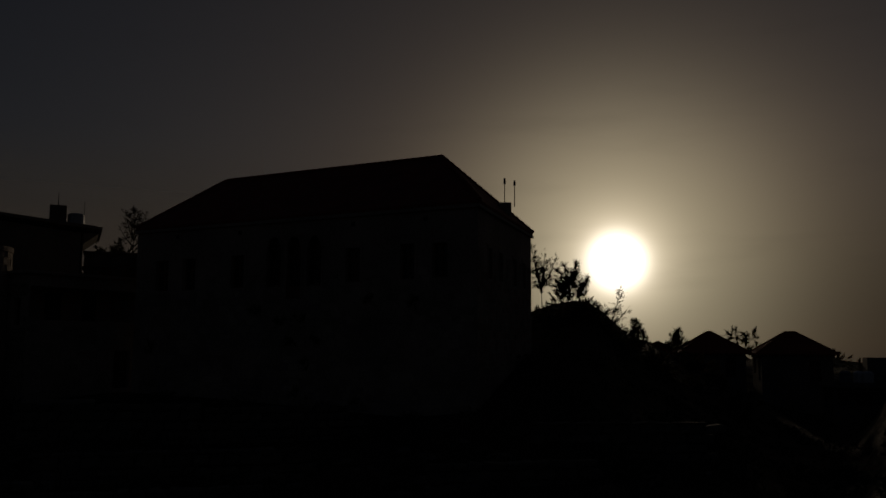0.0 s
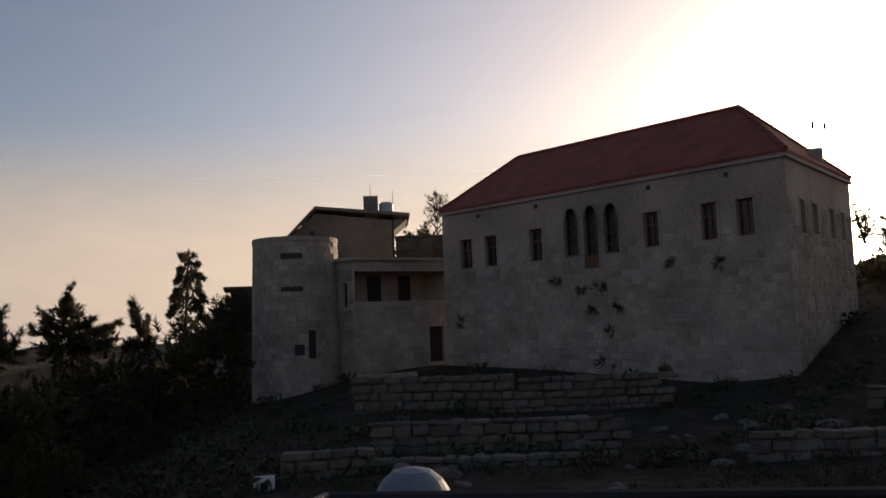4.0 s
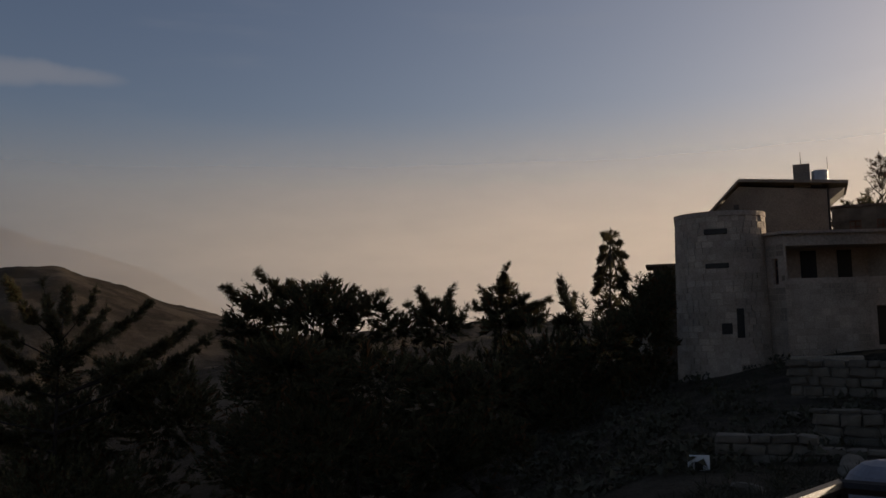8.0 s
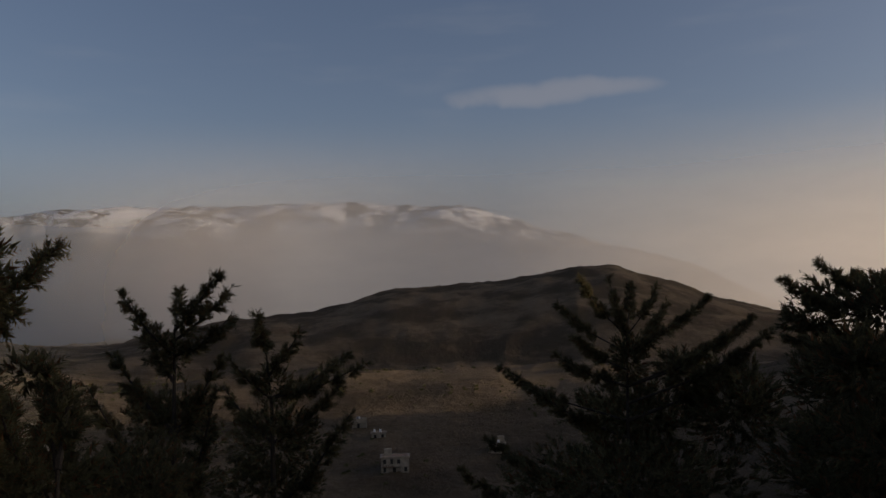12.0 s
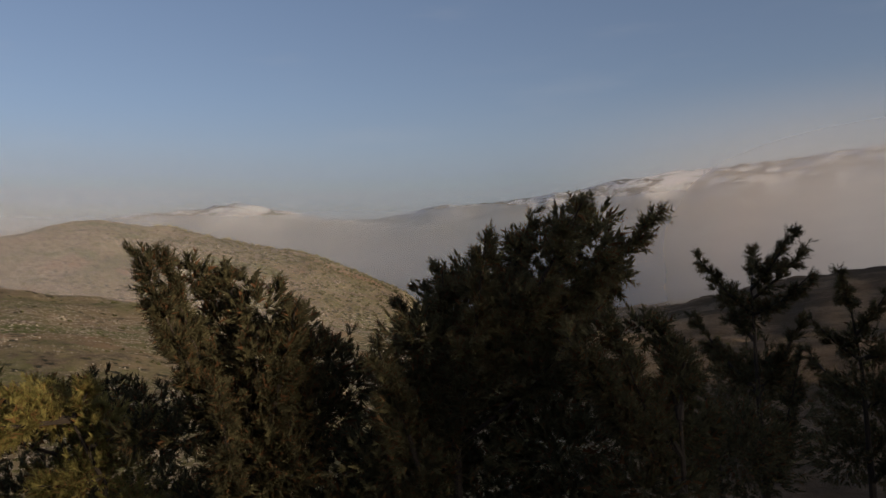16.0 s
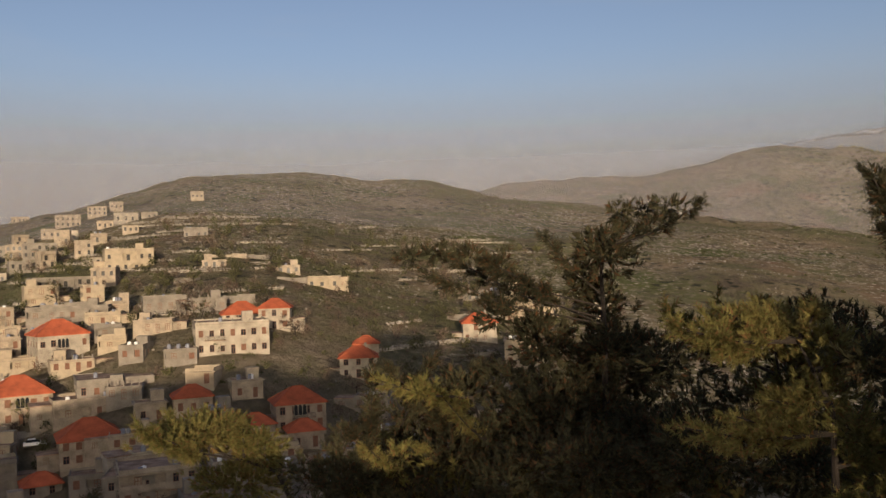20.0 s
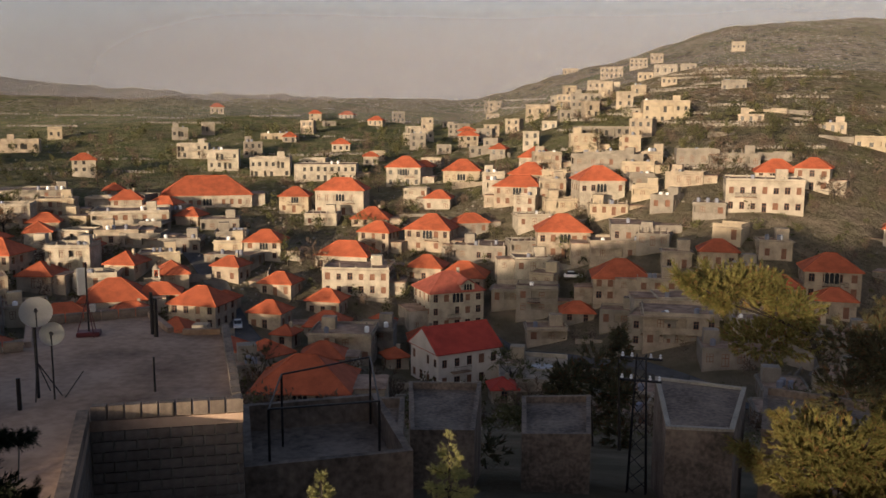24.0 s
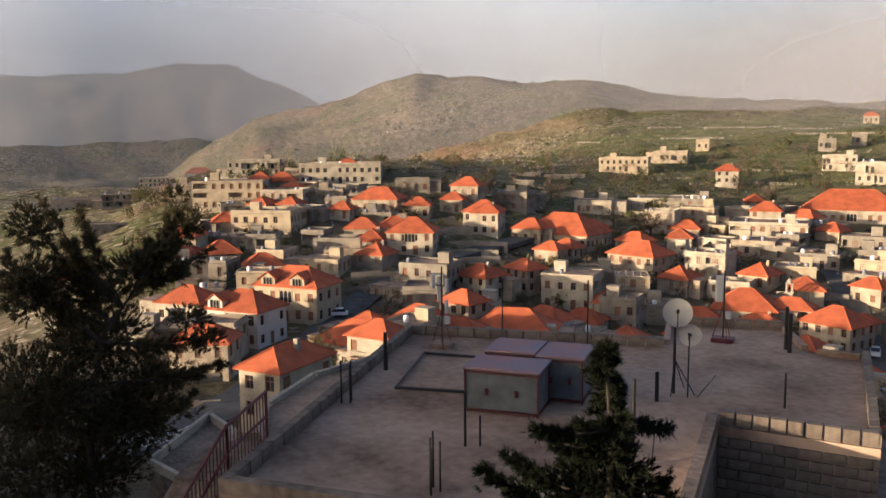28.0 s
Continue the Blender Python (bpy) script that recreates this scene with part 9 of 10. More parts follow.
# ---- scrub and rocks on the slopes ----
def scatter_rocks():
    rng = np.random.default_rng(4)
    n = 34000
    az = rng.uniform(118, 256, n)
    d = 180 * (1000 / 180) ** rng.uniform(0, 1, n)
    # a dense field of stones on the near stony slope and on the two bare hills
    for a0, a1, d0, d1, more in ((117, 152, 230, 560, 13000), (152, 178, 330, 640, 5000), (222, 246, 560, 1060, 7000)):
        az, d = np.concatenate([az, rng.uniform(a0, a1, more)]), np.concatenate([d, rng.uniform(d0, d1, more)])
    n = len(az)
    hit = np.array([noise.noise(Vector((-math.sin(radians(a)) * q * 0.012, math.cos(radians(a)) * q * 0.012, 5.0))) for a, q in zip(az, d)])
    fine = np.array([noise.noise(Vector((-math.sin(radians(a)) * q * 0.06, math.cos(radians(a)) * q * 0.06, 2.0))) for a, q in zip(az, d)])
    keep = hit + 1.1 * fine > rng.uniform(0.0, 0.5, n)
    az, d = az[keep], d[keep]
    r = np.radians(az)
    P = np.stack([-np.sin(r) * d, np.cos(r) * d, on_ground(az, d)], 1)
    tet = np.array([(0, 0, 1.0), (1, 0, 0.2), (-0.4, 0.9, 0.1), (-0.5, -0.8, 0.15), (0.1, 0.1, -0.6)])
    tri = np.array([(0, 1, 2), (0, 2, 3), (0, 3, 1), (4, 2, 1), (4, 3, 2), (4, 1, 3)])
    s = (rng.uniform(0.3, 1.0, len(P)) ** 3.5 * 1.0 + 0.17) * np.interp(d, [150, 500, 1000], [0.45, 0.7, 1.1])
    V = P[:, None] + (tet[None] + rng.normal(size=(len(P), 5, 3)) * 0.18) * (s[:, None, None] * np.array([1, 1, 0.8]))
    T = tri[None] + 5 * np.arange(len(P))[:, None, None]
    # tumbled dry-stone terrace walls that follow the slope's contours
    for k in range(96):
        a0, a1, d0, d1 = ((153, 184, 240, 470), (184, 236, 330, 640))[k % 2]
        a, q = rng.uniform(a0, a1), rng.uniform(d0, d1)
        p = np.array([-math.sin(radians(a)) * q, math.cos(radians(a)) * q])
        line = []
        for step in range(int(rng.uniform(15, 70))):
            e = np.stack([p, p + (3, 0), p - (3, 0), p + (0, 3), p - (0, 3)])
            h = on_ground(np.degrees(np.arctan2(-e[:, 0], e[:, 1])) % 360, np.hypot(e[:, 0], e[:, 1]))
            g = np.array([h[1] - h[2], h[3] - h[4]])
            g = g / max(np.linalg.norm(g), 1e-6)
            line += [(*(p + rng.uniform(-0.25, 0.25, 2)), h[0] + up) for up in (0.1, 0.55)] if rng.random() < 0.85 else []
            p = p + np.array([-g[1], g[0]]) * 0.75
        if line:
            L = np.array(line)
            sl = rng.uniform(0.28, 0.62, len(L))
            W = L[:, None] + (tet[None] + rng.normal(size=(len(L), 5, 3)) * 0.18) * sl[:, None, None]
            T = np.concatenate([T.reshape(-1, 3), (tri[None] + 5 * np.arange(len(L))[:, None, None]).reshape(-1, 3) + V.size // 3])
            V = np.concatenate([V.reshape(-1, 3), W.reshape(-1, 3)])
    o = new("rocks", fast_mesh("rocks", V.reshape(-1, 3), T.reshape(-1, 3), M["rock"]))
    tagged(o, "pale limestone outcrops and tumbled terrace walls on the slopes", "rocks", kind="stuff")


def scatter_scrub():
    rng = np.random.default_rng(9)
    n = 12000
    az = rng.uniform(60, 256, n)
    d = 150 * (1300 / 150) ** rng.uniform(0, 1, n)
    # the wooded flank of the stony hill
    az, d = np.concatenate([az, rng.uniform(120, 136, 1500)]), np.concatenate([d, rng.uniform(880, 1290, 1500)])
    hit = np.array([noise.noise(Vector((-math.sin(radians(a)) * q * 0.011, math.cos(radians(a)) * q * 0.011, 9.0))) for a, q in zip(az, d)])
    keep = (hit > rng.uniform(-0.2, 0.5, len(az))) | (np.arange(len(az)) >= n)
    az, d = az[keep], d[keep]
    n = len(az)
    r = np.radians(az)
    P = np.stack([-np.sin(r) * d, np.cos(r) * d, on_ground(az, d)], 1)
    s = np.interp(d, [150, 500, 1300], [0.6, 1.2, 2.6]) * rng.uniform(0.4, 1.3, n)
    k = 26
    v = unit(rng.normal(size=(n, k, 3)))
    v[..., 2] = np.abs(v[..., 2])
    c = P[:, None] + v * s[:, None, None] * rng.uniform(0.4, 1.0, (n, k, 1)) * np.array([1, 1, 0.75])
    e1, e2 = unit(rng.normal(size=(n, k, 3))), unit(rng.normal(size=(n, k, 3)))
    q = 0.42 * s[:, None, None]
    T = np.stack([c - e1 * q, c + e1 * q, c + e2 * q * 1.3], 2)
    o = new("scrub", fast_mesh("scrub", T.reshape(-1, 3), np.arange(T.size // 3).reshape(-1, 3), M["leaf_bush"]))
    tagged(o, "dull green scrub and bushes on the slopes", "scrub", kind="stuff")


M["rock"] = material("pale_limestone", (0.3, 0.265, 0.215), spread=0.35, scale=0.3, bump=0.3, island=0.35)
def town_scrub():
    """Low brown and green bushes, litter of stone and weeds in the gaps of the town."""
    rng = np.random.default_rng(29)
    for name, n, k, size, mat, label in (("low_bushes", 3200, 22, 0.75, "leaf_bush", "low green bushes in yards and on banks"), ("dry_bushes", 3000, 18, 0.8, "leaf_bare", "bare brown bushes in yards and on banks"), ("rubble", 5000, 2, 0.4, "rock", "loose rubble and stones in the yards")):
        az, d = rng.uniform(150, 257, n), 90 * (420 / 90) ** rng.uniform(0, 1, n)
        r = np.radians(az)
        x, y = -np.sin(r) * d, np.cos(r) * d
        near = np.array([min((a - p) ** 2 + (b - q) ** 2 for p, q in HOMES) for a, b in zip(x, y)])
        ok = near > 42
        P = np.stack([x, y, land_plain(az, d)], 1)[ok]
        m = len(P)
        s = size * rng.uniform(0.35, 1.3, m) * np.interp(d[ok], [90, 420], [0.9, 1.5])
        v = unit(rng.normal(size=(m, k, 3)))
        v[..., 2] = np.abs(v[..., 2])
        c = P[:, None] + v * s[:, None, None] * rng.uniform(0.3, 1.0, (m, k, 1)) * np.array([1.2, 1.2, 0.8])
        e1, e2 = unit(rng.normal(size=(m, k, 3))), unit(rng.normal(size=(m, k, 3)))
        q = (0.3 if mat != "leaf_bare" else 0.22) * s[:, None, None]
        if mat == "rock":
            q = q * 2.2
        T = np.stack([c - e1 * q, c + e1 * q * 0.4, c + e2 * q * 1.3], 2)
        o = new(name, fast_mesh(name, T.reshape(-1, 3), np.arange(T.size // 3).reshape(-1, 3), M[mat]))
        tagged(o, label, "bushes" if mat != "rock" else "rubble", kind="stuff")


def town_growth():
    """Crowns of bare and evergreen trees that fill the yards and banks of the town."""
    rng = np.random.default_rng(47)
    for name, n, k, mat, label in (("evergreen_growth", 3000, 80, "leaf_grove", "dark evergreen trees and tall shrubs between the houses"), ("bare_growth", 3000, 80, "leaf_bare", "bare brown trees and thickets between the houses")):
        az, d = rng.uniform(150, 257, n), 95 * (430 / 95) ** rng.uniform(0, 1, n)
        r = np.radians(az)
        x, y = -np.sin(r) * d, np.cos(r) * d
        hit = np.array([noise.noise(Vector((p * 0.03, q * 0.03, 4.0 if mat == "leaf_grove" else 8.0))) for p, q in zip(x, y)])
        near = np.array([min((p - u) ** 2 + (q - v) ** 2 for u, v in HOMES) for p, q in zip(x, y)])
        ok = (near > 36) & (hit > rng.uniform(-0.5, 0.4, n)) & np.array([not near_road(p, q) for p, q in zip(x, y)])
        P = np.stack([x, y, land_plain(az, d)], 1)[ok]
        m = len(P)
        s = rng.uniform(0.8, 2.3, m) * np.interp(d[ok], [95, 250, 430], [0.8, 1.0, 1.25])
        v = unit(rng.normal(size=(m, k, 3)))
        bump = 0.7 + 0.4 * np.sin(v[..., 0] * 4 + rng.uniform(0, 6, (m, 1))) * np.sin(v[..., 2] * 5 + rng.uniform(0, 6, (m, 1)))
        c = P[:, None] + np.array([0, 0, 1.0]) * s[:, None, None] + v * (s[:, None] * bump * rng.uniform(0.4, 1.0, (m, k)))[..., None] * np.array([1, 1, 1.15])
        e1, e2 = unit(rng.normal(size=(m, k, 3))), unit(rng.normal(size=(m, k, 3)) + v)
        q = (0.16 if mat != "leaf_bare" else 0.1) * s[:, None, None]
        T = np.stack([c - e1 * q, c + e1 * q * 0.6, c + e2 * q * (2.0 if mat != "leaf_bare" else 3.6)], 2)
        o = new(name, fast_mesh(name, T.reshape(-1, 3), np.arange(T.size // 3).reshape(-1, 3), M[mat]))
        tagged(o, label, "trees", kind="stuff")


def scatter_weeds():
    rng = np.random.default_rng(19)
    n = 9000
    az, d = rng.uniform(-30, 48, n), 9 * (80 / 9) ** rng.uniform(0, 1, n)
    r = np.radians(az)
    P = np.stack([-np.sin(r) * d, np.cos(r) * d, land_plain(az, d)], 1)
    hit = np.array([noise.noise(Vector((p[0] * 0.25, p[1] * 0.25, 2.0))) for p in P])
    P = P[hit > -0.1]
    n, k = len(P), 16
    s = rng.uniform(0.08, 0.3, n)
    v = unit(rng.normal(size=(n, k, 3)))
    v[..., 2] = np.abs(v[..., 2]) + 0.25
    c = P[:, None] + v * (s[:, None, None] * rng.uniform(0.1, 0.7, (n, k, 1)))
    side = unit(rng.normal(size=(n, k, 3))) * 0.08 * s[:, None, None]
    T = np.stack([c - side, c + side, c + v * s[:, None, None] * 0.8], 2)
    o = new("weeds", fast_mesh("weeds", T.reshape(-1, 3), np.arange(T.size // 3).reshape(-1, 3), M["leaf_weed"]))
    tagged(o, "dry dark weeds and grass on the castle bank", "weeds", kind="stuff")


def bank_bushes():
    rng = np.random.default_rng(51)
    n, k = 900, 60
    az, d = rng.uniform(-30, 42, n), 24 * (75 / 24) ** rng.uniform(0, 1, n)
    keep = (az < -7) | (az > 27) | (rng.random(n) < 0.25)
    az, d = az[keep], d[keep]
    n = len(az)
    r = np.radians(az)
    P = np.stack([-np.sin(r) * d, np.cos(r) * d, land_plain(az, d)], 1)
    s = rng.uniform(0.25, 0.9, n)
    v = unit(rng.normal(size=(n, k, 3)))
    v[..., 2] = np.abs(v[..., 2])
    c = P[:, None] + v * s[:, None, None] * rng.uniform(0.3, 1.0, (n, k, 1)) * np.array([1.2, 1.2, 0.8])
    e1, e2 = unit(rng.normal(size=(n, k, 3))), unit(rng.normal(size=(n, k, 3)))
    q = 0.2 * s[:, None, None]
    T = np.stack([c - e1 * q, c + e1 * q * 0.4, c + e2 * q * 1.6], 2)
    o = new("bank_scrub", fast_mesh("bank_scrub", T.reshape(-1, 3), np.arange(T.size // 3).reshape(-1, 3), M["leaf_weed"]))
    tagged(o, "dark low scrub covering the castle bank", "scrub", kind="stuff")


M["leaf_grove"] = material("dark_grove_leaf", (0.072, 0.08, 0.036), rough=0.9, gloss=0.06, spread=0.4, scale=0.3, bump=0, color2=(0.14, 0.13, 0.058), island=0.4)
M["leaf_weed"] = material("dark_dry_weed", (0.055, 0.05, 0.03), rough=0.85, spread=0.4, scale=0.5, bump=0, island=0.4)
scatter_weeds()
bank_bushes()
scatter_rocks()
scatter_scrub()


# ---- garden trees, yard walls and sheds between the houses ----
def garden_tree(seed, h, w, leaf, label, bare=False):
    rng = np.random.default_rng(seed)
    t = thing("garden_tree", pose(0, 0, -500), label, "tree", "garden trees")
    bm = bmesh.new()
    tube(bm, (0, 0, -0.5), (0.1, 0, h * 0.45), 0.16, 0.09, 7)
    tri = []
    for k in range(9):
        c = np.array([rng.uniform(-0.5, 0.5) * w, rng.uniform(-0.5, 0.5) * w, h * rng.uniform(0.3, 0.85)])
        tube(bm, (0.1, 0, h * 0.3), c, 0.06, 0.02, 5)
        tri.append(clump(rng, c, w * 0.36, h * 0.24, 0.3 if not bare else 0.34, 26 if not bare else 14))
    part("trunk", bm, M["bark"], t)
    T = np.concatenate(tri)
    o = new("crown", fast_mesh("crown", T.reshape(-1, 3), np.arange(len(T) * 3).reshape(-1, 3), M[leaf]))
    o.parent = t
    return t


GARDEN = [garden_tree(1, 5.0, 4.0, "leaf_bush", "dull green garden tree among the houses"), garden_tree(2, 6.5, 3.6, "leaf_pine", "dark evergreen tree among the houses"),
          garden_tree(3, 4.2, 4.4, "leaf_bare", "leafless brown garden tree among the houses", True), garden_tree(4, 3.2, 4.2, "leaf_bush", "low green garden shrub among the houses"),
          garden_tree(5, 5.6, 4.4, "leaf_bare", "bare winter tree among the houses", True)]
HOMES = [(o.matrix_world.translation.x, o.matrix_world.translation.y) for o in scene.objects if o.name.startswith("house") and o.parent is None]


STREETS = [polar((262, 80), (256.5, 90), (253, 99), (250, 112), (247.5, 128), (245.3, 145), (243.8, 160), (241.5, 178), (238, 195), (233, 215), (229, 240)),
           polar((176, 128), (179, 138), (183, 150), (187, 156), (191, 165), (194, 180), (197, 200)), polar((205, 118), (207, 140), (209, 165), (211, 195), (213, 230))]


def near_road(x, y):
    for pts in STREETS:
        for a, b in zip(pts, pts[1:]):
            a, b, p = Vector(a[:2]), Vector(b[:2]), Vector((x, y))
            u = max(0, min(1, (p - a).dot(b - a) / (b - a).length_squared))
            if (p - a.lerp(b, u)).length < 8:
                return True
    return False


def clear_of_homes(x, y, r):
    return all((x - a) ** 2 + (y - b) ** 2 > r * r for a, b in HOMES)


def plant_gardens():
    rng = random.Random(21)
    count = 0
    used = [False] * len(GARDEN)
    while count < 190:
        az, d = rng.uniform(150, 257), 100 * (360 / 100) ** rng.uniform(0, 1)
        a = radians(az)
        x, y = -math.sin(a) * d, math.cos(a) * d
        if not clear_of_homes(x, y, 5.8) or near_road(x, y):
            continue
        k = rng.choices(range(5), (4, 3, 4, 5, 3))[0]
        s = rng.uniform(0.65, 1.45)
        m = Matrix.Translation((x, y, land(x, y))) @ pose(0, 0, 0, 0, 0, rng.uniform(0, 360))
        if used[k]:
            o = copy_thing(GARDEN[k], m)
        else:
            o = GARDEN[k]
            o.matrix_basis = m
            used[k] = True
        o.scale = (s, s, s)
        count += 1


def yard_wall(x, y, w, rz, h, mat, seed):
    z = land(x, y)
    t = thing("yard_wall", pose(x, y, z, 0, 0, rz), "low rubble yard wall between the houses", "wall", "yard walls")
    n = max(2, int(w / 2.2))
    rng = random.Random(seed)
    bm = bmesh.new()
    for k in range(n):
        box(bm, -w / 2 + k * w / n, -0.15, -2.5, -w / 2 + (k + 1) * w / n - 0.02, 0.15, h * rng.uniform(0.8, 1.15))
    part("wall", bm, M[mat], t)


def yards():
    rng = random.Random(33)
    count = 0
    while count < 130:
        az, d = rng.uniform(158, 256), 105 * (330 / 105) ** rng.uniform(0, 1)
        a = radians(az)
        x, y = -math.sin(a) * d, math.cos(a) * d
        if not clear_of_homes(x, y, 7):
            continue
        yard_wall(x, y, rng.uniform(5, 16), az + rng.uniform(-14, 14) + (90 if rng.random() < 0.15 else 0), rng.uniform(0.7, 1.8), rng.choice(("wall_c", "wall_a", "wall_c")), count)
        count += 1
    count = tries = 0
    while count < 160 and tries < 6000:
        tries += 1
        az, d = rng.uniform(166, 254), 118 * (300 / 118) ** rng.uniform(0, 1)
        a = radians(az)
        x, y = -math.sin(a) * d, math.cos(a) * d
        if not clear_of_homes(x, y, 8.2) or near_road(x, y) or d > 225 + 60 * math.sin(az * 0.21) or (184 < az < 204 and d < 152):
            continue
        HOMES.append((x, y))
        hip = rng.random() < 0.42 and az > 192
        house(az, d, rng.uniform(5.5, 9.5), rng.uniform(5.5, 8), 1 if rng.random() < 0.85 else 2, rng.uniform(-40, 5) if az > 205 else rng.uniform(-20, 15), "hip" if hip else "flat", rng.choice(("a", "c", "c", "b", "d")), sh=rng.uniform(2.4, 2.9), plain=True)
        count += 1


yards()
plant_gardens()
town_scrub()
town_growth()
for pts, width in zip(STREETS, (6.5, 5.0, 5.0)):
    road(pts, width)
# houses on the rise to the right of the castle
house(-17.05, 95, 6.0, 6, 1, 10, "hip", "c", sh=2.6, dz=-0.3)
house(-21.8, 95, 6.6, 6, 1, 10, "hip", "c", sh=2.8, dz=2.6)
house(-13.9, 104, 4, 5, 1, 10, "hip", "c", sh=2.4, dz=-3.2)
house(-25.8, 84, 6, 6, 1, 10, "flat", "c", sh=2.4, dz=0.2)


# ---- a hazy scatter of small houses high on the slope ----
def far_houses():
    rng = random.Random(61)
    count = tries = 0
    while count < 36 and tries < 3000:
        tries += 1
        az, d = rng.uniform(183, 206), rng.uniform(290, 520)
        a = radians(az)
        x, y = -math.sin(a) * d, math.cos(a) * d
        if not clear_of_homes(x, y, 11):
            continue
        HOMES.append((x, y))
        house(az, d, rng.uniform(5.5, 8.5), rng.uniform(5, 7), rng.choice((1, 1, 2)), rng.uniform(-20, 20), "hip" if rng.random() < 0.15 else "flat", rng.choice(("a", "b", "c", "a")), sh=2.7, plain=True, extras=False)
        count += 1


far_houses()


# ---- cars, bell turret, plaza ----
def car(az, d, rz, paint, label):
    a = radians(az)
    x, y = -math.sin(a) * d, math.cos(a) * d
    t = thing("car", pose(x, y, land(x, y) + 0.35, 0, 0, rz), label, "car", "parked cars")
    prof = ((-2.1, 0.3), (-2.1, 0.75), (-1.9, 0.9), (1.0, 0.9), (2.0, 0.75), (2.1, 0.3))
    cab = ((-1.75, 0.9), (-1.35, 1.42), (0.15, 1.42), (0.95, 0.9))
    for name, pr, half, mat in (("body", prof, 0.85, paint), ("cabin", cab, 0.72, M["glass"])):
        bm = bmesh.new()
        A, B = [bm.verts.new((u, -half, v)) for u, v in pr], [bm.verts.new((u, half, v)) for u, v in pr]
        bm.faces.new(A)
        bm.faces.new(B[::-1])
        n = len(pr)
        for k in range(n):
            bm.faces.new((A[(k + 1) % n], A[k], B[k], B[(k + 1) % n]))
        part(name, bm, mat, t)
    part("roof", boxed(-1.3, -0.7, 1.423, 0.12, 0.7, 1.47, 0.02), paint, t)
    for wx in (-1.35, 1.35):
        for wy in (-0.8, 0.66):
            bm = bmesh.new()
            tube(bm, (wx, wy, 0.32), (wx, wy + 0.16, 0.32), 0.32, n=12)
            part("wheel", bm, M["dark"], t)


car(244.0, 159, 60, M["white_metal"], "white pickup car parked in the shaded street")
car(187.16, 190, 190, M["white_metal"], "white car parked on the open ground by the road")
car(209.6, 172, 120, M["grey_metal"], "grey car parked in the street")
car(246.4, 137, 65, M["dark"], "dark car parked by the street houses")


def bell_turret(az, d, top):
    a = radians(az)
    x, y = -math.sin(a) * d, math.cos(a) * d
    z = land(x, y)
    h = top - z
    t = thing("bell_turret", pose(x, y, z, 0, 0, az), "slim pale stone bell turret with a small dome", "turret")
    part("shaft", boxed(-0.75, -0.75, -1, 0.75, 0.75, h - 3.2, 0.04), M["wall_b"], t)
    part("cornice", boxed(-0.9, -0.9, h - 3.197, 0.9, 0.9, h - 2.95, 0.03), M["wall_b"], t)
    for px in (-0.55, 0.55):
        for py in (-0.55, 0.55):
            part("pillar", boxed(px - 0.16, py - 0.16, h - 2.947, px + 0.16, py + 0.16, h - 1.3), M["wall_b"], t)
    part("cap", boxed(-0.8, -0.8, h - 1.297, 0.8, 0.8, h - 1.1, 0.03), M["wall_b"], t)
    dome = lathe([(0.6, h - 1.097), (0.55, h - 0.8), (0.35, h - 0.5), (0.1, h - 0.35), (0.05, h)], 12)
    part("dome", dome, M["wall_b"], t)
    bell = lathe([(0.3, h - 2.4), (0.2, h - 2.1), (0.12, h - 1.85), (0.04, h - 1.4)], 10)
    part("bell", bell, M["iron"], t)


bell_turret(214.6, 188, -29.2)


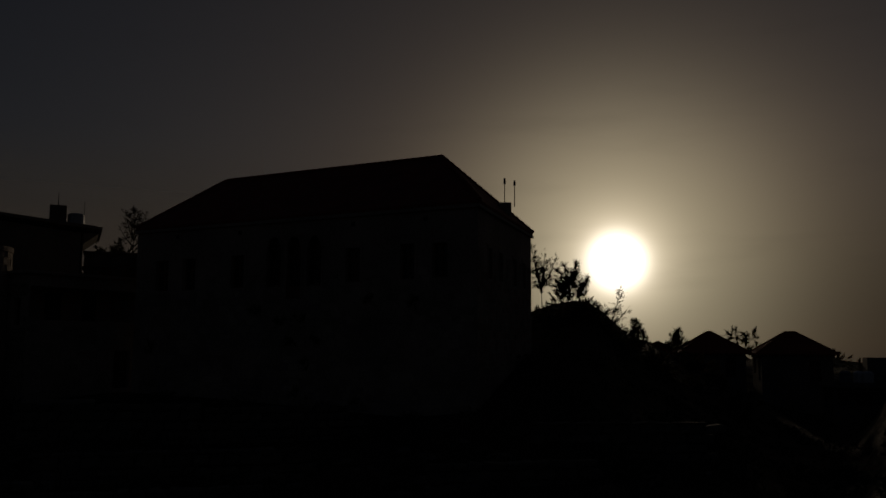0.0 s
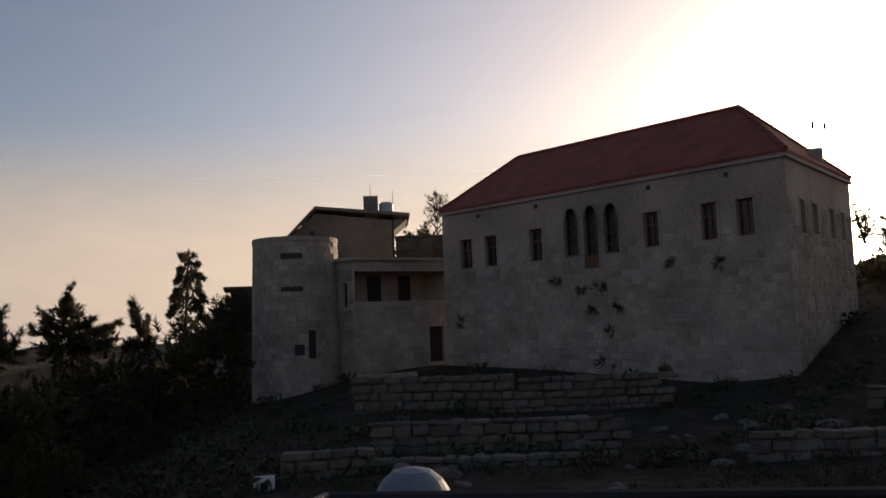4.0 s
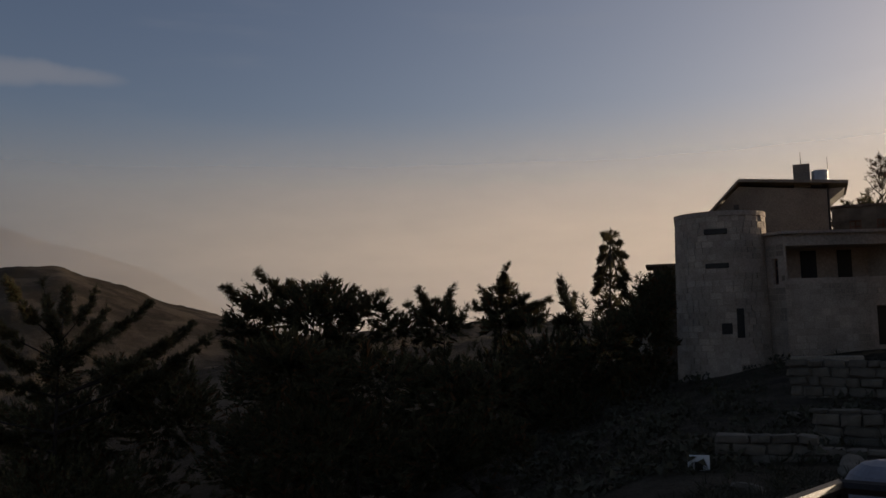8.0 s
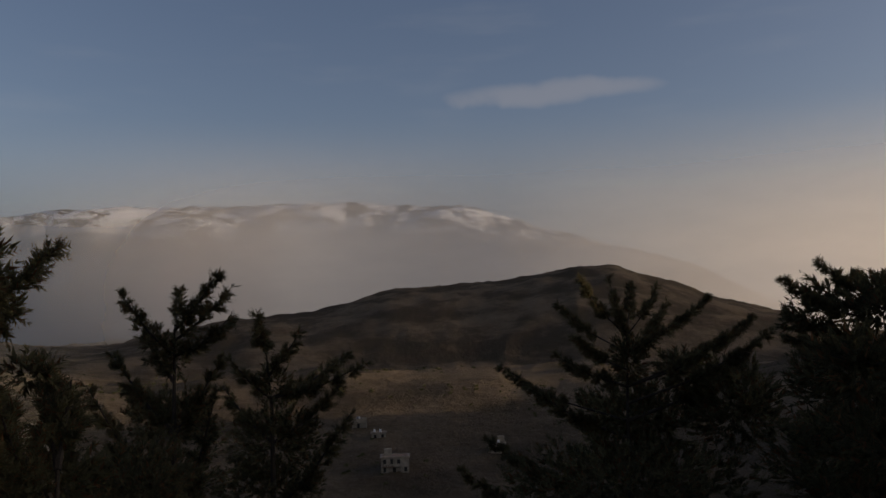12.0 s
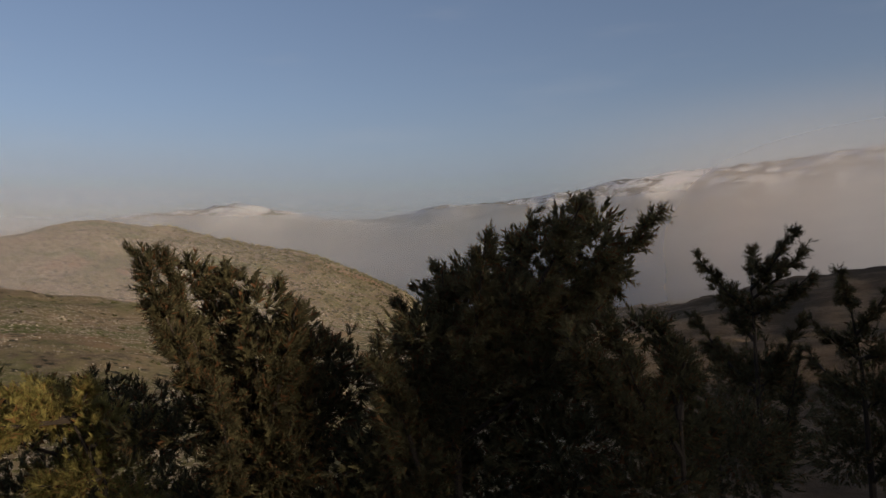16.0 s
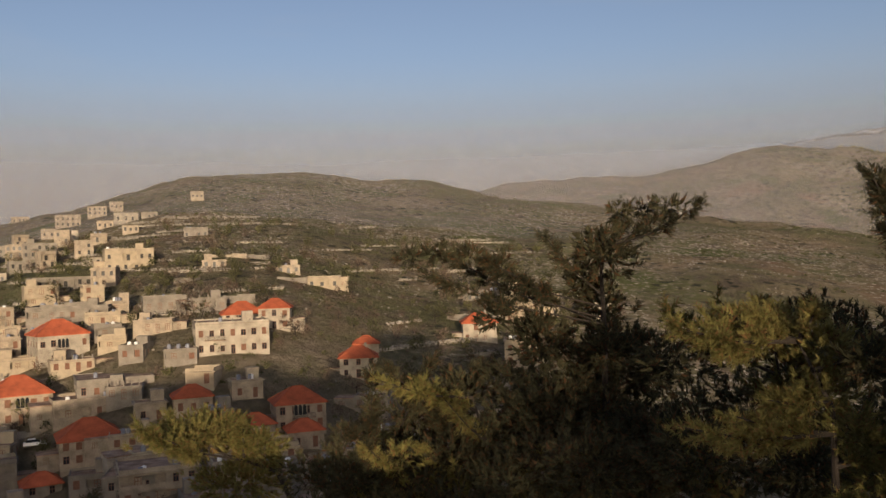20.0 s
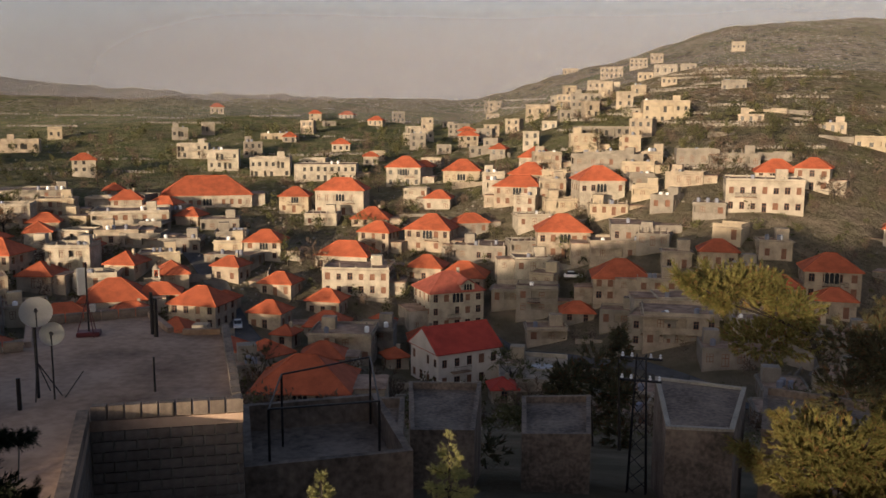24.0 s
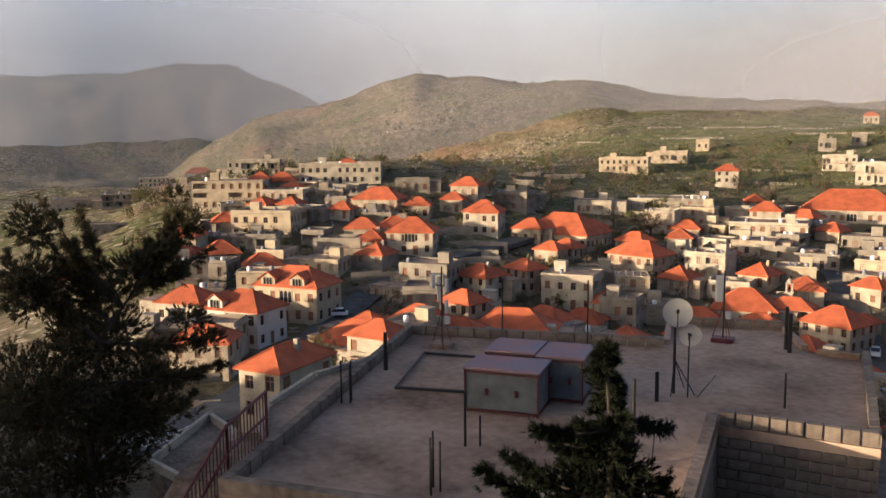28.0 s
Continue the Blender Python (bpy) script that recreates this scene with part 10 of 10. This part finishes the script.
def plaza():
    t = thing("plaza", Matrix(), "pale paved villa forecourt with low white walls", "plaza", kind="structure")
    P = [Vector(p) for p in ((33.0, -153.5), (20.0, -154.0), (18.5, -138.0), (29.0, -136.0))]
    part("paving", poly_prism(P, -48, -42.5), M["wall_a"], t)
    for a, b in zip(P, P[1:] + P[:1]):
        fm = wall_frame(Vector((b.x, b.y, 0)), Vector((a.x, a.y, 0)), -42.5)
        bm = bmesh.new()
        box(bm, 0.1, 0, 0.003, (b - a).length - 0.3, 0.25, 0.8, fm)
        part("low_wall", bm, M["wall_b"], t)
    f = thing("fountain", pose(23.5, -146.5, -42.5), "round stone fountain basin with blue-grey water", "fountain")
    part("basin", lathe([(2.3, 0), (2.4, 0.45), (2.0, 0.45), (1.95, 0.3), (0.3, 0.3)], 24), M["wall_b"], f)
    part("water", lathe([(1.93, 0.303), (1.93, 0.33)], 24), M["grey_metal"], f)
    part("jet_post", lathe([(0.25, 0.333), (0.15, 0.9), (0.3, 1.1)], 10), M["wall_b"], f)


plaza()


def barrier(a, b, n, label):
    """Crowd barriers of white tube along the street's edge."""
    (x0, y0), (x1, y1) = a, b
    rz = math.degrees(math.atan2(y1 - y0, x1 - x0))
    w = math.hypot(x1 - x0, y1 - y0) / n
    for k in range(n):
        x, y = x0 + (x1 - x0) * (k + 0.5) / n, y0 + (y1 - y0) * (k + 0.5) / n
        t = thing("street_barrier", pose(x, y, land(x, y) + 0.3, 0, 0, rz), label, "barrier", "street barriers")
        for q in (((-w / 2 + 0.1, 0, 0.0), (-w / 2 + 0.1, 0, 1.1)), ((w / 2 - 0.1, 0, 0.0), (w / 2 - 0.1, 0, 1.1)), ((-w / 2 + 0.1, 0, 1.1), (w / 2 - 0.1, 0, 1.1)), ((-w / 2 + 0.1, 0, 0.25), (w / 2 - 0.1, 0, 0.25))):
            bm = bmesh.new()
            tube(bm, *q, 0.035, n=6)
            part("tube", bm, M["white_metal"], t)
        for j in range(1, 6):
            bm = bmesh.new()
            u = -w / 2 + 0.1 + (w - 0.2) * j / 6
            tube(bm, (u, 0, 0.25), (u, 0, 1.1), 0.015, n=4)
            part("bar", bm, M["white_metal"], t)


barrier(*polar((258, 84), (253.6, 91)), 4, "white tubular barrier along the street")
